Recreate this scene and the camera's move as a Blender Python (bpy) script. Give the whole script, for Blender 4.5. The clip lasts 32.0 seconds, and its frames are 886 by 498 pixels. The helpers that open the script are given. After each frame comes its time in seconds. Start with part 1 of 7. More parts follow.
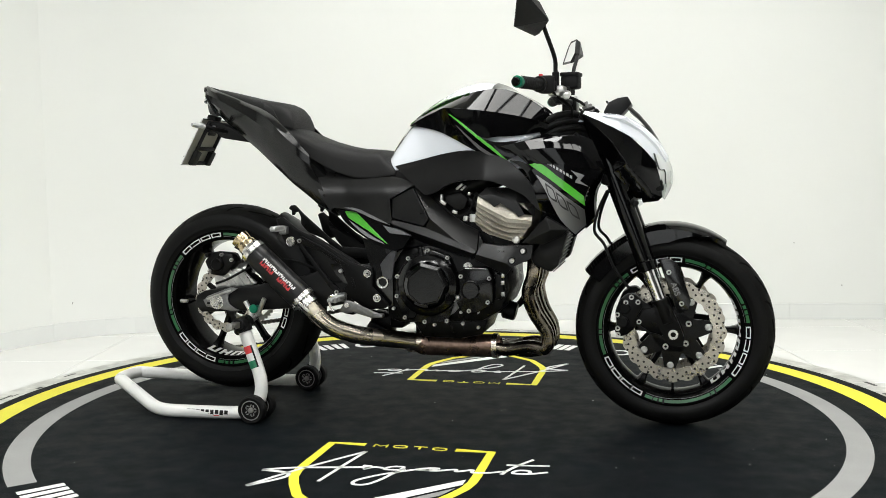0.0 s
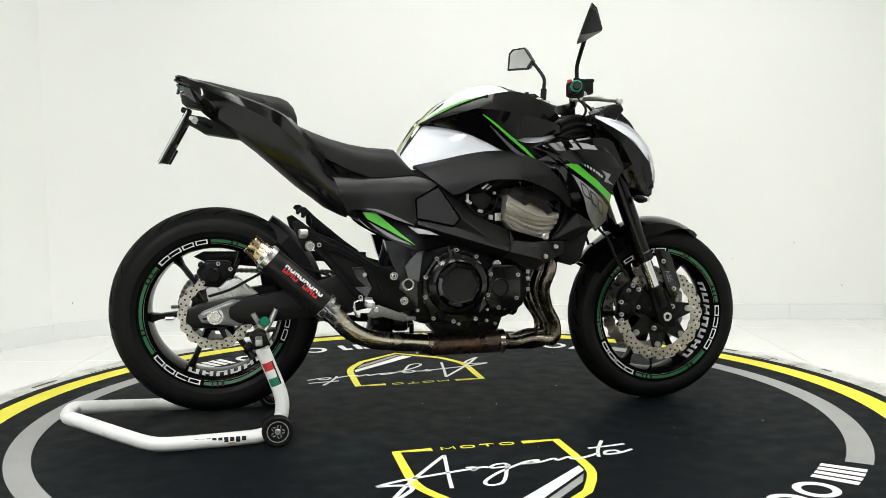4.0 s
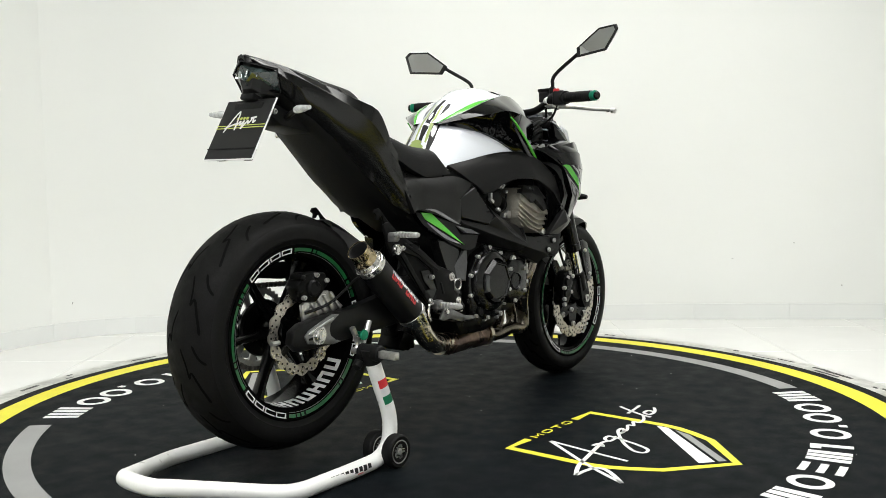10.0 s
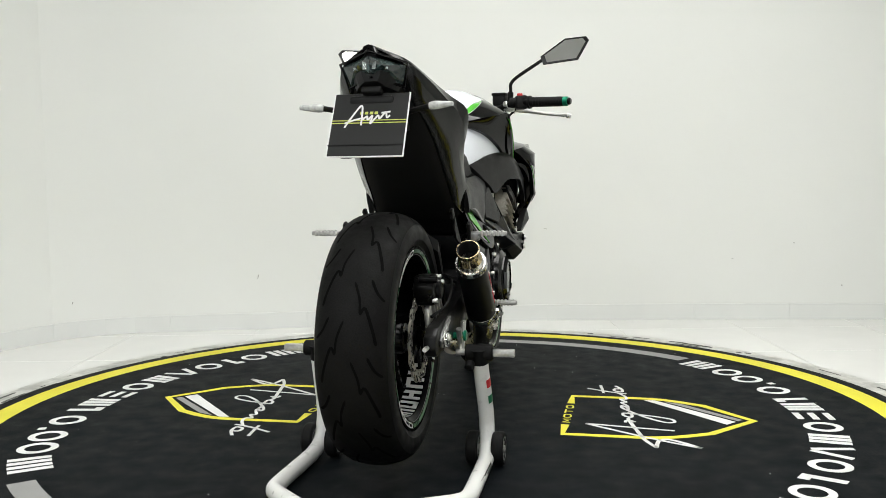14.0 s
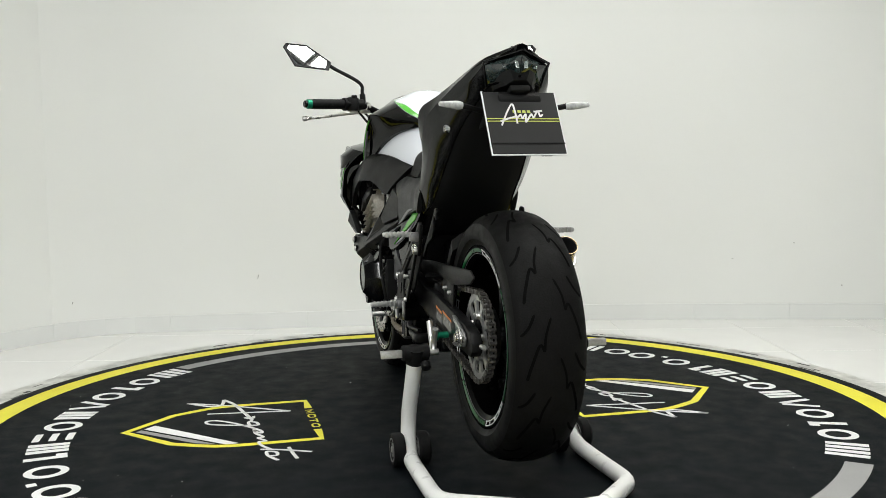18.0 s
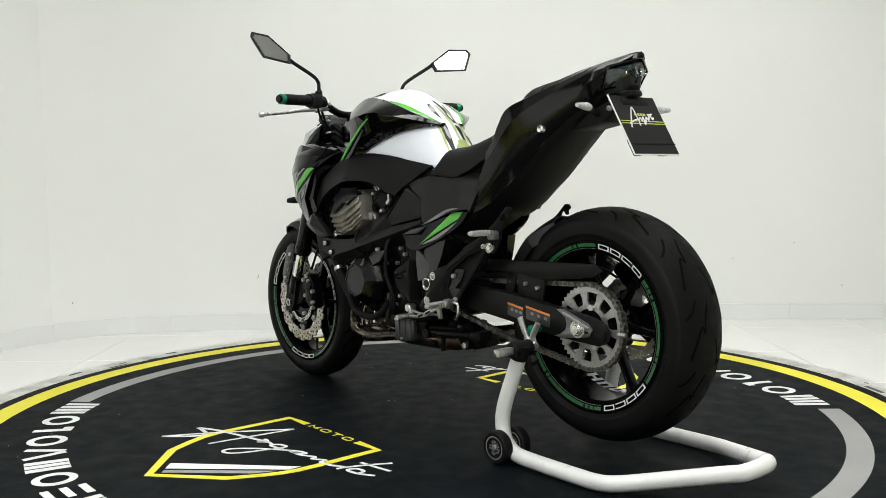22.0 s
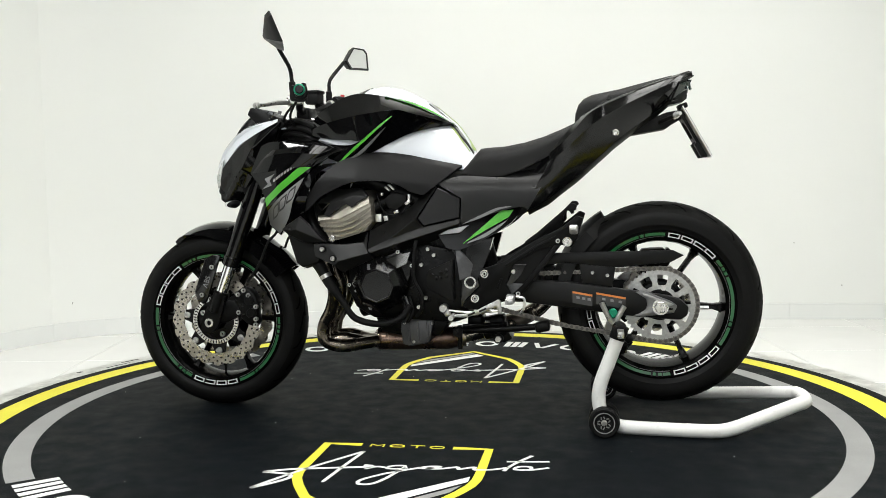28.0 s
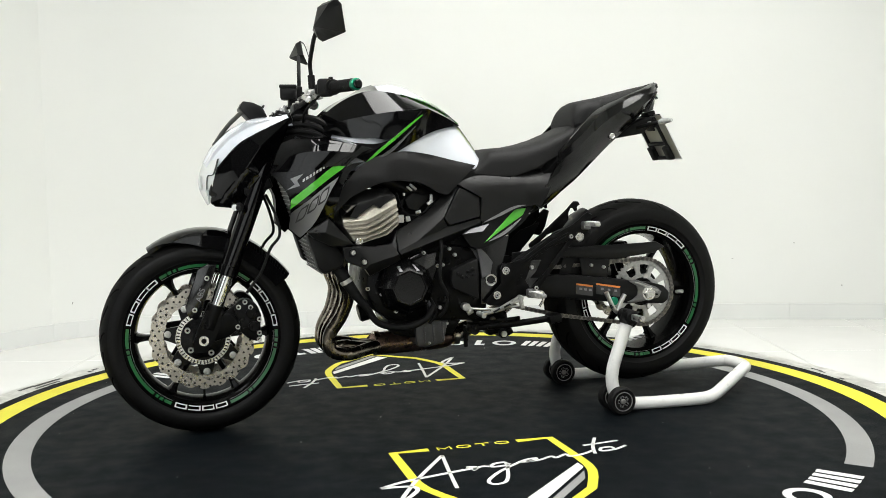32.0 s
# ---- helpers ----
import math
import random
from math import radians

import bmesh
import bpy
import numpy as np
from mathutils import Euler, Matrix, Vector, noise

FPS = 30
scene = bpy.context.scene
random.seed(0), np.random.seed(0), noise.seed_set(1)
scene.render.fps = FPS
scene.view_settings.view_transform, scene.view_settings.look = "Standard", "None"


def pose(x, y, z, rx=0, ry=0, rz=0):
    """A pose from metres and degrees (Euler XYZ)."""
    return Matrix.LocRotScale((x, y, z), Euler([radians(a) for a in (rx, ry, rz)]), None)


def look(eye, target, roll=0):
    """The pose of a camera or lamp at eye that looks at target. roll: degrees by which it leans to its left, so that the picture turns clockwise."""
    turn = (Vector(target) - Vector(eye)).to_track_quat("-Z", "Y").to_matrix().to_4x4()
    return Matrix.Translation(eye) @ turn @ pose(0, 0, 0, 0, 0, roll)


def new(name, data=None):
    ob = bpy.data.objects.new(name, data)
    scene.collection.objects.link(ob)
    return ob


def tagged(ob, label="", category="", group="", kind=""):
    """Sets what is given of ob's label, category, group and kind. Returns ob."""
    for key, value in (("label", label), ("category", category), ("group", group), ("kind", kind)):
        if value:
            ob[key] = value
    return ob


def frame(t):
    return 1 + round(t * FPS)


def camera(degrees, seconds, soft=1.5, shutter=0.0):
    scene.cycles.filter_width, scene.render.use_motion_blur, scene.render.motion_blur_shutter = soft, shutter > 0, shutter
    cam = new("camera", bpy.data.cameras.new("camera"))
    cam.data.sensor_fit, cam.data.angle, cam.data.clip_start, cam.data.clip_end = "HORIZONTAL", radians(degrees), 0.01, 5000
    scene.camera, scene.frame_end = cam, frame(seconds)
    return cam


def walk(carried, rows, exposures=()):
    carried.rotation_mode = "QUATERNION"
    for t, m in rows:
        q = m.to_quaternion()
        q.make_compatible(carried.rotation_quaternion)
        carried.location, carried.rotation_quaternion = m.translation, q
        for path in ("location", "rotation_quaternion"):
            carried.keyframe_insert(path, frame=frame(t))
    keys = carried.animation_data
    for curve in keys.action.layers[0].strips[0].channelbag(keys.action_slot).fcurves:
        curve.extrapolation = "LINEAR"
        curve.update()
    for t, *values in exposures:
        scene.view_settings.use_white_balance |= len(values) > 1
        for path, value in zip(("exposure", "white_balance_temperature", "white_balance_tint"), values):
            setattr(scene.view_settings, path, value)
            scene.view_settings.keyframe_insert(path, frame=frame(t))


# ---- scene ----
cam = camera(51.59, 32.0, soft=0.8)
SHOT = look((0, -2.975, 0.776), (0.0193, 0.0149, 0.5317), -0.71)
walk(cam, [(0.0, SHOT), (32.0, SHOT)], exposures=[(0.0, 0.0), (9.0, 0.0), (11.0, -0.08), (13.0, -0.19), (16.5, -0.32), (19.0, -0.34), (21.0, -0.3), (23.0, -0.15), (25.0, 0.0), (32.0, 0.0)])

# ---------------------------------------------------------------- world and lamps
world = bpy.data.worlds.new("world")
scene.world = world
world.use_nodes = True
world.node_tree.nodes["Background"].inputs[0].default_value = (0.9, 0.95, 1.0, 1)
world.node_tree.nodes["Background"].inputs[1].default_value = 0.05


def area_lamp(name, m, sx, sy, watts, colour=(1, 1, 1)):
    d = bpy.data.lights.new(name, "AREA")
    d.shape, d.size, d.size_y, d.energy, d.color = "RECTANGLE", sx, sy, watts, colour
    ob = new(name, d)
    ob.matrix_basis = m
    return ob


WARM = (0.985, 1.0, 0.985)
# ceiling lights: six large panels over the turntable, four smaller added further off to brighten walls
PANELS = [(x, y, 0.78, 0.88, w) for x, w in ((-0.12, 10.0), (0.72, 8.0), (1.56, 5.0)) for y in (-0.73, 0.21)] + [(x, -3.1, 0.58, 0.58, w) for x, w in ((-2.1, 84.0), (-0.7, 32.0), (0.7, 14.0), (2.1, 8.0))]
for x, y, sx, sy, watts in PANELS:
    area_lamp("ceiling_lamp", pose(x, y, 2.925), sx, sy, watts, WARM)
# added bluish fill from behind the camera; no window is seen there
area_lamp("fill_light", pose(-0.9, -5.56, 1.65, 90, 0, 0), 3.4, 2.0, 28, (0.91, 0.96, 1.0))

# ---------------------------------------------------------------- materials


def mat(name, colour, rough=0.5, metal=0.0, grain=0.0, scale=60.0, bump=0.0, stain=0.0, stain_scale=6.0, coat=0.0, emit=None, power=0.0, rough_var=0.0, spec=0.5):
    """A node material: base colour with stains (large) and grain (small), roughness that wears, fine relief."""
    m = bpy.data.materials.new(name)
    m.use_nodes = True
    nt = m.node_tree
    b = nt.nodes["Principled BSDF"]
    b.inputs["Base Color"].default_value = (*colour, 1)
    b.inputs["Roughness"].default_value = rough
    b.inputs["Metallic"].default_value = metal
    b.inputs["Coat Weight"].default_value = coat
    b.inputs["Specular IOR Level"].default_value = spec
    b.inputs["Coat Roughness"].default_value = 0.03
    if emit:
        b.inputs["Emission Color"].default_value = (*emit, 1)
        b.inputs["Emission Strength"].default_value = power
    tc = nt.nodes.new("ShaderNodeTexCoord")
    src = None

    def noise_tex(s, detail):
        n = nt.nodes.new("ShaderNodeTexNoise")
        n.inputs["Scale"].default_value = s
        n.inputs["Detail"].default_value = detail
        nt.links.new(tc.outputs["Object"], n.inputs["Vector"])
        return n.outputs["Fac"]

    def darker(prev, fac, amount):
        mr = nt.nodes.new("ShaderNodeMapRange")
        mr.inputs[1].default_value, mr.inputs[2].default_value = 0.3, 0.7
        mr.inputs[3].default_value, mr.inputs[4].default_value = 1 - amount, 1 + amount
        nt.links.new(fac, mr.inputs[0])
        mx = nt.nodes.new("ShaderNodeVectorMath")
        mx.operation = "SCALE"
        if prev is None:
            mx.inputs[0].default_value = colour
        else:
            nt.links.new(prev, mx.inputs[0])
        nt.links.new(mr.outputs[0], mx.inputs["Scale"])
        return mx.outputs[0]

    if stain:
        src = darker(src, noise_tex(stain_scale, 5), stain)
    fine = None
    if grain or bump:
        fine = noise_tex(scale, 3)
    if grain:
        src = darker(src, fine, grain)
    if src is not None:
        nt.links.new(src, b.inputs["Base Color"])
    if bump:
        bp = nt.nodes.new("ShaderNodeBump")
        bp.inputs["Strength"].default_value = bump
        bp.inputs["Distance"].default_value = 0.002
        nt.links.new(fine, bp.inputs["Height"])
        nt.links.new(bp.outputs[0], b.inputs["Normal"])
    if rough_var:
        mr = nt.nodes.new("ShaderNodeMapRange")
        mr.inputs[1].default_value, mr.inputs[2].default_value = 0.3, 0.7
        mr.inputs[3].default_value, mr.inputs[4].default_value = max(rough - rough_var, 0.02), rough + rough_var
        nt.links.new(noise_tex(stain_scale * 2, 4), mr.inputs[0])
        nt.links.new(mr.outputs[0], b.inputs["Roughness"])
    return m


WALL = mat("wall_paint", (0.80, 0.81, 0.782), 0.75, stain=0.012, stain_scale=1.2, scale=180, bump=0.05)
# dark colour stands in for the dim room behind the camera
DIMWALL = mat("dim_room_wall", (0.05, 0.05, 0.049), 0.7, stain=0.03, stain_scale=1.5)
TILE = mat("floor_tile", (0.79, 0.79, 0.765), 0.24, stain=0.006, stain_scale=3, grain=0.004, scale=40, rough_var=0.012)
GROUT = mat("grout", (0.62, 0.62, 0.58), 0.8, grain=0.05)
SKIRT = mat("skirting_tile", (0.76, 0.77, 0.75), 0.35, stain=0.02, stain_scale=4)
CEIL = mat("ceiling_paint", (0.42, 0.42, 0.41), 0.8, stain=0.01, stain_scale=2)
PANEL_GLOW = mat("lamp_diffuser", (0.9, 0.9, 0.9), 0.5, emit=(1, 0.985, 0.94), power=5.0)
MATBLACK = mat("mat_rubber", (0.0021, 0.0035, 0.0047), 0.62, stain=0.28, stain_scale=7, grain=0.22, scale=420, bump=0.25, rough_var=0.08, spec=0.064)
YELLOW = mat("mat_yellow", (0.72, 0.66, 0.035), 0.6, stain=0.05, stain_scale=9, grain=0.06, scale=300)
MATGREY = mat("mat_grey", (0.27, 0.27, 0.265), 0.6, stain=0.06, stain_scale=8, grain=0.06, scale=300)
MATWHITE = mat("mat_white", (0.74, 0.74, 0.73), 0.6, stain=0.04, stain_scale=9, grain=0.05, scale=300)
RIMSTEEL = mat("platform_edge", (0.47, 0.47, 0.44), 0.5, stain=0.3, stain_scale=11, grain=0.12, scale=60)
SCUFFPALE = mat("wall_scuff", (0.42, 0.42, 0.39), 0.8, stain=0.2, stain_scale=40)
SCUFF = mat("edge_dirt", (0.07, 0.07, 0.065), 0.8, stain=0.4, stain_scale=40)
WHITEPAINT = mat("white_powder_coat", (0.78, 0.78, 0.76), 0.32, stain=0.03, stain_scale=14, grain=0.02, scale=200, rough_var=0.06)
RUBBER = mat("black_rubber", (0.0048, 0.0048, 0.0048), 0.6, grain=0.2, scale=120, stain=0.2, stain_scale=20, spec=0.16)
TYRE = mat("tyre_rubber", (0.0040, 0.0040, 0.0040), 0.5, stain=0.22, stain_scale=14, grain=0.2, scale=220, bump=0.12, rough_var=0.1, spec=0.14)
TREAD = mat("tread_rubber", (0.0040, 0.0039, 0.0037), 0.62, stain=0.25, stain_scale=18, grain=0.25, scale=260, bump=0.2, rough_var=0.1, spec=0.095)
# shade of the tread grooves, put into the colour of raised strips
GROOVE = mat("groove_shade", (0.0022, 0.0022, 0.0022), 0.95, grain=0.2, spec=0.05)
GLOSS = mat("gloss_black_paint", (0.0016, 0.0016, 0.0018), 0.05, coat=0.0, stain=0.1, stain_scale=10, rough_var=0.015, spec=0.26)
RIMBLACK = mat("rim_black", (0.0018, 0.0018, 0.0018), 0.16, stain=0.2, stain_scale=16, rough_var=0.04, spec=0.025)
WHEELBLACK = mat("wheel_black", (0.0020, 0.0020, 0.0021), 0.2, coat=0.0, stain=0.2, stain_scale=16, rough_var=0.05, spec=0.16)
SATIN = mat("satin_black_plastic", (0.0052, 0.0052, 0.0053), 0.38, grain=0.15, scale=500, bump=0.12, stain=0.1, stain_scale=12, rough_var=0.06, spec=0.2)
MATTE = mat("matte_black_plastic", (0.0055, 0.0055, 0.0055), 0.55, grain=0.15, scale=600, bump=0.15, stain=0.12, stain_scale=12, spec=0.16)
COVERGREY = mat("moulded_cover", (0.0070, 0.0070, 0.0069), 0.34, grain=0.15, scale=500, bump=0.12, stain=0.14, stain_scale=12, rough_var=0.07, spec=0.25)
TAILBLACK = mat("tail_black_plastic", (0.0045, 0.0045, 0.0045), 0.10, grain=0.1, scale=400, bump=0.05, stain=0.12, stain_scale=10, rough_var=0.04, spec=0.30)
PLATEGLOSS = mat("frame_enamel", (0.0035, 0.0035, 0.0036), 0.16, stain=0.1, stain_scale=12, rough_var=0.04, spec=0.5)
# dark grey trim; also colours in reflections on some black facets
TRIMGREY = mat("trim_and_reflections", (0.085, 0.085, 0.09), 0.33, metal=0.55, grain=0.1, scale=200, stain=0.15, stain_scale=20)
FRAMEBLK = mat("frame_black", (0.0040, 0.0040, 0.0040), 0.35, grain=0.12, scale=200, bump=0.08, stain=0.15, stain_scale=18, rough_var=0.08, spec=0.09)
ENGBLK = mat("engine_black", (0.0024, 0.0024, 0.0024), 0.34, grain=0.2, scale=300, bump=0.12, stain=0.2, stain_scale=22, rough_var=0.1, spec=0.12)
COVERBLK = mat("engine_cover_black", (0.0028, 0.0028, 0.0029), 0.15, grain=0.15, scale=300, bump=0.08, stain=0.15, stain_scale=15, rough_var=0.06, spec=0.34)
SEATVINYL = mat("seat_vinyl", (0.0075, 0.0074, 0.0074), 0.58, grain=0.2, scale=700, bump=0.35, stain=0.12, stain_scale=9, spec=0.2)
PEARL = mat("pearl_white_paint", (0.69, 0.715, 0.765), 0.12, coat=0.8, grain=0.02, scale=900, stain=0.01)
GREEN = mat("green_decal", (0.065, 0.36, 0.028), 0.25, coat=0.4, stain=0.05, stain_scale=15, grain=0.05, scale=200)
RIMGREEN = mat("rim_green", (0.006, 0.095, 0.026), 0.3, coat=0.3, stain=0.2, stain_scale=30)
ANOGREEN = mat("green_anodised", (0.01, 0.22, 0.12), 0.3, metal=0.7, stain=0.1)
DECALGREY = mat("grey_decal", (0.17, 0.17, 0.175), 0.3, coat=0.3, stain=0.08, stain_scale=20)
SILVERINK = mat("silver_print", (0.36, 0.36, 0.36), 0.3, coat=0.3, stain=0.08, stain_scale=20)
DECALFADE = mat("fading_decal", (0.22, 0.22, 0.225), 0.3, coat=0.3, stain=0.08, stain_scale=20)
fade_nodes = DECALFADE.node_tree
fade_xyz = fade_nodes.nodes.new("ShaderNodeTexCoord")
fade_sep = fade_nodes.nodes.new("ShaderNodeSeparateXYZ")
fade_map = fade_nodes.nodes.new("ShaderNodeMapRange")
fade_map.inputs[1].default_value, fade_map.inputs[2].default_value = 0.42, 0.505
fade_map.inputs[3].default_value, fade_map.inputs[4].default_value = 1.0, 0.10
fade_mix = fade_nodes.nodes.new("ShaderNodeVectorMath")
fade_mix.operation = "SCALE"
fade_in = [n for n in fade_nodes.nodes if n.type == "BSDF_PRINCIPLED"][0].inputs["Base Color"]
fade_nodes.links.new(fade_xyz.outputs["Object"], fade_sep.inputs[0])
fade_nodes.links.new(fade_sep.outputs[0], fade_map.inputs[0])
fade_nodes.links.new(fade_in.links[0].from_socket, fade_mix.inputs[0])
fade_nodes.links.new(fade_map.outputs[0], fade_mix.inputs["Scale"])
fade_nodes.links.new(fade_mix.outputs[0], fade_in)
DECALDARK = mat("charcoal_decal", (0.018, 0.018, 0.019), 0.3, coat=0.3, stain=0.1, stain_scale=20)
DECALWHITE = mat("white_decal", (0.72, 0.72, 0.72), 0.35, stain=0.05, stain_scale=20)
RED = mat("red_decal", (0.55, 0.03, 0.035), 0.35, stain=0.06, stain_scale=20)
FLAGGREEN = mat("flag_green", (0.01, 0.17, 0.08), 0.4, stain=0.06)
ORANGE = mat("orange_label", (0.65, 0.20, 0.035), 0.45, stain=0.06)
ALU = mat("cast_aluminium", (0.53, 0.525, 0.51), 0.34, metal=0.9, grain=0.12, scale=140, bump=0.12, stain=0.12, stain_scale=18, rough_var=0.1)
ALUDARK = mat("dark_aluminium", (0.20, 0.20, 0.20), 0.38, metal=0.8, grain=0.12, scale=140, bump=0.1, stain=0.15, stain_scale=18)
AXLEALU = mat("matt_alloy", (0.46, 0.46, 0.45), 0.42, metal=0.8, grain=0.12, scale=140, bump=0.1, stain=0.12, stain_scale=18)
HEADALU = mat("bronze_grey_head", (0.40, 0.375, 0.32), 0.44, metal=0.75, grain=0.14, scale=160, bump=0.12, stain=0.12, stain_scale=16, rough_var=0.08)
STEEL = mat("brushed_steel", (0.62, 0.61, 0.585), 0.26, metal=1.0, grain=0.12, scale=90, stain=0.12, stain_scale=14, rough_var=0.08)
CHROME = mat("chrome", (0.75, 0.75, 0.75), 0.1, metal=1.0, stain=0.06, stain_scale=20)
CHAINSTEEL = mat("chain_steel", (0.17, 0.16, 0.145), 0.36, metal=0.85, grain=0.2, scale=160, stain=0.35, stain_scale=45)
ROLLERSTEEL = mat("greased_roller", (0.09, 0.085, 0.08), 0.45, metal=0.6)
BOLT = mat("zinc_bolt", (0.62, 0.61, 0.59), 0.3, metal=0.9, stain=0.15, stain_scale=60)
DISC = mat("brake_disc_steel", (0.46, 0.43, 0.38), 0.3, metal=0.85, grain=0.12, scale=120, stain=0.1, stain_scale=25, rough_var=0.1)
PIPE = mat("burnt_steel_pipe", (0.60, 0.54, 0.45), 0.24, metal=1.0, grain=0.15, scale=60, stain=0.16, stain_scale=9, rough_var=0.1)
HEADER = mat("tarnished_header", (0.19, 0.165, 0.135), 0.24, metal=1.0, grain=0.2, scale=70, stain=0.35, stain_scale=11, rough_var=0.1)
CAT = mat("heat_stained_canister", (0.17, 0.115, 0.09), 0.3, metal=0.9, grain=0.2, scale=80, stain=0.35, stain_scale=10, rough_var=0.1)
BRASS = mat("golden_tip", (0.52, 0.42, 0.26), 0.24, metal=1.0, grain=0.1, scale=80, stain=0.2, stain_scale=20, rough_var=0.08)
CARBON = mat("carbon_sleeve", (0.0045, 0.0045, 0.0046), 0.42, grain=0.35, scale=350, coat=0.1, stain=0.1, spec=0.25)
# exhaust soot, and the shade of holes and slots put into colour
SOOT_HOLES = mat("soot_and_hole_shade", (0.004, 0.004, 0.004), 0.9, grain=0.3)
MIRROR = mat("mirror_glass", (0.85, 0.86, 0.86), 0.02, metal=1.0)
LENS = mat("clear_lens", (0.66, 0.68, 0.675), 0.06, coat=0.5, stain=0.05)
SMOKE = mat("smoked_lens", (0.012, 0.02, 0.02), 0.06, coat=0.3, grain=0.3, scale=60)
REFLECT = mat("lamp_reflector", (0.50, 0.55, 0.545), 0.12, metal=0.8, grain=0.2, scale=120)
CRYSTAL = mat("faceted_lens", (0.060, 0.085, 0.083), 0.10, metal=0.7, grain=0.6, scale=75, bump=1.0, stain=0.6, stain_scale=38)
BLINKER = mat("indicator_lens", (0.42, 0.43, 0.42), 0.12, coat=0.4, grain=0.25, scale=90, stain=0.15, stain_scale=40)
CARDBACK = mat("card_back", (0.42, 0.41, 0.34), 0.5, stain=0.1, stain_scale=12)
PLATEBLK = mat("plate_card", (0.0085, 0.0085, 0.0085), 0.45, stain=0.1, stain_scale=12, grain=0.08, scale=300, spec=0.25)
PADOLIVE = mat("olive_print", (0.26, 0.33, 0.10), 0.4, stain=0.06, stain_scale=20)
YELLOWINK = mat("yellow_print", (0.50, 0.55, 0.10), 0.45, stain=0.04)
RADIATOR = mat("radiator_core", (0.006, 0.006, 0.006), 0.5, grain=0.3, scale=300, bump=0.3, spec=0.2)

# ---------------------------------------------------------------- mesh tools


def finish(name, bm, material, angle=35):
    bmesh.ops.recalc_face_normals(bm, faces=bm.faces[:])
    me = bpy.data.meshes.new(name)
    bm.to_mesh(me)
    bm.free()
    me.materials.append(material)
    if angle:
        me.shade_smooth()
        me.set_sharp_from_angle(angle=radians(angle))
    return me


def part(name, bm, material, parent=None, label="", angle=35):
    ob = new(name, finish(name, bm, material, angle))
    if parent:
        ob.parent = parent
    if label:
        ob["label"] = label
    return ob


def share(name, me, m, parent=None):
    ob = new(name, me)
    ob.matrix_basis = m
    if parent:
        ob.parent = parent
    return ob


def b_box(sx, sy, sz, m=Matrix(), bevel=0.0, seg=2):
    bm = bmesh.new()
    bmesh.ops.create_cube(bm, size=1, matrix=Matrix.Diagonal((sx, sy, sz, 1)))
    if bevel:
        bmesh.ops.bevel(bm, geom=bm.edges[:], offset=bevel, segments=seg, profile=0.5, affect="EDGES")
    bmesh.ops.transform(bm, matrix=m, verts=bm.verts[:])
    return bm


def joined(*parts):
    """One bmesh out of several."""
    out = bmesh.new()
    for b in parts:
        me = bpy.data.meshes.new("tmp")
        b.to_mesh(me)
        b.free()
        out.from_mesh(me)
        bpy.data.meshes.remove(me)
    return out


def b_lathe(profile, seg=48, axis="Y", centre=(0, 0, 0), closed=False, arc=(0, 360)):
    """Turn (radius, along) points about an axis."""
    bm = bmesh.new()
    full = abs(arc[1] - arc[0]) >= 359.9
    n = seg if full else seg + 1
    rows = []
    for i in range(n):
        a = radians(arc[0] + (arc[1] - arc[0]) * i / seg)
        c, s = math.cos(a), math.sin(a)
        row = []
        for r, h in profile:
            p = (r * c, h, r * s) if axis == "Y" else ((r * c, r * s, h) if axis == "Z" else (h, r * c, r * s))
            row.append(bm.verts.new(Vector(p) + Vector(centre)))
        rows.append(row)
    k = len(profile)
    for i in range(seg):
        a, b = rows[i], rows[(i + 1) % n]
        for j in range(k if closed else k - 1):
            vs = [a[j], a[(j + 1) % k], b[(j + 1) % k], b[j]]
            try:
                bm.faces.new(vs)
            except ValueError:
                pass
    if not full and closed:
        bm.faces.new(rows[0])
        bm.faces.new(rows[-1][::-1])
    bmesh.ops.remove_doubles(bm, verts=bm.verts[:], dist=1e-6)
    return bm


def b_cyl(r, p, q, seg=20, r2=None, bevel=0.0):
    """A capped cylinder or cone from p to q, edges eased by bevel."""
    p, q = Vector(p), Vector(q)
    h = (q - p).length
    r2 = r if r2 is None else r2
    e = bevel
    prof = [(0.0, 0.0), (r - e, 0.0), (r, e), (r2, h - e), (r2 - e, h), (0.0, h)] if e else [(0.0, 0.0), (r, 0.0), (r2, h), (0.0, h)]
    bm = b_lathe(prof, seg, "Z")
    m = Matrix.Translation(p) @ (q - p).to_track_quat("Z", "Y").to_matrix().to_4x4()
    bmesh.ops.transform(bm, matrix=m, verts=bm.verts[:])
    return bm


def smooth_path(pts, n=8, closed=False):
    """Catmull-Rom through the points."""
    P = [Vector(p) for p in pts]
    out = []
    m = len(P) if closed else len(P) - 1
    for i in range(m):
        if closed:
            a, b, c, d = P[i - 1], P[i], P[(i + 1) % len(P)], P[(i + 2) % len(P)]
        else:
            a, b, c, d = P[max(i - 1, 0)], P[i], P[i + 1], P[min(i + 2, len(P) - 1)]
        for j in range(n):
            t = j / n
            out.append(0.5 * ((2 * b) + (c - a) * t + (2 * a - 5 * b + 4 * c - d) * t * t + (3 * b - 3 * c + d - a) * t * t * t))
    if not closed:
        out.append(P[-1])
    return out


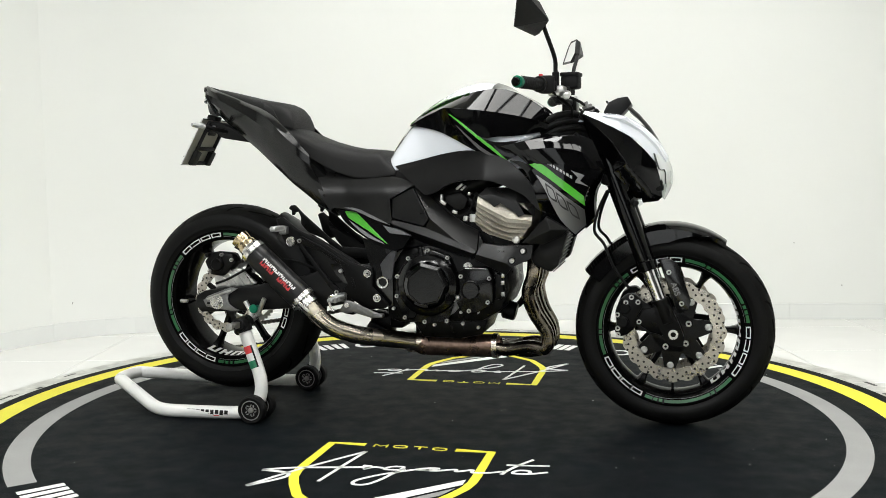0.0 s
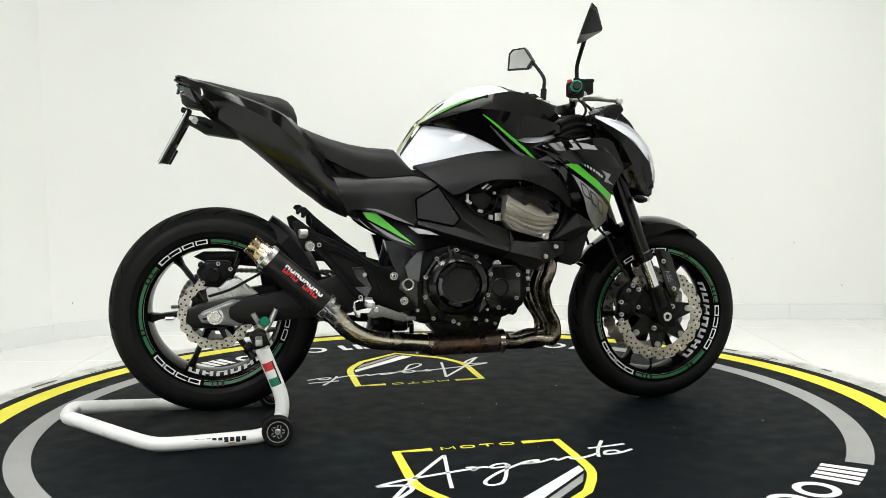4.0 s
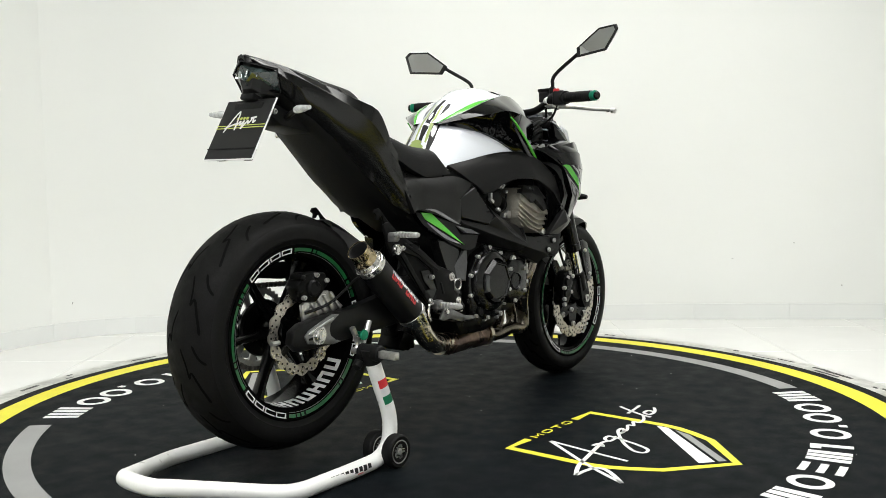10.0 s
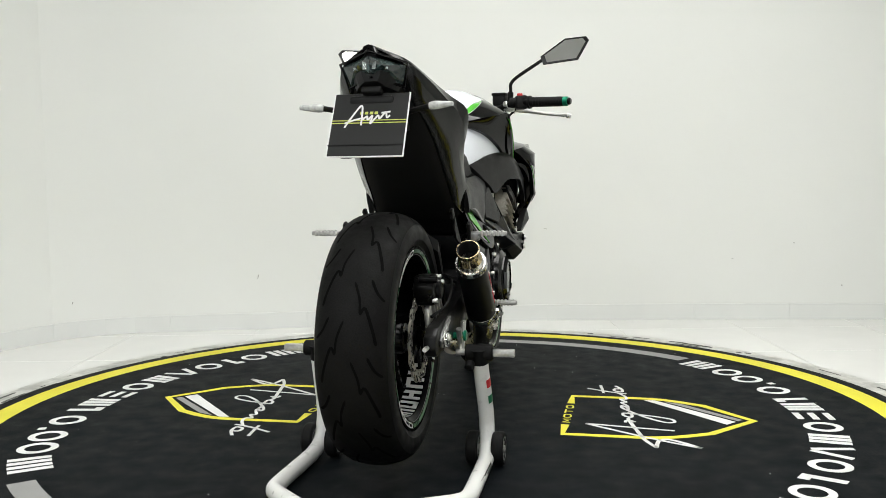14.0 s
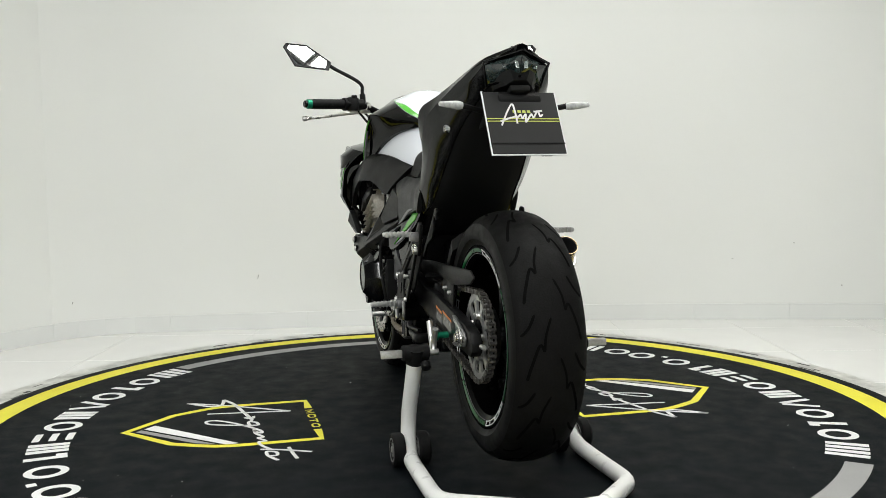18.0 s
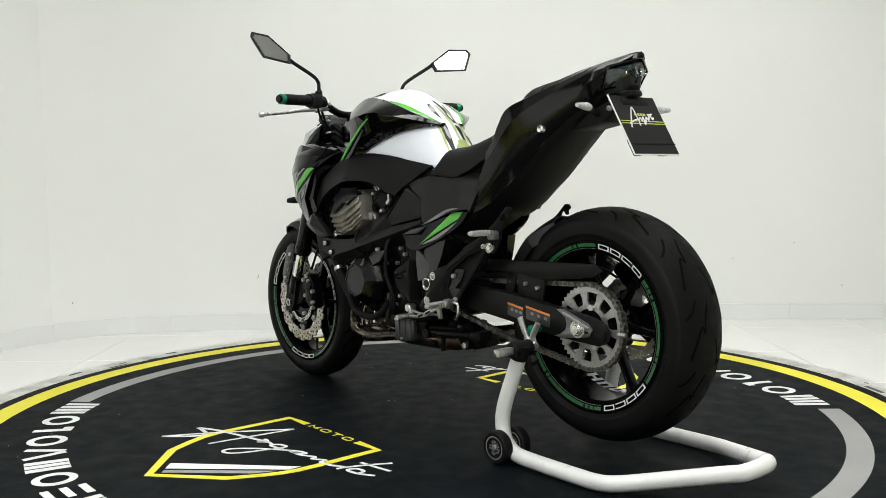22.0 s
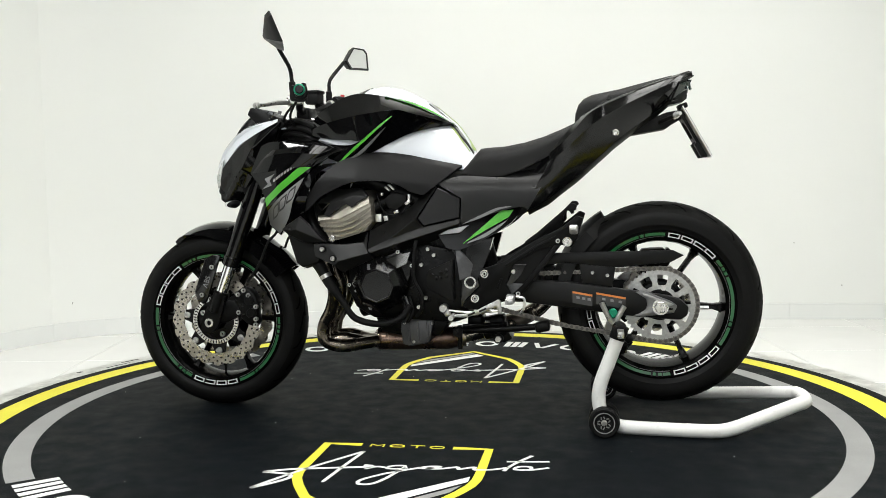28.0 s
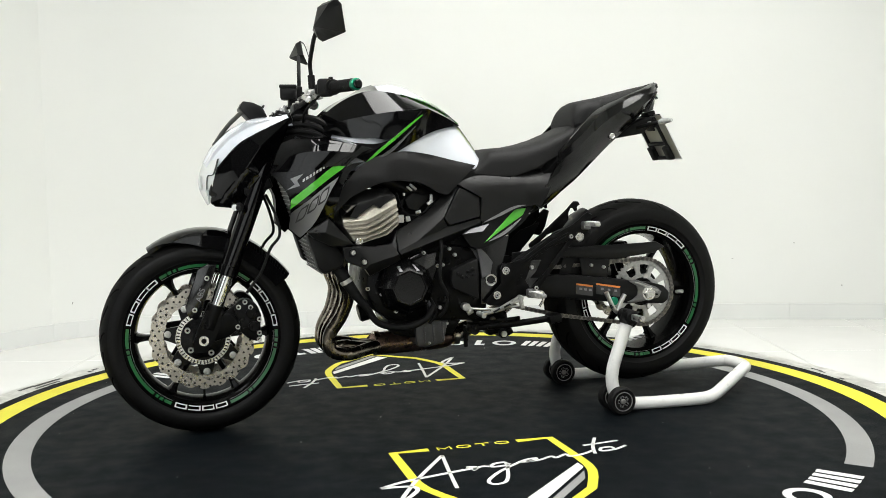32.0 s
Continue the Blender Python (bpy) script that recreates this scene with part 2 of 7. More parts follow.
def b_tube(pts, r, seg=12, n=6, smooth=True, radii=None, flat=None):
    """A capped pipe along the points; radii: one for each point; flat: (axis vector scale) squash."""
    path = smooth_path(pts, n) if smooth and len(pts) > 2 else [Vector(p) for p in pts]
    if radii:
        rs = [v.x for v in smooth_path([(x, 0, 0) for x in radii], n)] if smooth and len(pts) > 2 else list(radii)
    else:
        rs = [r] * len(path)
    bm = bmesh.new()
    rings = []
    up = None
    for i, p in enumerate(path):
        d = (path[min(i + 1, len(path) - 1)] - path[max(i - 1, 0)]).normalized()
        if up is None:
            up = d.orthogonal().normalized()
        up = (up - d * up.dot(d)).normalized()
        side = d.cross(up)
        rings.append([bm.verts.new(p + (up * math.cos(2 * math.pi * k / seg) + side * math.sin(2 * math.pi * k / seg)) * rs[i]) for k in range(seg)])
    for a, b in zip(rings, rings[1:]):
        for k in range(seg):
            bm.faces.new((a[k], a[(k + 1) % seg], b[(k + 1) % seg], b[k]))
    bm.faces.new(rings[0][::-1])
    bm.faces.new(rings[-1])
    return bm


def b_prism(poly, y0, y1, bevel=0.0, seg=2):
    """A plate: an outline in x and z, from y0 to y1."""
    bm = bmesh.new()
    a = [bm.verts.new((x, y0, z)) for x, z in poly]
    b = [bm.verts.new((x, y1, z)) for x, z in poly]
    bm.faces.new(a)
    bm.faces.new(b[::-1])
    n = len(poly)
    for i in range(n):
        bm.faces.new((a[i], b[i], b[(i + 1) % n], a[(i + 1) % n]))
    bmesh.ops.recalc_face_normals(bm, faces=bm.faces[:])
    if bevel:
        bmesh.ops.bevel(bm, geom=bm.edges[:], offset=bevel, segments=seg, profile=0.5, affect="EDGES", clamp_overlap=True)
    return bm


def eased(poly, sharp=42, n=4):
    """A closed outline with its gentle bends rounded and its sharp corners kept."""
    P = [Vector((x, z, 0)) for x, z in poly]
    k = len(P)
    turn = [math.degrees((P[i] - P[i - 1]).angle(P[(i + 1) % k] - P[i], 0.0)) for i in range(k)]
    corners = [i for i in range(k) if turn[i] > sharp]
    if len(corners) < 2:
        return [(p.x, p.y) for p in smooth_path(P, n, closed=True)]
    out = []
    for u, v in zip(corners, corners[1:] + [corners[0] + k]):
        run = [P[i % k] for i in range(u, v + 1)]
        pts = smooth_path(run, n) if len(run) > 2 else run
        out += [(p.x, p.y) for p in pts[:-1]]
    return out


def b_shell(poly, width, thick=0.004, step=0.02, side=1, round_edge=0.004, lift=0.0):
    """A curved panel: an outline in x and z, laid on the surface y = side * width(x, z), raised along its normal by lift, with thickness inwards."""
    bm = bmesh.new()
    poly = eased(poly)
    bm.faces.new([bm.verts.new((x, 0, z)) for x, z in poly])
    xs, zs = [p[0] for p in poly], [p[1] for p in poly]
    for lo, hi, no in ((min(xs), max(xs), (1, 0, 0)), (min(zs), max(zs), (0, 0, 1))):
        k = int((hi - lo) / step)
        for i in range(1, k + 1):
            v = lo + (hi - lo) * i / (k + 1)
            bmesh.ops.bisect_plane(bm, geom=bm.verts[:] + bm.edges[:] + bm.faces[:], plane_co=Vector(no) * v, plane_no=no)
    bmesh.ops.triangulate(bm, faces=[f for f in bm.faces if len(f.verts) > 4])
    bmesh.ops.remove_doubles(bm, verts=bm.verts[:], dist=min(0.0022, step * 0.14))

    def place(x, z, up):
        w, e = width(x, z), 0.004
        gx, gz = (width(x + e, z) - width(x - e, z)) / (2 * e), (width(x, z + e) - width(x, z - e)) / (2 * e)
        n = Vector((-gx, 1, -max(min(gz, 2.5), -2.5))).normalized()
        p = Vector((x, w, z)) + n * up
        return Vector((p.x, p.y * side, p.z))

    flat = {v: (v.co.x, v.co.z) for v in bm.verts}
    faces = bm.faces[:]
    twin = {v: bm.verts.new(place(*flat[v], lift - thick - round_edge)) for v in list(bm.verts)}
    edges = [tuple(e.verts) for e in bm.edges if e.is_boundary]
    for f in faces:
        bm.faces.new([twin[v] for v in reversed(f.verts)])
    for p, q in edges:
        bm.faces.new((p, q, twin[q], twin[p]))
    for v, xz in flat.items():
        v.co = place(*xz, lift)
    return bm


def b_facets(V, faces, side=1, thick=0.012, ease=0.0013):
    """A faceted moulding: V maps letters to (x, z, y outwards); faces are words of letters; walls go inwards by thick."""
    bm = bmesh.new()
    vs = {k: bm.verts.new((x, side * y, z)) for k, (x, z, y) in V.items()}
    fs = []
    for word in faces:
        f = bm.faces.new([vs[k] for k in word])
        f.normal_update()
        if f.normal.y * side < 0:
            f.normal_flip()
        fs.append(f)
    rim = [e for e in bm.edges if len(e.link_faces) == 1]
    lid = bmesh.ops.extrude_edge_only(bm, edges=rim)
    for v in [g for g in lid["geom"] if isinstance(g, bmesh.types.BMVert)]:
        v.co.y -= side * thick
    if ease:
        hard = [e for e in bm.edges if len(e.link_faces) == 2]
        bmesh.ops.bevel(bm, geom=hard, offset=ease, segments=1, profile=0.5, affect="EDGES", clamp_overlap=True)
    return bm


def b_strips(lines, side=1, n=16, thick=0.014, inner=0.0):
    """A moulded panel: curves of (x, y outwards, z) joined by smooth strips, creased where they meet, with walls inwards."""
    bm = bmesh.new()
    rows = []
    for line in lines:
        P = smooth_path(line, 10) if len(line) > 2 else [Vector(p) for p in line]
        run = [0.0]
        for a, b in zip(P, P[1:]):
            run.append(run[-1] + (b - a).length)
        row, k = [], 0
        for i in range(n + 1):
            want = run[-1] * i / n
            while k < len(P) - 2 and run[k + 1] < want:
                k += 1
            step = max(run[k + 1] - run[k], 1e-9)
            row.append(P[k].lerp(P[k + 1], min(max((want - run[k]) / step, 0.0), 1.0)))
        rows.append([bm.verts.new((p.x, side * p.y, p.z)) for p in row])
    for a, b in zip(rows, rows[1:]):
        for i in range(n):
            bm.faces.new((a[i], a[i + 1], b[i + 1], b[i]))
    bmesh.ops.remove_doubles(bm, verts=bm.verts[:], dist=1e-4)
    bmesh.ops.dissolve_degenerate(bm, edges=bm.edges[:], dist=1e-5)
    if thick:
        rim = [e for e in bm.edges if len(e.link_faces) == 1]
        lid = bmesh.ops.extrude_edge_only(bm, edges=rim)
        for v in [g for g in lid["geom"] if isinstance(g, bmesh.types.BMVert)]:
            v.co.y -= side * thick
            v.co.z -= inner
    return bm


def b_loft(rings, cap=True):
    """A skin over rings of equally many points."""
    bm = bmesh.new()
    vs = [[bm.verts.new(p) for p in ring] for ring in rings]
    n = len(vs[0])
    for a, b in zip(vs, vs[1:]):
        for k in range(n):
            bm.faces.new((a[k], a[(k + 1) % n], b[(k + 1) % n], b[k]))
    if cap:
        bm.faces.new(vs[0][::-1])
        bm.faces.new(vs[-1])
    return bm


def lerp_table(table, x):
    """Piecewise-linear (eased) look-up: rows of (x, values...)."""
    if x <= table[0][0]:
        return table[0][1:]
    for a, b in zip(table, table[1:]):
        if x <= b[0]:
            t = (x - a[0]) / (b[0] - a[0])
            return tuple(u + (v - u) * t for u, v in zip(a[1:], b[1:]))
    return table[-1][1:]


def moved(bm, m):
    bmesh.ops.transform(bm, matrix=m, verts=bm.verts[:])
    return bm


def b_flat(poly, z0, z1):
    """A flat piece lying on the ground: outline in x and y."""
    bm = bmesh.new()
    a = [bm.verts.new((x, y, z0)) for x, y in poly]
    b = [bm.verts.new((x, y, z1)) for x, y in poly]
    bm.faces.new(b)
    bm.faces.new(a[::-1])
    n = len(poly)
    for i in range(n):
        bm.faces.new((a[i], a[(i + 1) % n], b[(i + 1) % n], b[i]))
    return bm


def b_ribbon(pts, w, z0, z1, n=8, smooth=True):
    """A flat brush stroke along points in x and y; w: one width or one for each point."""
    P = smooth_path([(x, y, 0) for x, y in pts], n) if smooth else [Vector((x, y, 0)) for x, y in pts]
    k = len(P)
    if isinstance(w, (list, tuple)):
        ws = [v.x for v in smooth_path([(v, 0, 0) for v in w], n)]
    else:
        ws = [w] * k
    bm = bmesh.new()
    rows = []
    for i in range(k):
        d = (P[min(i + 1, k - 1)] - P[max(i - 1, 0)]).normalized()
        s = Vector((-d.y, d.x, 0)) * max(ws[i], 0.001) / 2
        rows.append([bm.verts.new((*(P[i] + s).xy, z1)), bm.verts.new((*(P[i] - s).xy, z1)), bm.verts.new((*(P[i] - s).xy, z0)), bm.verts.new((*(P[i] + s).xy, z0))])
    for a, b in zip(rows, rows[1:]):
        for j in range(4):
            bm.faces.new((a[j], a[(j + 1) % 4], b[(j + 1) % 4], b[j]))
    bm.faces.new(rows[0][::-1])
    bm.faces.new(rows[-1])
    return bm


# ---------------------------------------------------------------- the room
FLOOR_Z = -0.03
BACK = [(4.2, 1.76), (2.4, 1.895), (1.4, 1.975), (0.6, 2.02), (0.0, 1.965), (-0.7, 1.875), (-1.40, 1.795), (-1.58, 1.768), (-1.72, 1.72), (-1.83, 1.655), (-1.92, 1.56), (-2.08, 1.29), (-2.75, 0.1), (-3.4, -1.2), (-3.4, -5.6), (4.2, -5.6)]


def inset(path, d):
    out = []
    n = len(path)
    for i in range(n):
        p, q, r = Vector(path[i - 1]), Vector(path[i]), Vector(path[(i + 1) % n])
        n1 = Vector((-(q - p).y, (q - p).x)).normalized()
        n2 = Vector((-(r - q).y, (r - q).x)).normalized()
        nn = (n1 + n2).normalized()
        out.append(tuple(q + nn * d / max(nn.dot(n1), 0.3)))
    return out


def b_wall(i0, i1, z0, z1, d0, d1):
    """A run of wall between two corners of the plan, from offset d0 to d1 of it."""
    a, b = inset(BACK, d0), inset(BACK, d1)
    bm = bmesh.new()
    idx = [i % len(BACK) for i in range(i0, i1 + 1)]
    ring = [[bm.verts.new((*a[i], z0)), bm.verts.new((*a[i], z1)), bm.verts.new((*b[i], z1)), bm.verts.new((*b[i], z0))] for i in idx]
    for p, q in zip(ring, ring[1:]):
        for j in range(4):
            bm.faces.new((p[j], p[(j + 1) % 4], q[(j + 1) % 4], q[j]))
    bm.faces.new(ring[0])
    bm.faces.new(ring[-1][::-1])
    return bm


CEIL_Z = 3.0
WALL_MARKS = [(-0.947, 1.846, 0.248, 0.004, 0.022), (1.922, 1.932, 0.384, 0.007, 0.005), (-1.846, 1.634, 0.148, 0.004, 0.010), (0.592, 2.018, 0.472, 0.018, 0.003), (2.177, 1.912, 0.153, 0.006, 0.008), (1.60, 1.958, 0.30, 0.010, 0.003), (-0.40, 1.912, 0.20, 0.003, 0.012)]
# side and front walls are unseen, coloured dark so gloss reflects black
for nm, i0, i1, text in (("wall_back", 0, 10, "off-white painted plaster wall with a gentle bend"), ("wall_left", 10, 13, "off-white painted plaster side wall"), ("wall_side", 13, 14, "unseen wall behind the camera, dark to keep gloss reflections black"), ("wall_front", 14, 15, "unseen wall behind the camera, dark to keep gloss reflections black"), ("wall_right", 15, 16, "off-white painted plaster side wall")):
    tagged(part(nm, b_wall(i0, i1, FLOOR_Z - 0.05, CEIL_Z, 0.0, -0.12), WALL if i1 < 14 or nm == "wall_right" else DIMWALL, angle=50), text, "wall", kind="structure")
for x, y, z, w, h in WALL_MARKS:
    wall = bpy.data.objects["wall_back"]
    part("wall_mark", b_box(w, 0.0016, h, pose(x, y, z, 0, 12, 5)), SCUFFPALE, wall, "faint scuff on the paint")
SK_H = 0.085
skirt = tagged(part("baseboard", b_wall(0, 13, FLOOR_Z, FLOOR_Z + SK_H - 0.004, 0.004, 0.0), SKIRT, angle=30), "pale tiled skirting along the wall's foot", "baseboard", kind="structure")
ins = inset(BACK, 0.0)
for i in range(0, 13):
    p, q = Vector((*ins[i], 0)), Vector((*ins[i + 1], 0))
    L = (q - p).length
    k = max(1, round(L / 0.62))
    d = (q - p) / k
    nrm = Vector((-d.y, d.x, 0)).normalized()
    for j in range(k):
        mid = p + d * (j + 0.5) + nrm * 0.005
        m = Matrix.Translation((mid.x, mid.y, FLOOR_Z + SK_H / 2)) @ Matrix.Rotation(math.atan2(d.y, d.x), 4, "Z")
        part("tile", b_box(d.length - 0.0012, 0.010, SK_H, m, 0.0008, 1), SKIRT, skirt)
flr = tagged(part("floor", b_flat([(-3.5, -5.7), (4.3, -5.7), (4.3, 2.2), (-3.5, 2.2)], FLOOR_Z - 0.06, FLOOR_Z - 0.002), GROUT, angle=0), "large white glossy floor tiles with fine joints", "floor", kind="structure")
tagged(part("ceiling", b_flat([(-3.6, -5.8), (4.4, -5.8), (4.4, 2.3), (-3.6, 2.3)], CEIL_Z, CEIL_Z + 0.1), CEIL, angle=0), "grey painted ceiling", "ceiling", kind="structure")
# assumed window: solid white board and bars set round the fill lamp
win = tagged(part("assumed_window", b_box(3.56, 0.03, 2.16, pose(-0.9, -5.60, 1.65), 0.004), WHITEPAINT), "unseen added white board with bars for an assumed window", "window", kind="structure")
for nm, sx, sz, x, z in (("assumed_frame", 3.56, 0.08, -0.9, 2.69), ("assumed_frame", 3.56, 0.08, -0.9, 0.61), ("assumed_frame", 0.08, 2.0, -2.64, 1.65), ("assumed_frame", 0.08, 2.0, 0.84, 1.65), ("assumed_mullion", 0.06, 2.0, -0.3, 1.65), ("assumed_mullion", 0.06, 2.0, -1.5, 1.65)):
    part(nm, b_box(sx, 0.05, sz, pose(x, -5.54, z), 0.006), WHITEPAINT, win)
# the four small panels are added; no such lights are known there
for x, y, sx, sy, watts in PANELS:
    lamp = tagged(new("ceiling_light"), "flat white ceiling light panel, unseen, switched on", "ceiling light", "ceiling lights")
    lamp.matrix_basis = pose(x, y, CEIL_Z - 0.06)
    for fx, fy, u, v in ((sx + 0.05, 0.022, 0, sy / 2 + 0.014), (sx + 0.05, 0.022, 0, -sy / 2 - 0.014), (0.022, sy, sx / 2 + 0.014, 0), (0.022, sy, -sx / 2 - 0.014, 0)):
        part("frame", b_box(fx, fy, 0.06, pose(u, v, 0.03)), ALUDARK, lamp)
    part("diffuser", b_box(sx, sy, 0.006, pose(0, 0, 0.05)), PANEL_GLOW, lamp)

# ---------------------------------------------------------------- the turntable
MAT_R, RIM_R = 1.53, 1.635
GC = Vector((0.02, -0.004))
turntable = tagged(new("turntable"), "round rotating platform with a black printed rubber mat", "turntable")
part("platform", b_lathe([(0, -0.028), (RIM_R, -0.028), (RIM_R, -0.009), (RIM_R - 0.004, -0.005), (0, -0.005)], 180, "Z"), RIMSTEEL, turntable, "scuffed pale grey platform edge")
part("mat", b_lathe([(0, -0.005), (MAT_R, -0.005), (MAT_R, -0.001), (MAT_R - 0.001, 0.0), (0, 0.0)], 180, "Z"), MATBLACK, turntable, "black rubber mat with dust specks")
part("yellow_ring", b_lathe([(1.402, 0.0), (1.402, 0.0006), (1.482, 0.0006), (1.482, 0.0)], 180, "Z", closed=True), YELLOW, turntable, "bright yellow printed ring")
for a0, a1 in ((-41, 41.5), (134, 227)):
    part("grey_arc", b_lathe([(1.232, 0.0), (1.232, 0.0006), (1.302, 0.0006), (1.302, 0.0)], 60, "Z", closed=True, arc=(a0, a1)), MATGREY, turntable, "grey printed arc")
# lettering round the edge, shown as plain bars of the letters' sizes
ring_bar = lambda r0, r1, u, v, n=4: b_lathe([(r0, 0.0), (r0, 0.0007), (r1, 0.0007), (r1, 0.0)], n, "Z", closed=True, arc=(u, v))


def flat_ring(a, r, ua, ur, w, gap=0):
    """An oval ring lying on the mat at angle a and radius r: ua degrees by ur metres, of stroke w."""
    bm = bmesh.new()
    rows = []
    n = 36
    for i in range(n - gap + (1 if gap else 0)):
        f = 2 * math.pi * (i + gap / 2) / n
        row = []
        for q, z in ((0, 0.0), (0, 0.0007), (1, 0.0007), (1, 0.0)):
            b = radians(a + (ua - q * math.degrees(w / r)) * math.sin(f))
            d = r + (ur - q * w) * math.cos(f)
            row.append(bm.verts.new((d * math.cos(b), d * math.sin(b), z)))
        rows.append(row)
    for p, q in zip(rows, rows[1:] + ([] if gap else rows[:1])):
        for j in range(4):
            bm.faces.new((p[j], p[(j + 1) % 4], q[(j + 1) % 4], q[j]))
    if gap:
        bm.faces.new(rows[0])
        bm.faces.new(rows[-1][::-1])
    return bm


def flat_bar(a0, r0, a1, r1, w):
    """A straight stroke on the mat between two places given by angle and radius."""
    p, q = [Vector((r * math.cos(radians(a)), r * math.sin(radians(a)))) for a, r in ((a0, r0), (a1, r1))]
    n = Vector((-(q - p).y, (q - p).x)).normalized() * w / 2
    return b_flat([tuple(p + n), tuple(p - n), tuple(q - n), tuple(q + n)], 0.0, 0.0007)


PEN = 0.021
# each sign: its place round the ring, and plain shapes of its size and weight: rings, bars and wedges
SIGNS = [(-127.6, "posts"), (-120.5, "ring"), (-114.9, "stem"), (-109.4, "ring"), (-103.1, "wedge"), (-97.0, "pair"), (-90.7, "ring"), (-84.7, "block"), (-79.1, "pair"), (-74.2, "stem"), (-68.0, "ring"), (-63.6, "dot"), (-59.4, "ring"), (-53.5, "ring"), (-46.2, "posts")]
for turn in (0.0, 173.2):
    for a, shape in SIGNS:
        r_mid = 1.190 + 0.048 * ((a + 87.0) / 42.0) ** 2
        r_in, r_out = r_mid - 0.057, r_mid + 0.057
        a += turn
        if shape == "ring":
            bits = [flat_ring(a, r_mid, 2.55, 0.057, PEN)]
        elif shape == "posts":
            bits = [ring_bar(r_in, r_out, a + u - 0.55, a + u + 0.55) for u in (-2.5, -0.85, 0.85, 2.5)]
        elif shape == "pair":
            bits = [ring_bar(r_in, r_out, a + u - 0.6, a + u + 0.6) for u in (-1.6, 0.0, 1.6)]
        elif shape == "stem":
            bits = [ring_bar(r_in, r_out, a - 0.6, a + 0.6), ring_bar(r_in, r_in + 0.03, a - 1.6, a - 0.6)]
        elif shape == "wedge":
            bits = [flat_bar(a + u * 2.2, r_out - 0.002, a + u * 0.3, r_in + 0.002, PEN) for u in (-1, 1)]
        elif shape == "block":
            bits = [ring_bar(r, r + PEN, a - 1.9, a + 1.9) for r in (r_in, r_mid - PEN / 2, r_out - PEN)]
        else:
            bits = [ring_bar(r_out - 0.024, r_out, a - 0.55, a + 0.55)]
        for bit in bits:
            part("letter_bar", bit, MATWHITE, turntable, angle=0)


def emblem(turn):
    """One printed emblem: a yellow shield outline, stripes, a word and a brush stroke."""
    c, s = math.cos(turn), math.sin(turn)

    def put(pts):
        return [(GC.x + c * x - s * -y, GC.y + s * x + c * -y) for x, y in pts]

    half = [(0.0, 0.99), (0.165, 0.85), (0.205, 0.775), (0.226, 0.725), (0.235, 0.68), (0.237, 0.63), (0.236, 0.418), (0.133, 0.418)]
    sides = [(-x, y) for x, y in reversed(half[1:])] + half
    part("shield_line", b_ribbon(put(sides), 0.026, 0.0, 0.0006, smooth=False), YELLOW, turntable, "yellow shield outline", angle=0)
    for q, material in (([(0.215, 0.658), (0.215, 0.696), (-0.02, 0.935), (-0.055, 0.905)], MATWHITE), ([(0.203, 0.724), (0.180, 0.780), (0.006, 0.957), (-0.011, 0.9425)], MATGREY)):
        part("stripe", b_flat(put(q), 0.0, 0.0006), material, turntable, angle=0)
    # the word MOTO in wide capitals
    half_o = [(0.0, -1), (0.5, -1), (0.9, -0.55), (0.9, 0.55), (0.5, 1), (0.0, 1)]
    capitals = {"M": [[(-0.9, 1.25), (-0.9, -1), (0.0, 0.5), (0.9, -1), (0.9, 1.25)]], "O": [half_o, [(-u, v) for u, v in half_o]], "T": [[(-1, -1), (1, -1)], [(0, -0.68), (0, 1.25)]]}
    for i, ch in enumerate("MOTO"):
        x = -0.087 + i * 0.058
        bits = [b_ribbon(put([(x + 0.0205 * u, 0.418 + 0.0105 * v) for u, v in line]), 0.0062, 0.0, 0.0006, smooth=False) for line in capitals[ch]]
        part("letter", joined(*bits), YELLOW, turntable, angle=0)
    strokes = [
        ([(-0.151, 0.745), (-0.135, 0.632), (-0.111, 0.480)], 0.010),
        ([(-0.111, 0.480), (-0.236, 0.665), (-0.318, 0.812)], 0.011),
        ([(-0.318, 0.812), (-0.276, 0.768), (-0.247, 0.727), (-0.254, 0.701), (-0.289, 0.692), (-0.331, 0.689)], 0.012),
        ([(-0.331, 0.689), (-0.262, 0.658), (-0.175, 0.637), (-0.060, 0.612)], 0.012),
        ([(-0.080, 0.600), (-0.056, 0.604), (-0.068, 0.628), (-0.044, 0.608), (-0.020, 0.612)], 0.010),
        ([(0.030, 0.612), (0.030, 0.592), (0.000, 0.596), (-0.014, 0.618), (0.022, 0.618), (0.040, 0.606)], 0.010),
        ([(0.034, 0.612), (0.018, 0.650), (0.001, 0.700), (-0.023, 0.742), (-0.055, 0.748), (-0.058, 0.718), (-0.012, 0.665), (0.051, 0.617), (0.097, 0.589), (0.126, 0.587), (0.101, 0.606), (0.071, 0.606)], 0.010),
        ([(0.087, 0.606), (0.124, 0.605), (0.170, 0.585), (0.178, 0.600), (0.215, 0.580), (0.220, 0.600), (0.260, 0.594), (0.305, 0.570)], 0.010),
        ([(0.410, 0.507), (0.353, 0.515), (0.296, 0.521)], 0.010),
        ([(0.360, 0.462), (0.325, 0.524), (0.305, 0.570), (0.296, 0.600)], 0.010),
        ([(0.411, 0.559), (0.365, 0.582), (0.324, 0.584), (0.333, 0.560), (0.362, 0.558), (0.366, 0.576)], 0.010)]
    for pts, w in strokes:
        part("brush_stroke", b_ribbon(put(pts), w, 0.0, 0.0009), MATWHITE, turntable, "white brush stroke", angle=0)


emblem(0.0)
emblem(math.pi)
rnd = random.Random(4)
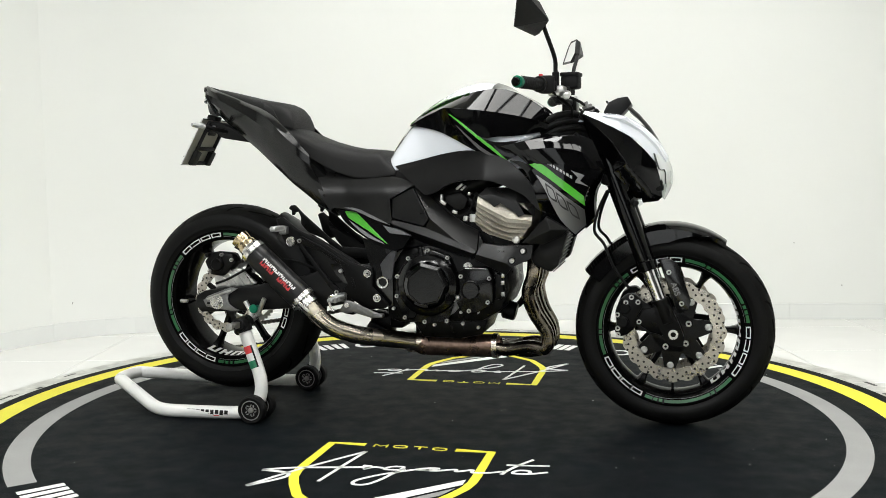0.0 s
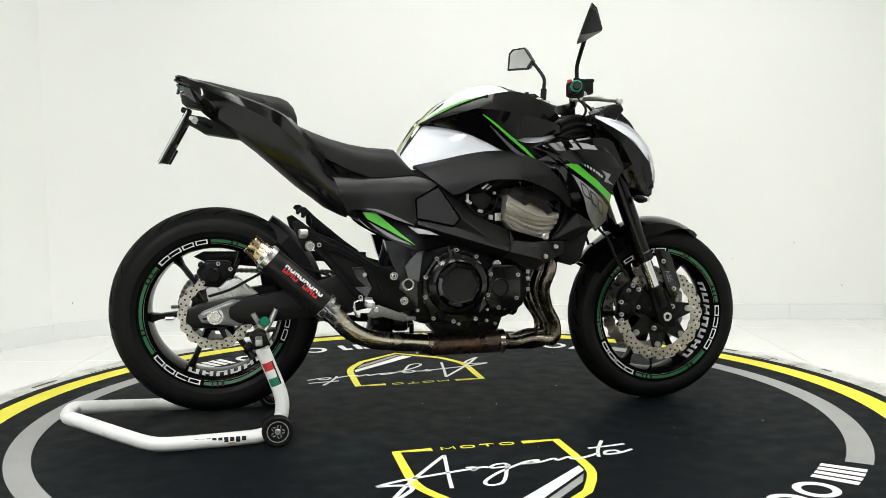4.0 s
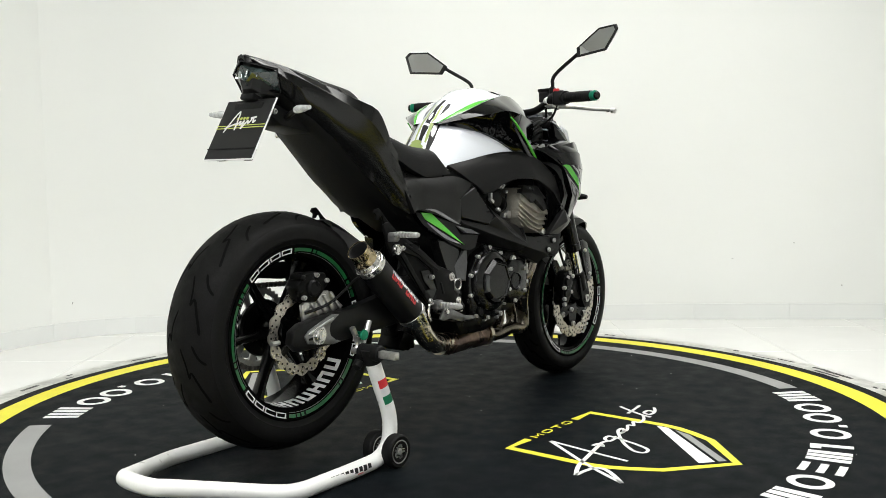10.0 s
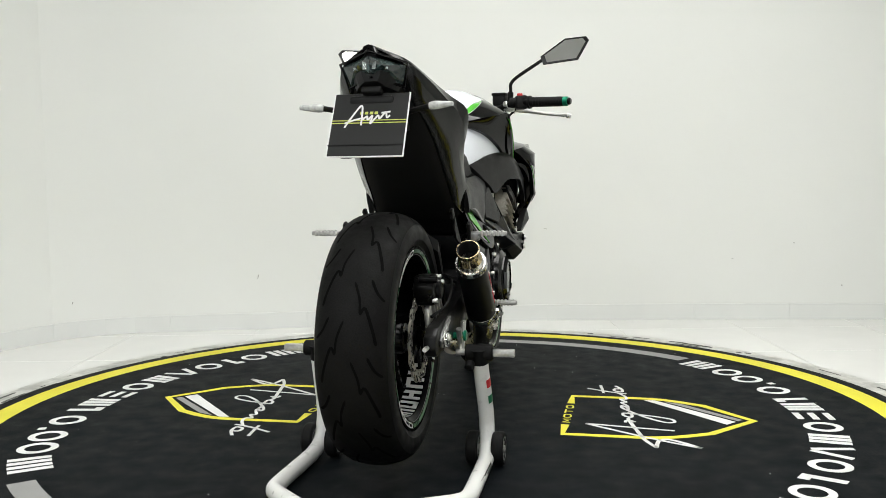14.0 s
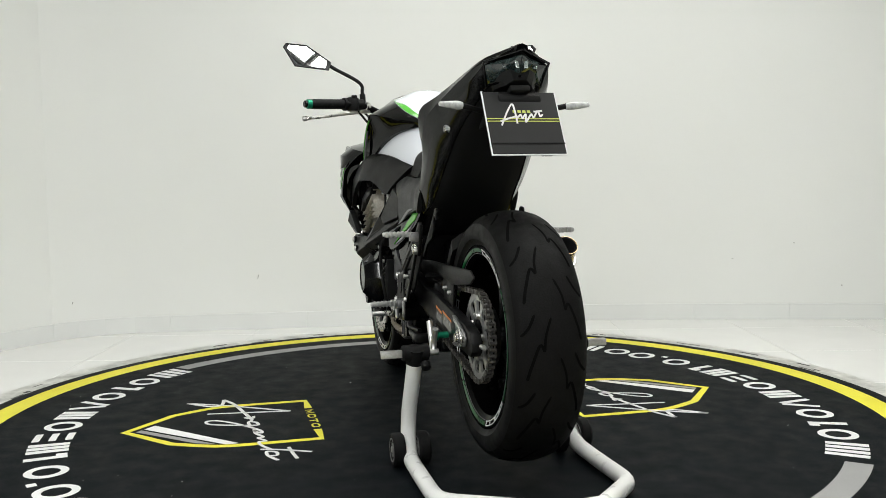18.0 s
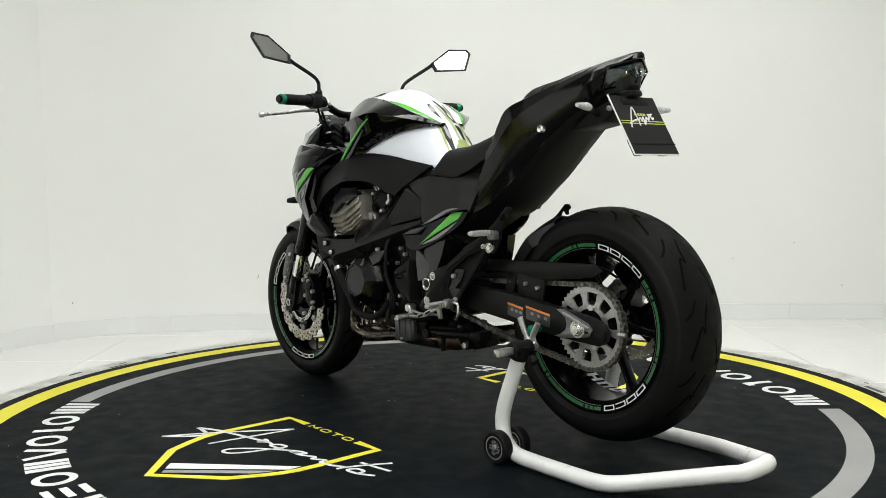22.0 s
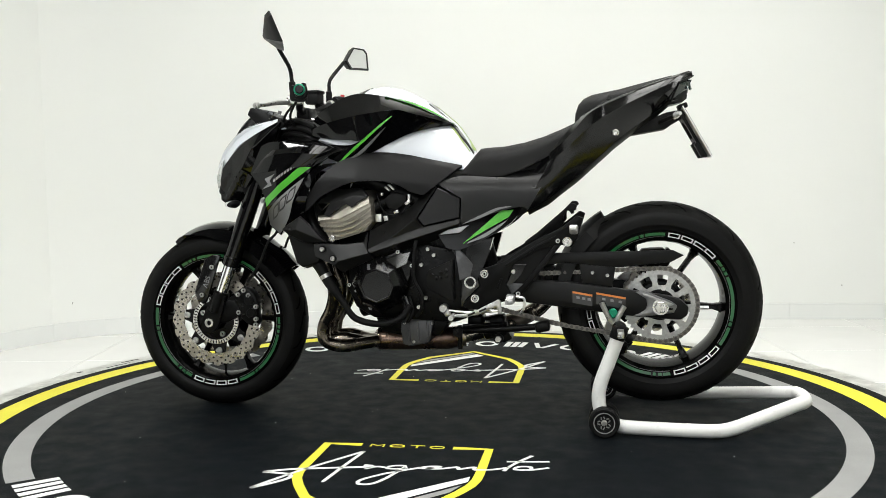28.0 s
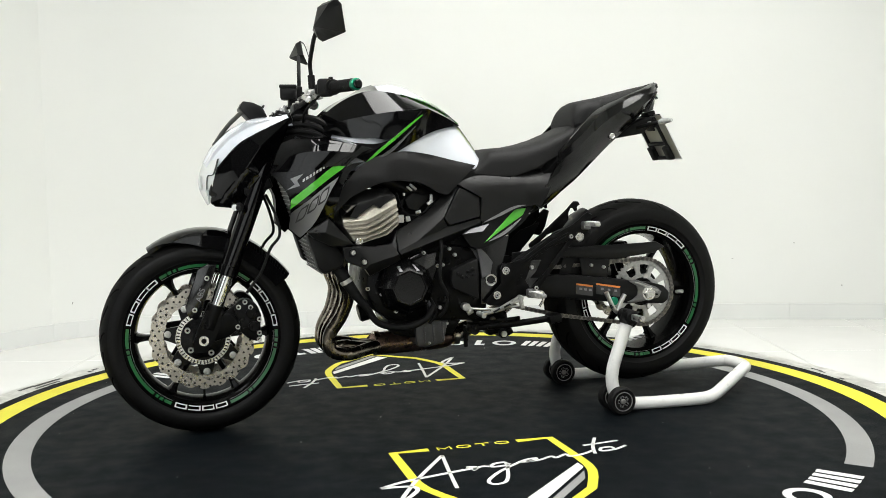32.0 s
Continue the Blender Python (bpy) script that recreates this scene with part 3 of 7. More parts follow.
# scuffs on the platform's edge and dust on the mat
for i in range(46):
    a, w, r = rnd.uniform(0, 360), rnd.uniform(0.6, 5.0), rnd.uniform(1.535, 1.60)
    part("scuff", b_lathe([(r, -0.005), (r, -0.0044), (r + rnd.uniform(0.004, 0.018), -0.0044), (r + 0.006, -0.005)], 5, "Z", closed=True, arc=(a, a + w)), SCUFF, turntable, angle=0)
bits = []
for i in range(34):
    r, a, s = 1.35 * math.sqrt(rnd.random()), rnd.uniform(0, 6.28), rnd.uniform(0.0008, 0.0019)
    bits.append(b_box(s, s * rnd.uniform(0.6, 2.0), 0.001, pose(r * math.cos(a), r * math.sin(a), 0.0005, 0, 0, rnd.uniform(0, 180))))
part("dust", joined(*bits), MATWHITE, turntable, "pale dust specks", angle=0)["kind"] = "stuff"

# ---------------------------------------------------------------- the motorcycle: x forwards, y to its left, z up
bike = tagged(new("motorcycle"), "black, white and green naked sport motorcycle on a white paddock stand", "motorcycle")
RW, FW = Vector((-0.703, 0, 0.369)), Vector((0.747, 0, 0.297))


def at(v, bm):
    return moved(bm, Matrix.Translation(v))


def bolt_head(p, r=0.008, side=1, h=0.006):
    """A round socket-head bolt that faces sideways."""
    x, y, z = p
    return joined(b_lathe([(0, -h * side), (r, -h * side), (r, h * 0.6 * side), (r * 0.85, h * side), (r * 0.52, h * side), (r * 0.48, -h * 0.5 * side), (0, -h * 0.5 * side)], 12, "Y", (x, y, z)))


def bolts(parent, pts, side, r=0.0065, name="bolt", material=None):
    for p in pts:
        part(name, bolt_head((p[0], p[1] * side, p[2]), r * 0.9, side), material or BOLT, parent)


def tyre_profile(R, half, bead_r, bead_h, shoulder):
    n = 15
    crown = []
    for i in range(n + 1):
        a = math.pi * i / n
        y = -half * math.cos(a)
        crown.append((shoulder + (R - shoulder) * math.sin(a) ** 0.92, y))
    lo = [(bead_r, -bead_h), (bead_r + 0.012, -bead_h - 0.004), ((bead_r + shoulder) / 2, -half * 0.985)]
    return lo + crown + [(r, -y) for r, y in reversed(lo)]


def tread_y(R, half, shoulder, y):
    return shoulder + (R - shoulder) * max(1 - (y / half) ** 2, 0.0) ** 0.46 + 0.0


def b_sipe(R, half, shoulder, pts, w):
    """A groove of the tread, as a dark raised strip: (angle, y) points on the tyre's crown."""
    bm = bmesh.new()
    rows = []
    P = smooth_path([(a, y, 0) for a, y in pts], 5)
    k = len(P)
    for i, p in enumerate(P):
        d = P[min(i + 1, k - 1)] - P[max(i - 1, 0)]
        d = Vector((d.x * R, d.y, 0)).normalized()
        s = Vector((-d.y / R, d.x, 0)) * w / 2 * (0.35 if i in (0, k - 1) else 1.0)
        row = []
        for q in (p + s, p - s):
            r = tread_y(R, half, shoulder, q.y) + 0.0012
            row.append(bm.verts.new((r * math.cos(q.x), q.y, r * math.sin(q.x))))
        rows.append(row)
    for a, b in zip(rows, rows[1:]):
        bm.faces.new((a[0], a[1], b[1], b[0]))
    return bm


def b_wave_disc(R, r_in, y0, y1, waves, deep, seg=144):
    """A petal brake disc."""
    bm = bmesh.new()
    rings = []
    for i in range(seg):
        a = 2 * math.pi * i / seg
        ro = R - deep * abs(math.sin(waves * a / 2)) ** 3
        ri = r_in + deep * 0.5 * abs(math.sin(waves * a / 2)) ** 2
        c, s = math.cos(a), math.sin(a)
        rings.append([bm.verts.new((r * c, y, r * s)) for r, y in ((ri, y0), (ro, y0), (ro, y1), (ri, y1))])
    for i in range(seg):
        a, b = rings[i], rings[(i + 1) % seg]
        for j in range(4):
            bm.faces.new((a[j], a[(j + 1) % 4], b[(j + 1) % 4], b[j]))
    return bm


def b_holes(R_list, n, y, r=0.004, off=0.0, wave=0.0):
    bits = []
    for k, R in enumerate(R_list):
        for i in range(n):
            a = 2 * math.pi * (i + 0.5 * k + off) / n
            bits.append(b_lathe([(0, y - 0.0004), (r, y - 0.0004), (r, y + 0.0004), (0, y + 0.0004)], 8, "Y", (R * math.cos(a), 0, R * math.sin(a))))
    return joined(*bits)


def wheel(name, centre, R, half, shoulder, spokes, phase, hub_w, text, valve, tape):
    rim_h = half * 0.83
    lip = 0.2305
    w = part(name, b_lathe([(0.200, -rim_h * 0.45), (0.204, -rim_h * 0.72), (0.2075, -rim_h + 0.004), (0.2075, -rim_h), (0.226, -rim_h - 0.002), (lip, -rim_h - 0.003), (lip, -rim_h - 0.008), (0.226, -rim_h - 0.0085), (0.207, -rim_h - 0.004), (0.197, -rim_h + 0.004), (0.192, -rim_h * 0.5), (0.190, 0), (0.192, rim_h * 0.5), (0.197, rim_h - 0.004), (0.207, rim_h + 0.004), (0.226, rim_h + 0.0085), (lip, rim_h + 0.008), (lip, rim_h + 0.003), (0.226, rim_h + 0.002), (0.2075, rim_h), (0.2075, rim_h - 0.004), (0.204, rim_h * 0.72), (0.200, rim_h * 0.45), (0.200, 0)], 96, "Y", closed=True), RIMBLACK, bike, text)
    w.location = centre
    part("tyre", b_lathe(tyre_profile(R, half, 0.229, rim_h + 0.005, shoulder), 120, "Y"), TYRE, w, "worn black road tyre")
    crown = []
    for i in range(25):
        y = half * 0.93 * (i / 12 - 1)
        crown.append((tread_y(R, half, shoulder, y) + 0.0004, y))
    part("tread", b_lathe(crown, 120, "Y"), TREAD, w, "scrubbed grey-black tread")
    bits = []
    n = 11 if half > 0.08 else 13
    for i in range(n):
        a = 2 * math.pi * i / n
        st = 2 * math.pi / n
        for sd in (1, -1):
            o = a + (0.5 * st if sd < 0 else 0)
            h = half
            bits.append(b_sipe(R, half, shoulder, [(o, sd * h * 0.10), (o + st * 0.22, sd * h * 0.26), (o + st * 0.42, sd * h * 0.30)], 0.0055))
            bits.append(b_sipe(R, half, shoulder, [(o + st * 0.42, sd * h * 0.30), (o + st * 0.34, sd * h * 0.42), (o + st * 0.62, sd * h * 0.62), (o + st * 0.8, sd * h * 0.7)], 0.0065))
            bits.append(b_sipe(R, half, shoulder, [(o + st * 0.95, sd * h * 0.50), (o + st * 1.12, sd * h * 0.66), (o + st * 1.22, sd * h * 0.84)], 0.006))
    part("tread_groove", joined(*bits), GROOVE, w, angle=0)["kind"] = "stuff"
    part("hub", b_lathe([(0.017, -hub_w), (0.036, -hub_w), (0.040, -hub_w + 0.006), (0.044, -hub_w * 0.4), (0.05, 0), (0.044, hub_w * 0.4), (0.040, hub_w - 0.006), (0.036, hub_w), (0.017, hub_w)], 40, "Y", closed=True), WHEELBLACK, w)
    for i in range(spokes):
        a = radians(phase) + 2 * math.pi * i / spokes
        d, t = Vector((math.cos(a), 0, math.sin(a))), Vector((-math.sin(a), 0, math.cos(a)))
        rings = []
        for r, sw, sy in ((0.040, 0.019, 0.028), (0.07, 0.0115, 0.022), (0.12, 0.0085, 0.017), (0.165, 0.0085, 0.018), (0.184, 0.0125, 0.022), (0.196, 0.021, 0.028)):
            c = d * r
            rings.append([c + t * (sw * u) + Vector((0, sy * v, 0)) for u, v in ((-1, -0.55), (-0.55, -1), (0.55, -1), (1, -0.55), (1, 0.55), (0.55, 1), (-0.55, 1), (-1, 0.55))])
        part("spoke", b_loft(rings), WHEELBLACK, w)
    # rim tape: green runs with dark hatching, white-edged number bars between them
    ya = lambda r, e: (r, (rim_h + 0.0042 + (r - 0.207) * 0.237 + e))
    for sd in (1, -1):
        band = lambda r0, r1, e0, e1, n, lo, hi: b_lathe([(r, sd * y) for r, y in (ya(r0, e0), ya(r1, e0), ya(r1, e1), ya(r0, e1))], n, "Y", closed=True, arc=(lo, hi))
        for q in range(3):
            t0 = tape[0 if sd < 0 else 1] + q * 120
            part("green_rim_tape", band(0.2125, 0.2215, 0.0002, 0.0009, 16, t0 + 46, t0 + 119), RIMGREEN, w, angle=0)
            part("tape_edge", band(0.2078, 0.2086, 0.0003, 0.0012, 16, t0 + 46, t0 + 119), DECALGREY, w, angle=0)
            for k in range(5):
                h0 = t0 + 52 + 4.0 * k + (0 if k < 3 else 34)
                part("tape_hatch", band(0.2085, 0.2245, 0.0008, 0.0013, 2, h0, h0 + 0.9 + 0.35 * (k % 3)), WHEELBLACK, w, angle=0)
            for k in range(4):
                lo = t0 + 1.5 + 10.7 * k
                hi = lo + 9.4
                for r0, r1, u, v in ((0.2090, 0.2116, lo, hi), (0.2202, 0.2228, lo, hi), (0.2116, 0.2202, lo, lo + 1.0), (0.2116, 0.2202, hi - 1.0, hi)):
                    if k == 2 and u > lo + 1:
                        continue
                    part("number_bar", band(r0, r1, 0.0002, 0.001, 3, u, v), DECALWHITE, w, angle=0)
    va = radians(valve)
    vd = Vector((math.cos(va), 0, math.sin(va)))
    part("valve", joined(b_cyl(0.004, vd * 0.192, vd * 0.165, 10), b_cyl(0.0065, vd * 0.167, vd * 0.154, 10)), RUBBER, w)
    return w


rear_wheel = wheel("rear_wheel", RW, 0.3145, 0.0905, 0.262, 6, 5, 0.055, "gloss black cast wheel with green and white rim tape", -58, (-147, -145))
front_wheel = wheel("front_wheel", FW, 0.2965, 0.0605, 0.254, 6, 0, 0.055, "gloss black cast wheel with green and white rim tape", -90, (-158, -109))
# white lettering inside the wheels' right rims, shown as plain bars on the rim's slope
for w, rim_h, a0, a1 in ((rear_wheel, 0.0905 * 0.83, -118, -30), (front_wheel, 0.0605 * 0.83, -56, 32)):
    slope = lambda k: (0.1952 - 0.0042 * k, -rim_h + 0.006 + (rim_h * 0.62) * k)
    for k in range(7):
        st = (a1 - a0) / 7
        lo = a0 + st * k + 1.4
        hi = lo + st - 2.8
        for u0, u1, k0, k1 in ((lo, lo + 3.0, 0.0, 1.0), (hi - 3.0, hi, 0.0, 1.0), (lo + 3.0, hi - 3.0, (0.0, 0.4, 0.75)[k % 3], (0.25, 0.65, 1.0)[k % 3])):
            (r0, y0), (r1, y1) = slope(k0), slope(k1)
            part("letter_bar", b_lathe([(r0, y0), (r1, y1), (r1 - 0.0008, y1), (r0 - 0.0008, y0)], 3, "Y", closed=True, arc=(u0, u1)), DECALWHITE, w, angle=0)

# front brakes
for sd in (1, -1):
    d = part("brake_disc", b_wave_disc(0.155, 0.112, sd * 0.062, sd * 0.067, 20, 0.007), DISC, front_wheel, "petal brake disc, drilled steel")
    # flat dark discs laid on, coloured like the shade in drilled holes
    part("disc_hole", b_holes([0.128, 0.138, 0.147], 30, sd * 0.0672, 0.0034), SOOT_HOLES, front_wheel, angle=0)["kind"] = "stuff"
    arms = [b_lathe([(0.026, sd * 0.055), (0.070, sd * 0.055), (0.072, sd * 0.062), (0.040, sd * 0.066), (0.026, sd * 0.066)], 40, "Y", closed=True)]
    for i in range(7):
        a = 2 * math.pi * i / 7 + 0.15
        t = Vector((-math.sin(a), 0, math.cos(a)))
        dr = Vector((math.cos(a), 0, math.sin(a)))
        arms.append(b_loft([[dr * r + t * (wd * u) + Vector((0, sd * (0.0595 + 0.004 * v), 0)) for u, v in ((-1, -1), (1, -1), (1, 1), (-1, 1))] for r, wd in ((0.06, 0.030), (0.085, 0.024), (0.112, 0.0165))]))
    carrier = part("disc_carrier", arms[0], WHEELBLACK, front_wheel)
    for arm in arms[1:]:
        part("carrier_arm", arm, WHEELBLACK, carrier)
    for i in range(7):
        a = 2 * math.pi * i / 7 + 0.15
        part("disc_button", b_lathe([(0, sd * 0.064), (0.0105, sd * 0.064), (0.0105, sd * 0.0705), (0.0065, sd * 0.0715), (0.0055, sd * 0.067), (0, sd * 0.067)], 14, "Y", (0.103 * math.cos(a), 0, 0.103 * math.sin(a))), ALU, front_wheel)
    for i in range(5):
        a = 2 * math.pi * i / 5 + 0.5
        part("disc_bolt", bolt_head((0.051 * math.cos(a), sd * 0.067, 0.051 * math.sin(a)), 0.009, sd), BOLT, front_wheel)
part("sensor_ring", b_lathe([(0.066, 0.068), (0.080, 0.068), (0.080, 0.071), (0.066, 0.071)], 60, "Y", closed=True), STEEL, front_wheel)
# dark plates laid on for the shaded slots of the ring
sl = [b_box(0.010, 0.001, 0.0032, Matrix.Rotation(-2 * math.pi * i / 48, 4, "Y") @ pose(0.0735, 0.0712, 0)) for i in range(48)]
part("sensor_slot", joined(*sl), SOOT_HOLES, front_wheel, angle=0)["kind"] = "stuff"
# rear disc and sprocket
part("brake_disc", b_wave_disc(0.112, 0.080, -0.092, -0.087, 16, 0.007), DISC, rear_wheel, "petal brake disc, drilled steel")
# again flat dark discs coloured as shaded drill holes
part("disc_hole", b_holes([0.089, 0.098, 0.104], 20, -0.0924, 0.0030), SOOT_HOLES, rear_wheel, angle=0)["kind"] = "stuff"
arms = []
for i in range(5):
    a = 2 * math.pi * i / 5
    t, dr = Vector((-math.sin(a), 0, math.cos(a))), Vector((math.cos(a), 0, math.sin(a)))
    arms.append(b_loft([[dr * r + t * (wd * u) + Vector((0, -0.085 + 0.004 * v, 0)) for u, v in ((-1, -1), (1, -1), (1, 1), (-1, 1))] for r, wd in ((0.03, 0.014), (0.06, 0.008), (0.084, 0.007))]))
for arm in arms:
    part("carrier_arm", arm, WHEELBLACK, rear_wheel)
SPR_R, CY = 0.113, 0.085
teeth = 46


def b_sprocket(R, r_in, n, y0, y1):
    bm = bmesh.new()
    rings = []
    seg = n * 4
    for i in range(seg):
        a = 2 * math.pi * i / seg
        ro = R + (0.0035, 0.0005, -0.0045, 0.0005)[i % 4]
        c, s = math.cos(a), math.sin(a)
        rings.append([bm.verts.new((r * c, y, r * s)) for r, y in ((r_in, y0), (ro, y0), (ro, y1), (r_in, y1))])
    for i in range(seg):
        a, b = rings[i], rings[(i + 1) % seg]
        for j in range(4):
            bm.faces.new((a[j], a[(j + 1) % 4], b[(j + 1) % 4], b[j]))
    return bm


spr = [b_sprocket(SPR_R - 0.004, 0.093, teeth, CY - 0.003, CY + 0.003), b_lathe([(0.048, CY - 0.003), (0.06, CY - 0.003), (0.06, CY + 0.003), (0.048, CY + 0.003)], 48, "Y", closed=True)]
for i in range(10):
    a = 2 * math.pi * i / 10 + 0.1
    t, dr = Vector((-math.sin(a), 0, math.cos(a))), Vector((math.cos(a), 0, math.sin(a)))
    spr.append(b_loft([[dr * r + t * (wd * u) + Vector((0, CY + 0.003 * v, 0)) for u, v in ((-1, -1), (1, -1), (1, 1), (-1, 1))] for r, wd in ((0.057, 0.010), (0.07, 0.0075), (0.096, 0.013))]))
part("sprocket", joined(*spr), AXLEALU, rear_wheel, "bright alloy chain sprocket with slotted web")
part("cush_hub", b_lathe([(0.02, 0.05), (0.075, 0.05), (0.078, 0.06), (0.07, 0.078), (0.045, 0.082), (0.02, 0.082)], 40, "Y", closed=True), ENGBLK, rear_wheel)
for i in range(5):
    a = 2 * math.pi * i / 5 + 0.5
    part("sprocket_nut", b_cyl(0.009, (0.054 * math.cos(a), CY + 0.002, 0.054 * math.sin(a)), (0.054 * math.cos(a), CY + 0.012, 0.054 * math.sin(a)), 6), BOLT, rear_wheel)

# chain
FS = Vector((-0.095, 0, 0.415))
path = []
ra, rb = SPR_R, 0.036
for i in range(25):
    a = radians(82 + 196 * i / 24)
    path.append(Vector((RW.x + ra * math.cos(a), CY, RW.z + ra * math.sin(a))))
for i in range(11):
    a = radians(-82 + 164 * i / 10)
    path.append(Vector((FS.x + rb * math.cos(a), CY, FS.z + rb * math.sin(a))))
low = path[24].lerp(path[25], 0.5) + Vector((0, 0, -0.012))
path.insert(25, low)
path.append(path[0])
run, links, pitch = 0.0, [], 0.0159
seglen = [(b - a).length for a, b in zip(path, path[1:])]
total = sum(seglen)
count = int(total / pitch)


def along(s):
    for a, b, L in zip(path, path[1:], seglen):
        if s <= L:
            return a.lerp(b, s / L), (b - a).normalized()
        s -= L
    return path[-1], (path[-1] - path[-2]).normalized()


plates, rollers = [], []
for i in range(count):
    c, d = along((i + 0.5) * total / count)
    m = Matrix.Translation(c) @ Matrix.Rotation(-math.atan2(d.z, d.x), 4, "Y")
    wide = 0.0088 if i % 2 else 0.0062
    for sd in (1, -1):
        plates.append(b_prism([(-0.0105, 0), (-0.0085, 0.0062), (-0.004, 0.0066), (0, 0.0046), (0.004, 0.0066), (0.0085, 0.0062), (0.0105, 0), (0.0085, -0.0062), (0.004, -0.0066), (0, -0.0046), (-0.004, -0.0066), (-0.0085, -0.0062)], -0.001, 0.001))
        moved(plates[-1], m @ pose(0, sd * wide, 0))
    c2, d2 = along(i * total / count)
    rollers.append(b_cyl(0.005, c2 + Vector((0, -0.0105, 0)), c2 + Vector((0, 0.0105, 0)), 8))
chain = part("chain", joined(*plates), CHAINSTEEL, bike, "worn steel drive chain")
part("roller", joined(*rollers), ROLLERSTEEL, chain)["kind"] = "stuff"

# ---------------------------------------------------------------- swing arm, guards, axles
swing = part("swing_arm", joined(
    b_prism([(-0.13, 0.48), (-0.30, 0.447), (-0.416, 0.443), (-0.614, 0.418), (-0.727, 0.402), (-0.764, 0.391), (-0.787, 0.368), (-0.783, 0.343), (-0.764, 0.329), (-0.641, 0.336), (-0.334, 0.372), (-0.13, 0.40)], 0.098, 0.128, 0.006),
    b_prism([(-0.13, 0.50), (-0.30, 0.49), (-0.42, 0.452), (-0.565, 0.424), (-0.652, 0.418), (-0.750, 0.404), (-0.782, 0.387), (-0.788, 0.355), (-0.766, 0.333), (-0.650, 0.336), (-0.30, 0.362), (-0.13, 0.40)], -0.150, -0.118, 0.006),
    b_box(0.16, 0.24, 0.09, pose(-0.26, -0.01, 0.42), 0.012)), SATIN, bike, "black cast swing arm")
for sd, yy in ((1, 0.129), (-1, 0.151)):
    axle_plate = part("axle_block", b_prism([(-0.752, 0.372), (-0.737, 0.386), (-0.655, 0.417), (-0.628, 0.414), (-0.660, 0.394), (-0.664, 0.378), (-0.660, 0.362), (-0.640, 0.348), (-0.622, 0.342), (-0.650, 0.338), (-0.742, 0.352)], sd * yy, sd * (yy + 0.006), 0.002), ALUDARK, swing, "grey alloy axle plate")
    part("plate_rib", b_prism([(-0.742, 0.378), (-0.664, 0.407), (-0.650, 0.410), (-0.652, 0.404), (-0.735, 0.372)], sd * (yy + 0.004), sd * (yy + 0.009), 0.0015), AXLEALU, axle_plate)
    part("plate_slot", b_prism([(-0.740, 0.366), (-0.690, 0.372), (-0.690, 0.360), (-0.738, 0.360)], sd * (yy + 0.003), sd * (yy + 0.0066), 0.001), ENGBLK, axle_plate)
    part("axle_nut", joined(b_cyl(0.019, (RW.x, sd * yy, RW.z), (RW.x, sd * (yy + 0.014), RW.z), 6, bevel=0.002), b_cyl(0.024, (RW.x, sd * yy, RW.z), (RW.x, sd * (yy + 0.008), RW.z), 24), b_cyl(0.011, (RW.x, sd * yy, RW.z), (RW.x, sd * (yy + 0.019), RW.z), 16)), STEEL, swing)
    part("spool", joined(b_cyl(0.009, (-0.562, sd * yy * 0.98, 0.352), (-0.562, sd * (yy + 0.030), 0.352), 16, bevel=0.002), b_cyl(0.0145, (-0.562, sd * (yy + 0.026), 0.352), (-0.562, sd * (yy + 0.034), 0.352), 20, bevel=0.002)), ANOGREEN, swing, "green anodised stand spool")
    part("adjuster", b_cyl(0.006, (-0.82, sd * (yy - 0.015), 0.366), (-0.845, sd * (yy - 0.015), 0.366), 8), BOLT, swing)
for x0, x1 in ((-0.440, -0.500), (-0.512, -0.600)):
    z0 = 0.414 if x0 > -0.5 else 0.411
    zz = lambda x: z0 + (x0 - x) * -0.17
    part("warning_label", b_prism([(x0, zz(x0)), (x1, zz(x1)), (x1, zz(x1) - 0.036), (x0, zz(x0) - 0.036)], 0.1278, 0.1286), DECALDARK, swing)
    part("label_stripe", b_prism([(x0, zz(x0)), (x1, zz(x1)), (x1, zz(x1) - 0.006), (x0, zz(x0) - 0.006)], 0.1282, 0.1292), ORANGE, swing)
    for k in range(3):
        xx = x0 + (x1 - x0) * (0.2 + 0.28 * k)
        part("label_bar", b_prism([(xx, zz(xx) - 0.013), (xx - 0.010, zz(xx) - 0.0145), (xx - 0.010, zz(xx) - 0.022), (xx, zz(xx) - 0.0205)], 0.1282, 0.1291), DECALGREY, swing)
guard = part("chain_guard", joined(b_prism([(-0.22, 0.522), (-0.35, 0.530), (-0.60, 0.536), (-0.74, 0.540), (-0.772, 0.524), (-0.735, 0.504), (-0.58, 0.486), (-0.42, 0.500), (-0.30, 0.492), (-0.22, 0.486)], 0.112, 0.118, 0.002), b_prism([(-0.46, 0.50), (-0.47, 0.43), (-0.56, 0.42), (-0.57, 0.49)], 0.108, 0.114, 0.002)), SATIN, bike, "black plastic chain guard")
bolts(guard, [(-0.545, 0.118, 0.462), (-0.50, 0.118, 0.47)], 1, 0.006)
hug_rings = []
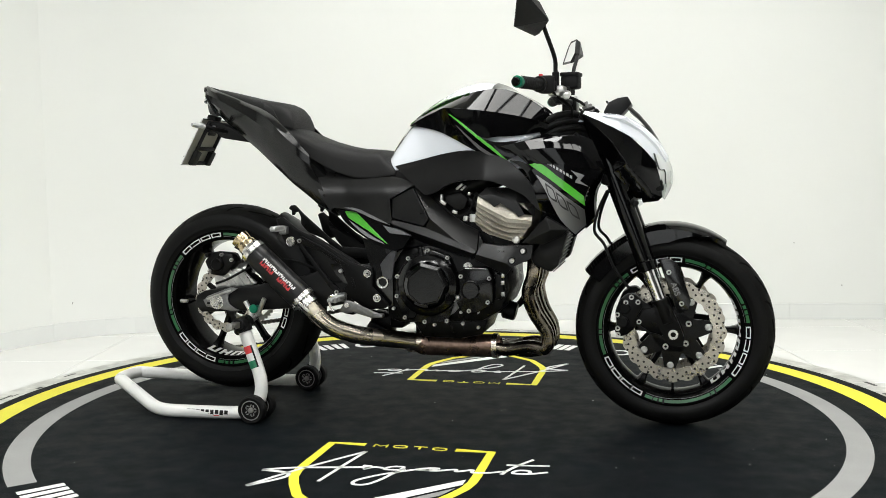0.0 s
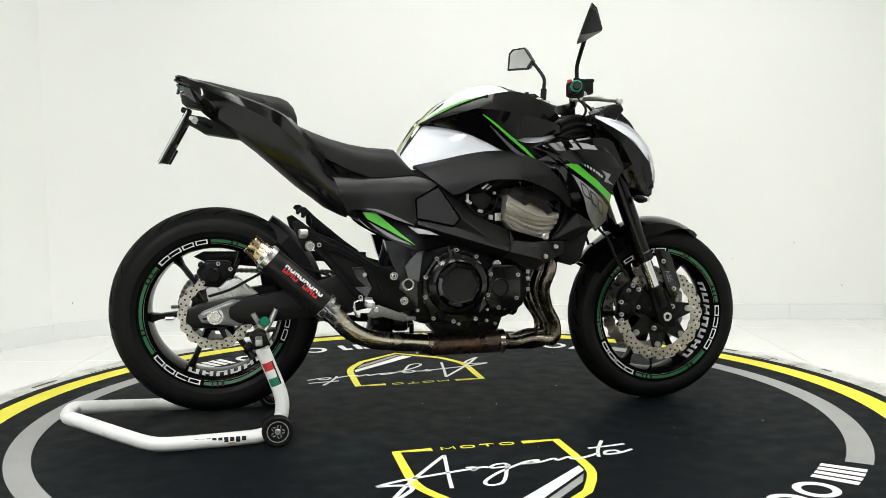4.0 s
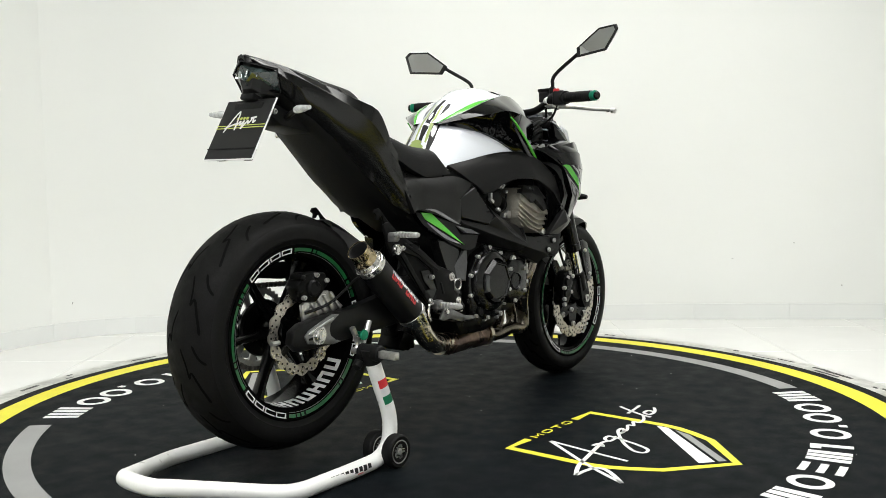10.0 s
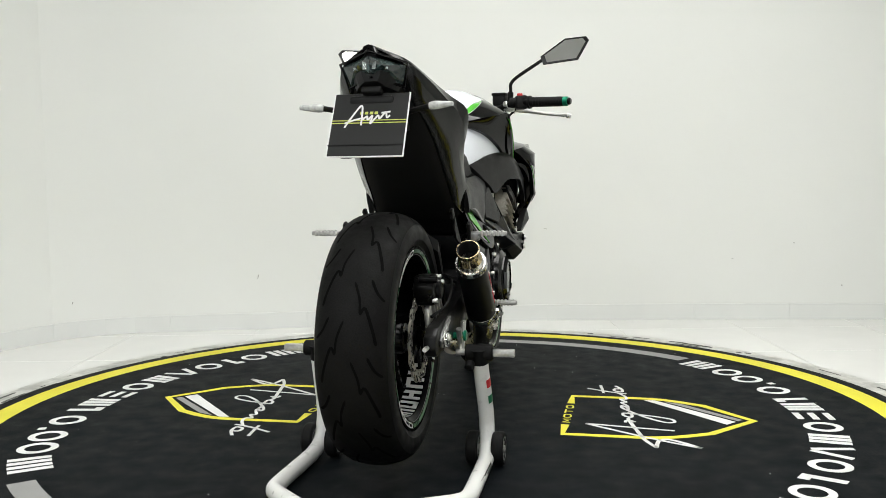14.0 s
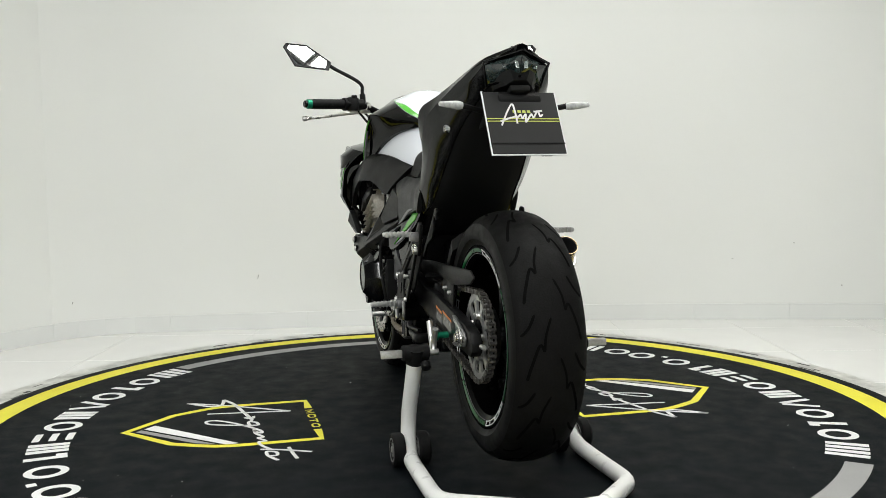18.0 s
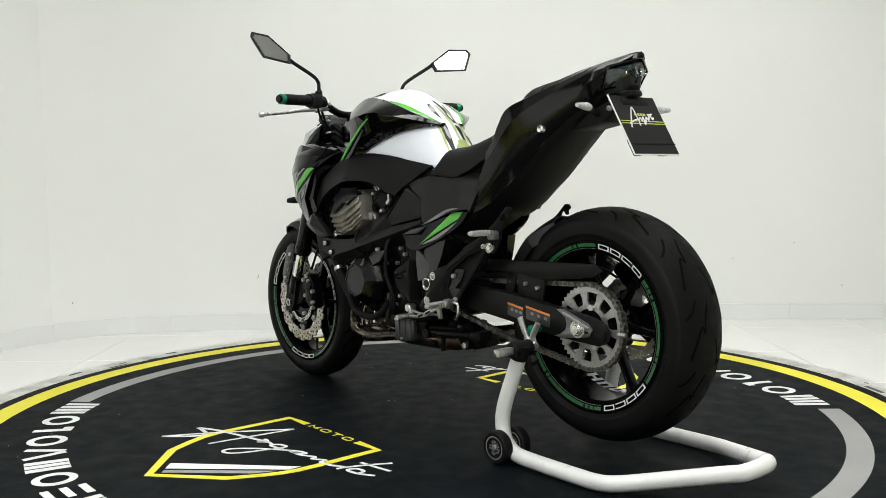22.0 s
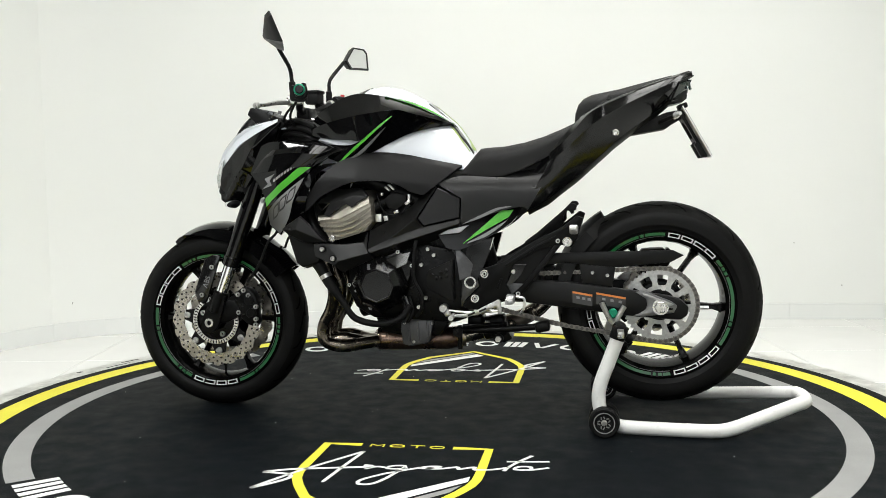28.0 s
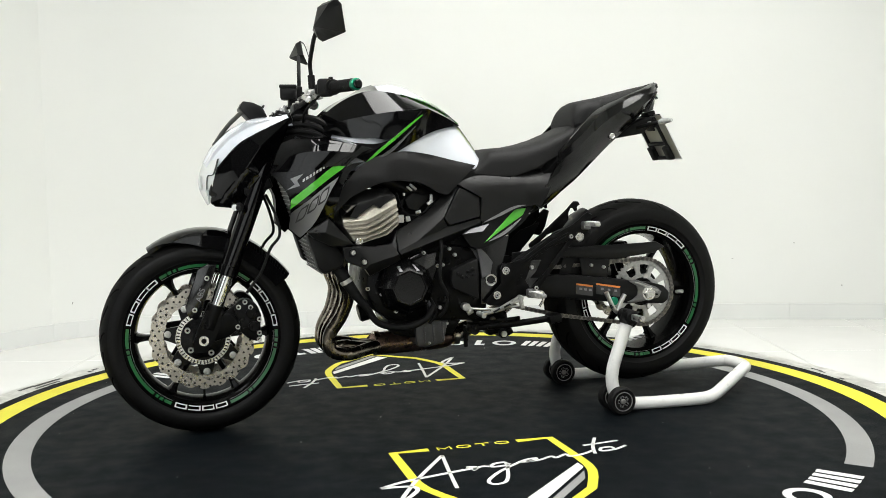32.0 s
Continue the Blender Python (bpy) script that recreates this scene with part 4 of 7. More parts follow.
for i in range(13):
    a = radians(8 + 50 * i / 12)
    r = 0.330
    c = Vector((RW.x + r * math.cos(a), 0, RW.z + r * math.sin(a)))
    u = Vector((math.cos(a), 0, math.sin(a)))
    e = 0.098 if i < 10 else 0.098 - 0.018 * (i - 9)
    hug_rings.append([c + u * dz + Vector((0, y * e, 0)) for y, dz in ((-1, -0.05), (-0.95, -0.012), (-0.6, 0.004), (0, 0.008), (0.6, 0.004), (0.95, -0.012), (1, -0.05), (0.93, -0.05), (0.88, -0.014), (0, 0.004), (-0.88, -0.014), (-0.93, -0.05))])
part("rear_hugger", b_loft(hug_rings), SATIN, bike, "black plastic tyre hugger")
# rear caliper
cal = part("rear_caliper", joined(b_prism([(-0.755, 0.500), (-0.725, 0.530), (-0.655, 0.526), (-0.640, 0.498), (-0.690, 0.450), (-0.735, 0.455)], -0.138, -0.085, 0.008), b_cyl(0.022, (-0.705, -0.10, 0.490), (-0.705, -0.150, 0.490), 20, bevel=0.004), b_cyl(0.008, (-0.74, -0.10, 0.520), (-0.74, -0.146, 0.520), 12, bevel=0.002)), ENGBLK, bike, "black rear brake caliper")
part("caliper_bracket", joined(b_prism([(-0.728, 0.447), (-0.68, 0.470), (-0.632, 0.476), (-0.576, 0.427), (-0.668, 0.405), (-0.722, 0.402)], -0.122, -0.110, 0.003), *[b_prism([(-0.705 + k * 0.024, 0.452 + k * 0.006), (-0.697 + k * 0.024, 0.455 + k * 0.006), (-0.668 + k * 0.026, 0.412 + k * 0.004), (-0.676 + k * 0.026, 0.410 + k * 0.004)], -0.129, -0.112, 0.0015) for k in range(4)]), ALU, cal, "bare alloy caliper bracket with ribs")
part("brake_hose", b_tube([(-0.72, -0.125, 0.425), (-0.66, -0.150, 0.445), (-0.60, -0.152, 0.475), (-0.54, -0.14, 0.50), (-0.45, -0.10, 0.50), (-0.33, -0.12, 0.46)], 0.004, 8), RUBBER, cal)
bolts(cal, [(-0.655, 0.139, 0.505), (-0.735, 0.139, 0.468), (-0.69, 0.139, 0.522)], -1, 0.007)

# ---------------------------------------------------------------- fork, front guard
def fork_x(z):
    return 0.745 - (z - 0.297) * 0.372


for sd in (1, -1):
    y = sd * 0.103
    leg = part("fork_leg", joined(b_cyl(0.0275, (fork_x(0.49), y, 0.49), (fork_x(0.955), y, 0.955), 28, bevel=0.003), b_cyl(0.0305, (fork_x(0.485), y, 0.485), (fork_x(0.515), y, 0.515), 28, bevel=0.003)), GLOSS, bike, "black upside-down fork tube")
    part("stanchion", b_cyl(0.0205, (fork_x(0.38), y, 0.38), (fork_x(0.49), y, 0.49), 28), CHROME, leg, "polished steel stanchion")
    part("fork_foot", joined(b_cyl(0.026, (fork_x(0.40), y, 0.40), (fork_x(0.33), y * 0.98, 0.33), 24, bevel=0.003), b_loft([[Vector((fork_x(z) + dx, sd * (0.103 + dy), z)) for dx, dy in ((-a, -b), (a, -b), (a, b), (-a, b))] for z, a, b in ((0.385, 0.024, 0.02), (0.33, 0.03, 0.019), (0.29, 0.03, 0.017), (0.262, 0.018, 0.015))]), b_prism([(fork_x(0.36) - 0.01, 0.375), (0.66, 0.37), (0.635, 0.33), (0.68, 0.30), (0.72, 0.29), (fork_x(0.30), 0.31)], sd * 0.09, sd * 0.112, 0.004)), ENGBLK, leg, "black cast fork foot")
    part("axle_end", joined(b_lathe([(0.008, sd * 0.12), (0.0145, sd * 0.12), (0.0145, sd * 0.126), (0.008, sd * 0.126)], 24, "Y", (FW.x, 0, FW.z), closed=True)), STEEL, leg)
    calf = part("front_caliper", joined(b_prism([(0.590, 0.393), (0.612, 0.412), (0.634, 0.414), (0.654, 0.398), (0.658, 0.372), (0.640, 0.345), (0.640, 0.315), (0.615, 0.292), (0.590, 0.284), (0.577, 0.300), (0.582, 0.330), (0.578, 0.362)], sd * 0.074, sd * 0.118, 0.006), b_prism([(0.645, 0.402), (0.690, 0.372), (0.726, 0.335), (0.720, 0.305), (0.690, 0.318), (0.648, 0.322)], sd * 0.090, sd * 0.108, 0.004), *[b_cyl(0.017, (x, sd * 0.10, z), (x, sd * 0.125, z), 18, bevel=0.003) for x, z in ((0.607, 0.372), (0.601, 0.330))]), ENGBLK, bike, "black four-piston brake caliper")
    bolts(calf, [(0.626, 0.119, 0.405), (0.610, 0.119, 0.389), (0.645, 0.119, 0.391), (0.648, 0.110, 0.331), (0.586, 0.119, 0.311), (0.587, 0.119, 0.292), (0.585, 0.119, 0.352)], sd, 0.0085)
    part("brake_hose", b_tube([(0.618, sd * 0.10, 0.43), (0.575, sd * 0.105, 0.49), (0.545, sd * 0.10, 0.56), (0.515, sd * 0.09, 0.60), (0.525, sd * 0.08, 0.66), (0.55, sd * 0.05, 0.72)], 0.0045, 8), RUBBER, calf)
    bracket = part("abs_bracket", b_prism([(0.703, 0.520), (0.730, 0.522), (0.758, 0.508), (0.797, 0.398), (0.788, 0.368), (0.762, 0.357), (0.748, 0.385), (0.726, 0.452)], sd * 0.106, sd * 0.119, 0.004), PLATEGLOSS, bike, "black fork-side cover with two bolts")
    bolts(bracket, [(0.733, 0.1195, 0.481), (0.770, 0.1195, 0.389)], sd, 0.0085)
    t = bpy.data.curves.new("sign", "FONT")
    t.body, t.size, t.extrude, t.align_x, t.align_y = "ABS", 0.024, 0.0003, "CENTER", "CENTER"
    tmp = bpy.data.objects.new("sign_tmp", t)
    scene.collection.objects.link(tmp)
    me = bpy.data.meshes.new_from_object(tmp)
    bpy.data.objects.remove(tmp)
    me.materials.clear()
    me.materials.append(DECALGREY)
    lab = new("sign", me)
    lab.parent = bracket
    lab.matrix_basis = Matrix.Translation((0.752, sd * 0.1198, 0.432)) @ (Matrix.Rotation(math.pi, 4, "Z") if sd > 0 else Matrix()) @ Matrix.Rotation(math.pi / 2, 4, "X") @ Matrix.Rotation(radians(-70 if sd < 0 else 70), 4, "Z")
fend = []
for i in range(19):
    k = i / 18
    a = radians(60 + 86 * k)
    r = 0.306 + 0.013 * math.sin(math.pi * min(k * 1.3, 1)) + 0.012 * k
    wd = 0.030 + 0.044 * math.sin(math.pi * min(0.5, k * 1.7 + 0.05)) if k < 0.28 else 0.076
    drop = 0.004 + 0.052 * min(1, max(0, (k - 0.08) * 3.2))
    c = Vector((FW.x + r * math.cos(a), 0, FW.z + r * math.sin(a)))
    u = Vector((math.cos(a), 0, math.sin(a)))
    fend.append([c + u * dz + Vector((0, y * wd, 0)) for y, dz in ((-1, -drop), (-0.97, -0.016), (-0.6, -0.002), (0, 0.006), (0.6, -0.002), (0.97, -0.016), (1, -drop), (0.94, -drop), (0.9, -0.017), (0, 0.002), (-0.9, -0.017), (-0.94, -drop))])
part("front_mudguard", b_loft(fend), GLOSS, bike, "gloss black front mudguard")

# ---------------------------------------------------------------- engine
eng = part("engine", joined(
    b_prism([(-0.12, 0.33), (-0.13, 0.45), (-0.10, 0.54), (0.02, 0.56), (0.12, 0.54), (0.20, 0.52), (0.26, 0.49), (0.265, 0.42), (0.24, 0.36), (0.18, 0.325), (-0.08, 0.315)], -0.150, 0.150, 0.010),
    b_prism([(0.0, 0.55), (0.02, 0.70), (0.16, 0.73), (0.20, 0.62), (0.30, 0.58), (0.30, 0.50), (0.12, 0.50)], -0.118, 0.118, 0.008),
    b_prism([(-0.13, 0.48), (-0.12, 0.64), (0.04, 0.66), (0.10, 0.56)], -0.125, 0.125, 0.008),
    b_prism([(-0.06, 0.32), (0.19, 0.325), (0.17, 0.275), (0.10, 0.26), (-0.02, 0.262)], -0.10, 0.10, 0.008)), ENGBLK, bike, "black four-cylinder engine block")
head = part("cylinder_head", b_prism([(0.181, 0.708), (0.174, 0.684), (0.171, 0.632), (0.194, 0.602), (0.292, 0.573), (0.309, 0.579), (0.343, 0.634), (0.340, 0.657), (0.304, 0.700), (0.236, 0.727), (0.196, 0.729)], -0.190, 0.190, 0.004), HEADALU, bike, "bronze-grey finned cylinder head")
FIN_TOP = [(0.1745, 0.680), (0.239, 0.643), (0.266, 0.631), (0.341, 0.626)]
FIN_LOW = [(0.1695, 0.634), (0.223, 0.600), (0.276, 0.583), (0.307, 0.583)]
for sd in (1, -1):
    lines = [[(0.180, 0.712), (0.242, 0.688), (0.280, 0.668), (0.344, 0.656)]]
    for k in range(4):
        lines.append([(p[0] + (q[0] - p[0]) * k / 3, p[1] + (q[1] - p[1]) * k / 3) for p, q in zip(FIN_TOP, FIN_LOW)])
    lines.append([(0.176, 0.622), (0.205, 0.596), (0.284, 0.573), (0.304, 0.577)])
    for k, (hi, lo) in enumerate(zip(lines, lines[1:])):
        V, words = {}, []
        for i, (p, q) in enumerate(zip(hi, lo)):
            V["abcd"[i]] = (p[0], p[1], 0.192)
            V["efgh"[i]] = (q[0] + (p[0] - q[0]) * 0.30, q[1] + (p[1] - q[1]) * 0.30, 0.2055 if 0 < i < 3 else 0.199)
        part("fin", b_facets(V, ("abfe", "bcgf", "cdhg"), sd, 0.016, 0.001), HEADALU, head, angle=20)
    part("cam_cover", b_facets({"a": (0.180, 0.711, 0.200), "b": (0.204, 0.736, 0.188), "c": (0.293, 0.733, 0.186), "d": (0.349, 0.688, 0.188), "e": (0.347, 0.650, 0.200), "f": (0.320, 0.655, 0.207), "g": (0.303, 0.648, 0.208), "h": (0.292, 0.661, 0.208), "i": (0.249, 0.689, 0.208), "j": (0.231, 0.677, 0.208), "k": (0.214, 0.692, 0.207), "m": (0.225, 0.713, 0.207), "n": (0.300, 0.690, 0.207)}, ("abm", "bcnm", "cdn", "denf", "amk", "mkji", "mihn", "nhgf"), sd, 0.02, 0.0008), COVERGREY, head, "satin black cam cover", angle=20)
    part("head_plug", joined(b_lathe([(0, sd * 0.19), (0.0115, sd * 0.19), (0.0115, sd * 0.209), (0.008, sd * 0.211), (0.007, sd * 0.206), (0, sd * 0.206)], 16, "Y", (0.296, 0, 0.580))), STEEL, head)
    part("throttle_cover", b_prism([(0.071, 0.714), (0.117, 0.722), (0.141, 0.701), (0.129, 0.671), (0.104, 0.665), (0.071, 0.690)], sd * 0.10, sd * 0.152, 0.004), MATTE, eng)
    part("throttle_body", joined(b_cyl(0.022, (0.13, sd * 0.115, 0.70), (0.185, sd * 0.125, 0.668), 16, bevel=0.003), b_box(0.03, 0.05, 0.018, pose(0.12, sd * 0.12, 0.742, 0, 20, 0), 0.004)), ENGBLK, eng)
    for x, z, w, h, r in ((0.064, 0.690, 0.020, 0.010, 35), (0.101, 0.661, 0.016, 0.010, 20), (0.157, 0.642, 0.020, 0.024, 0), (0.134, 0.641, 0.014, 0.016, 10), (0.116, 0.738, 0.026, 0.007, -40), (0.128, 0.733, 0.020, 0.006, -40), (0.060, 0.706, 0.008, 0.018, 0), (0.146, 0.716, 0.008, 0.010, 0)):
        part("pipe_clip", b_box(w, 0.014, h, pose(x, sd * 0.158, z, 0, r, 0), 0.002), ALU, eng)
    part("wire", b_tube([(0.05, sd * 0.15, 0.70), (0.09, sd * 0.158, 0.655), (0.14, sd * 0.155, 0.66), (0.165, sd * 0.15, 0.72)], 0.0028, 6), RUBBER, eng)
# right covers: clutch with a polygonal centre, crankshaft end
RB = [(0.019, 0.545), (-0.043, 0.520), (-0.079, 0.464), (-0.081, 0.403), (-0.056, 0.337), (0.007, 0.325), (0.077, 0.330), (0.100, 0.395), (0.104, 0.469), (0.081, 0.523)]
CC = Vector((0.020, 0, 0.440))
cl = part("clutch_cover", joined(b_prism([(CC.x + (x - CC.x) * 1.06, CC.z + (z - CC.z) * 1.06) for x, z in RB], -0.180, -0.14, 0.005), b_lathe([(0.096, -0.175), (0.096, -0.186), (0.091, -0.196), (0.080, -0.203), (0.072, -0.206), (0.071, -0.203)], 48, "Y", tuple(CC))), COVERBLK, eng, "black round clutch cover", angle=30)
part("cover_centre", b_lathe([(0.074, -0.200), (0.071, -0.209), (0.062, -0.219), (0.058, -0.2195), (0.056, -0.2165), (0, -0.2165)], 7, "Y", tuple(CC)), COVERBLK, cl, "dark polygonal centre plate", angle=15)
# recess edges that catch the light are coloured grey
for a0, a1, r0, r1 in ((158, 206, 0.0575, 0.0665), (236, 275, 0.0575, 0.0655), (318, 336, 0.059, 0.0655)):
    part("facet_lug", b_lathe([(r0, -0.2185), (r1, -0.2125), (r1, -0.2165), (r0, -0.2215)], 3, "Y", tuple(CC), closed=True, arc=(a0, a1)), TRIMGREY if a0 < 300 else COVERBLK, cl, "facet of the recess, lit ones coloured grey", angle=15)
for x0, z0, x1, z1, w in ((-0.006, 0.555, 0.004, 0.500, 0.007), (0.012, 0.553, 0.014, 0.503, 0.005), (0.062, 0.505, 0.082, 0.486, 0.007), (0.072, 0.518, 0.092, 0.497, 0.006), (-0.060, 0.49, -0.035, 0.478, 0.005)):
    part("cover_rib", b_cyl(w, (x0, -0.176, z0), (x1, -0.196, z1), 10, bevel=0.002), COVERBLK, cl)
part("cover_skirt", b_lathe([(0.098, -0.178), (0.116, -0.176), (0.116, -0.168), (0.098, -0.168)], 14, "Y", tuple(CC), closed=True, arc=(205, 330)), TRIMGREY, cl, "grey lower rim of the cover")
part("sight_glass", joined(b_lathe([(0.016, -0.17), (0.016, -0.184), (0.013, -0.187), (0.011, -0.184), (0, -0.184)], 20, "Y", (-0.033, 0, 0.349))), ENGBLK, cl)
part("filler_plug", b_lathe([(0, -0.19), (0.013, -0.19), (0.013, -0.182), (0, -0.182)], 16, "Y", (0.145, 0, 0.497), arc=(0, 180), closed=True), ALU, cl)
bolts(cl, [(x, 0.181, z) for x, z in RB], -1, 0.0072)
PB = [(0.124, 0.468), (0.211, 0.463), (0.206, 0.391), (0.148, 0.363), (0.114, 0.404)]
pk = part("pickup_cover", b_prism([(0.114, 0.480), (0.132, 0.497), (0.206, 0.495), (0.222, 0.470), (0.222, 0.39), (0.208, 0.377), (0.165, 0.354), (0.125, 0.356), (0.106, 0.39), (0.118, 0.43)], -0.190, -0.14, 0.007), COVERBLK, eng, "black crankshaft end cover")
part("cover_boss", b_lathe([(0.030, -0.186), (0.030, -0.194), (0.027, -0.1955), (0.024, -0.191), (0, -0.191)], 28, "Y", (0.153, 0, 0.426)), COVERBLK, pk)
bolts(pk, [(x, 0.191, z) for x, z in PB], -1, 0.0072)
part("sensor_block", b_prism([(0.222, 0.478), (0.248, 0.475), (0.252, 0.42), (0.240, 0.395), (0.222, 0.40)], -0.172, -0.14, 0.004), ENGBLK, pk)
for z in (0.470, 0.448, 0.414):
    part("sensor_clip", b_box(0.011, 0.010, 0.013, pose(0.249, -0.170, z), 0.002), ALU, pk)
bolts(pk, [(0.172, 0.168, 0.357), (0.118, 0.168, 0.355)], -1, 0.005)
# left covers: alternator dome, sprocket cover
LB = [(0.049, 0.496), (0.074, 0.430), (0.110, 0.385), (0.182, 0.363), (0.226, 0.417), (0.211, 0.484), (0.144, 0.518), (0.093, 0.538)]
AC = Vector((0.150, 0, 0.438))
al = part("alternator_cover", joined(b_lathe([(0.090, 0.14), (0.090, 0.186), (0.080, 0.206), (0.058, 0.232), (0.054, 0.236), (0.050, 0.2365), (0.048, 0.234), (0, 0.234)], 8, "Y", tuple(AC)), b_prism([(0.15 + (x - 0.15) * 1.07, 0.45 + (z - 0.45) * 1.07) for x, z in LB], 0.14, 0.184, 0.006)), COVERBLK, eng, "black alternator cover with faceted dome", angle=18)
part("cover_wing", b_facets({"a": (0.138, 0.512, 0.196), "b": (0.092, 0.530, 0.190), "c": (0.051, 0.540, 0.186), "d": (0.062, 0.502, 0.200), "e": (0.098, 0.484, 0.212), "f": (0.128, 0.490, 0.214)}, ("abef", "bcde"), 1, 0.03, 0.0015), PLATEGLOSS, al, "bright-edged wing of the cover", angle=15)
# two grey blades put the black dome's highlights into colour
part("cover_blade", b_facets({"a": (0.184, 0.502, 0.212), "b": (0.132, 0.508, 0.212), "c": (0.116, 0.487, 0.232), "d": (0.180, 0.487, 0.234)}, ("abcd",), 1, 0.012, 0.001), TRIMGREY, al, "highlight coloured grey over the dome", angle=15)
part("cover_blade", b_facets({"a": (0.112, 0.400, 0.231), "b": (0.152, 0.384, 0.231), "c": (0.150, 0.390, 0.236), "d": (0.114, 0.407, 0.236)}, ("abcd",), 1, 0.008, 0.0006), TRIMGREY, al, "highlight coloured grey under the dome", angle=15)
bolts(al, [(x, 0.185, z) for x, z in LB], 1, 0.0068)
sc = part("sprocket_cover", b_facets({"a": (0.006, 0.446, 0.186), "b": (0.001, 0.480, 0.186), "c": (-0.079, 0.514, 0.196), "d": (-0.082, 0.386, 0.196), "e": (-0.001, 0.424, 0.186), "f": (-0.074, 0.450, 0.203)}, ("abf", "bcf", "cdf", "def", "eaf"), 1, 0.05, 0.002), MATTE, eng, "matte black sprocket cover", angle=20)
for x, z in ((-0.015, 0.469), (-0.029, 0.459), (-0.044, 0.476), (-0.060, 0.483), (-0.061, 0.466), (-0.043, 0.461)):
    part("cover_dimple", b_lathe([(0, 0.19), (0.0055, 0.19), (0.0055, 0.2005), (0.003, 0.2025), (0, 0.2025)], 8, "Y", (x, 0, z)), MATTE, sc)
bolts(eng, [(0.003, 0.160, 0.545), (-0.015, 0.158, 0.526), (0.025, 0.158, 0.496), (0.012, 0.158, 0.392), (0.035, 0.158, 0.363), (-0.046, 0.158, 0.362), (0.26, 0.145, 0.43)], 1, 0.0068)
bolts(eng, [(-0.10, 0.155, 0.36), (0.03, 0.152, 0.312), (0.12, 0.152, 0.318), (0.16, 0.11, 0.30)], -1, 0.006)
part("vent_tube", b_tube([(0.036, 0.165, 0.585), (0.037, 0.190, 0.555), (0.042, 0.192, 0.50), (0.042, 0.190, 0.453), (0.020, 0.186, 0.405), (0.022, 0.176, 0.36), (0.04, 0.165, 0.335)], 0.0058, 8), RUBBER, eng, "thin black breather tube")
part("coolant_hose", b_tube([(0.395, 0.155, 0.545), (0.352, 0.168, 0.495), (0.315, 0.172, 0.435), (0.272, 0.176, 0.378), (0.232, 0.178, 0.327), (0.150, 0.178, 0.311), (0.088, 0.178, 0.332), (0.058, 0.170, 0.37)], 0.0135, 12, radii=(0.021, 0.019, 0.017, 0.011, 0.0105, 0.0105, 0.0105, 0.0105)), RUBBER, eng, "black rubber coolant hose")
part("hose_clamp", b_cyl(0.0195, (0.332, 0.170, 0.465), (0.326, 0.171, 0.454), 16), BOLT, eng)
for k in range(3):
    part("small_hose", b_tube([(0.09 - 0.012 * k, 0.155, 0.395), (0.075 - 0.012 * k, 0.168, 0.35), (0.095 - 0.012 * k, 0.16, 0.315)], 0.005, 8), TRIMGREY if k == 1 else RUBBER, eng)
sump = part("sump", b_prism([(0.100, 0.318), (0.103, 0.284), (0.097, 0.236), (0.072, 0.230), (0.009, 0.242), (-0.005, 0.318)], 0.02, 0.115, 0.006), TRIMGREY, eng, "grey ribbed sump")
for x in (0.075, 0.045, 0.015):
    part("sump_rib", b_box(0.006, 0.006, 0.066, pose(x, 0.116, 0.278, 0, 3, 0), 0.002), TRIMGREY, sump)
bolts(sump, [(0.09, 0.116, 0.305), (0.0, 0.116, 0.305), (0.06, 0.116, 0.245)], 1, 0.005)
part("oil_filter", b_cyl(0.030, (0.22, 0.0, 0.345), (0.262, 0.0, 0.335), 24, bevel=0.005), ENGBLK, eng)
# radiator
rad = part("radiator", moved(b_box(0.035, 0.34, 0.29, Matrix(), 0.006), pose(0.425, 0, 0.625, 0, 18, 0)), RADIATOR, bike, "black radiator core")
for sd in (1, -1):
    part("radiator_tank", joined(moved(b_box(0.045, 0.03, 0.28, Matrix(), 0.008), pose(0.425, sd * 0.18, 0.64, 0, 18, 0)), b_prism([(0.446, 0.600), (0.416, 0.502), (0.394, 0.488), (0.345, 0.505), (0.335, 0.530), (0.361, 0.566), (0.40, 0.60)], sd * 0.14, sd * 0.196, 0.006)), MATTE, rad)
    part("lower_wing", b_facets({"a": (0.314, 0.572, 0.222), "b": (0.389, 0.652, 0.236), "c": (0.452, 0.612, 0.224), "d": (0.432, 0.594, 0.222), "e": (0.377, 0.568, 0.220), "f": (0.400, 0.612, 0.243)}, ("abf", "bcf", "cdf", "def", "eaf"), sd, 0.02, 0.0015), COVERGREY, rad, "satin black lower fairing wing", angle=12)
fins = [moved(b_box(0.004, 0.33, 0.0016), pose(0.425 + 0.0190 + (k - 10) * 0.0135 * 0.325, 0, 0.619 + (k - 10) * 0.0135, 0, 18, 0)) for k in range(21)]
part("radiator_fin", joined(*fins), ALUDARK, rad, angle=0)["kind"] = "stuff"

# ---------------------------------------------------------------- exhaust
exh = part("exhaust_collector", joined(b_tube([(0.215, -0.02, 0.228), (0.19, -0.025, 0.228), (0.05, -0.035, 0.230), (-0.03, -0.045, 0.232), (-0.06, -0.05, 0.236)], 0.036, 24, radii=(0.030, 0.037, 0.037, 0.037, 0.029))), CAT, bike, "heat-stained collector canister")
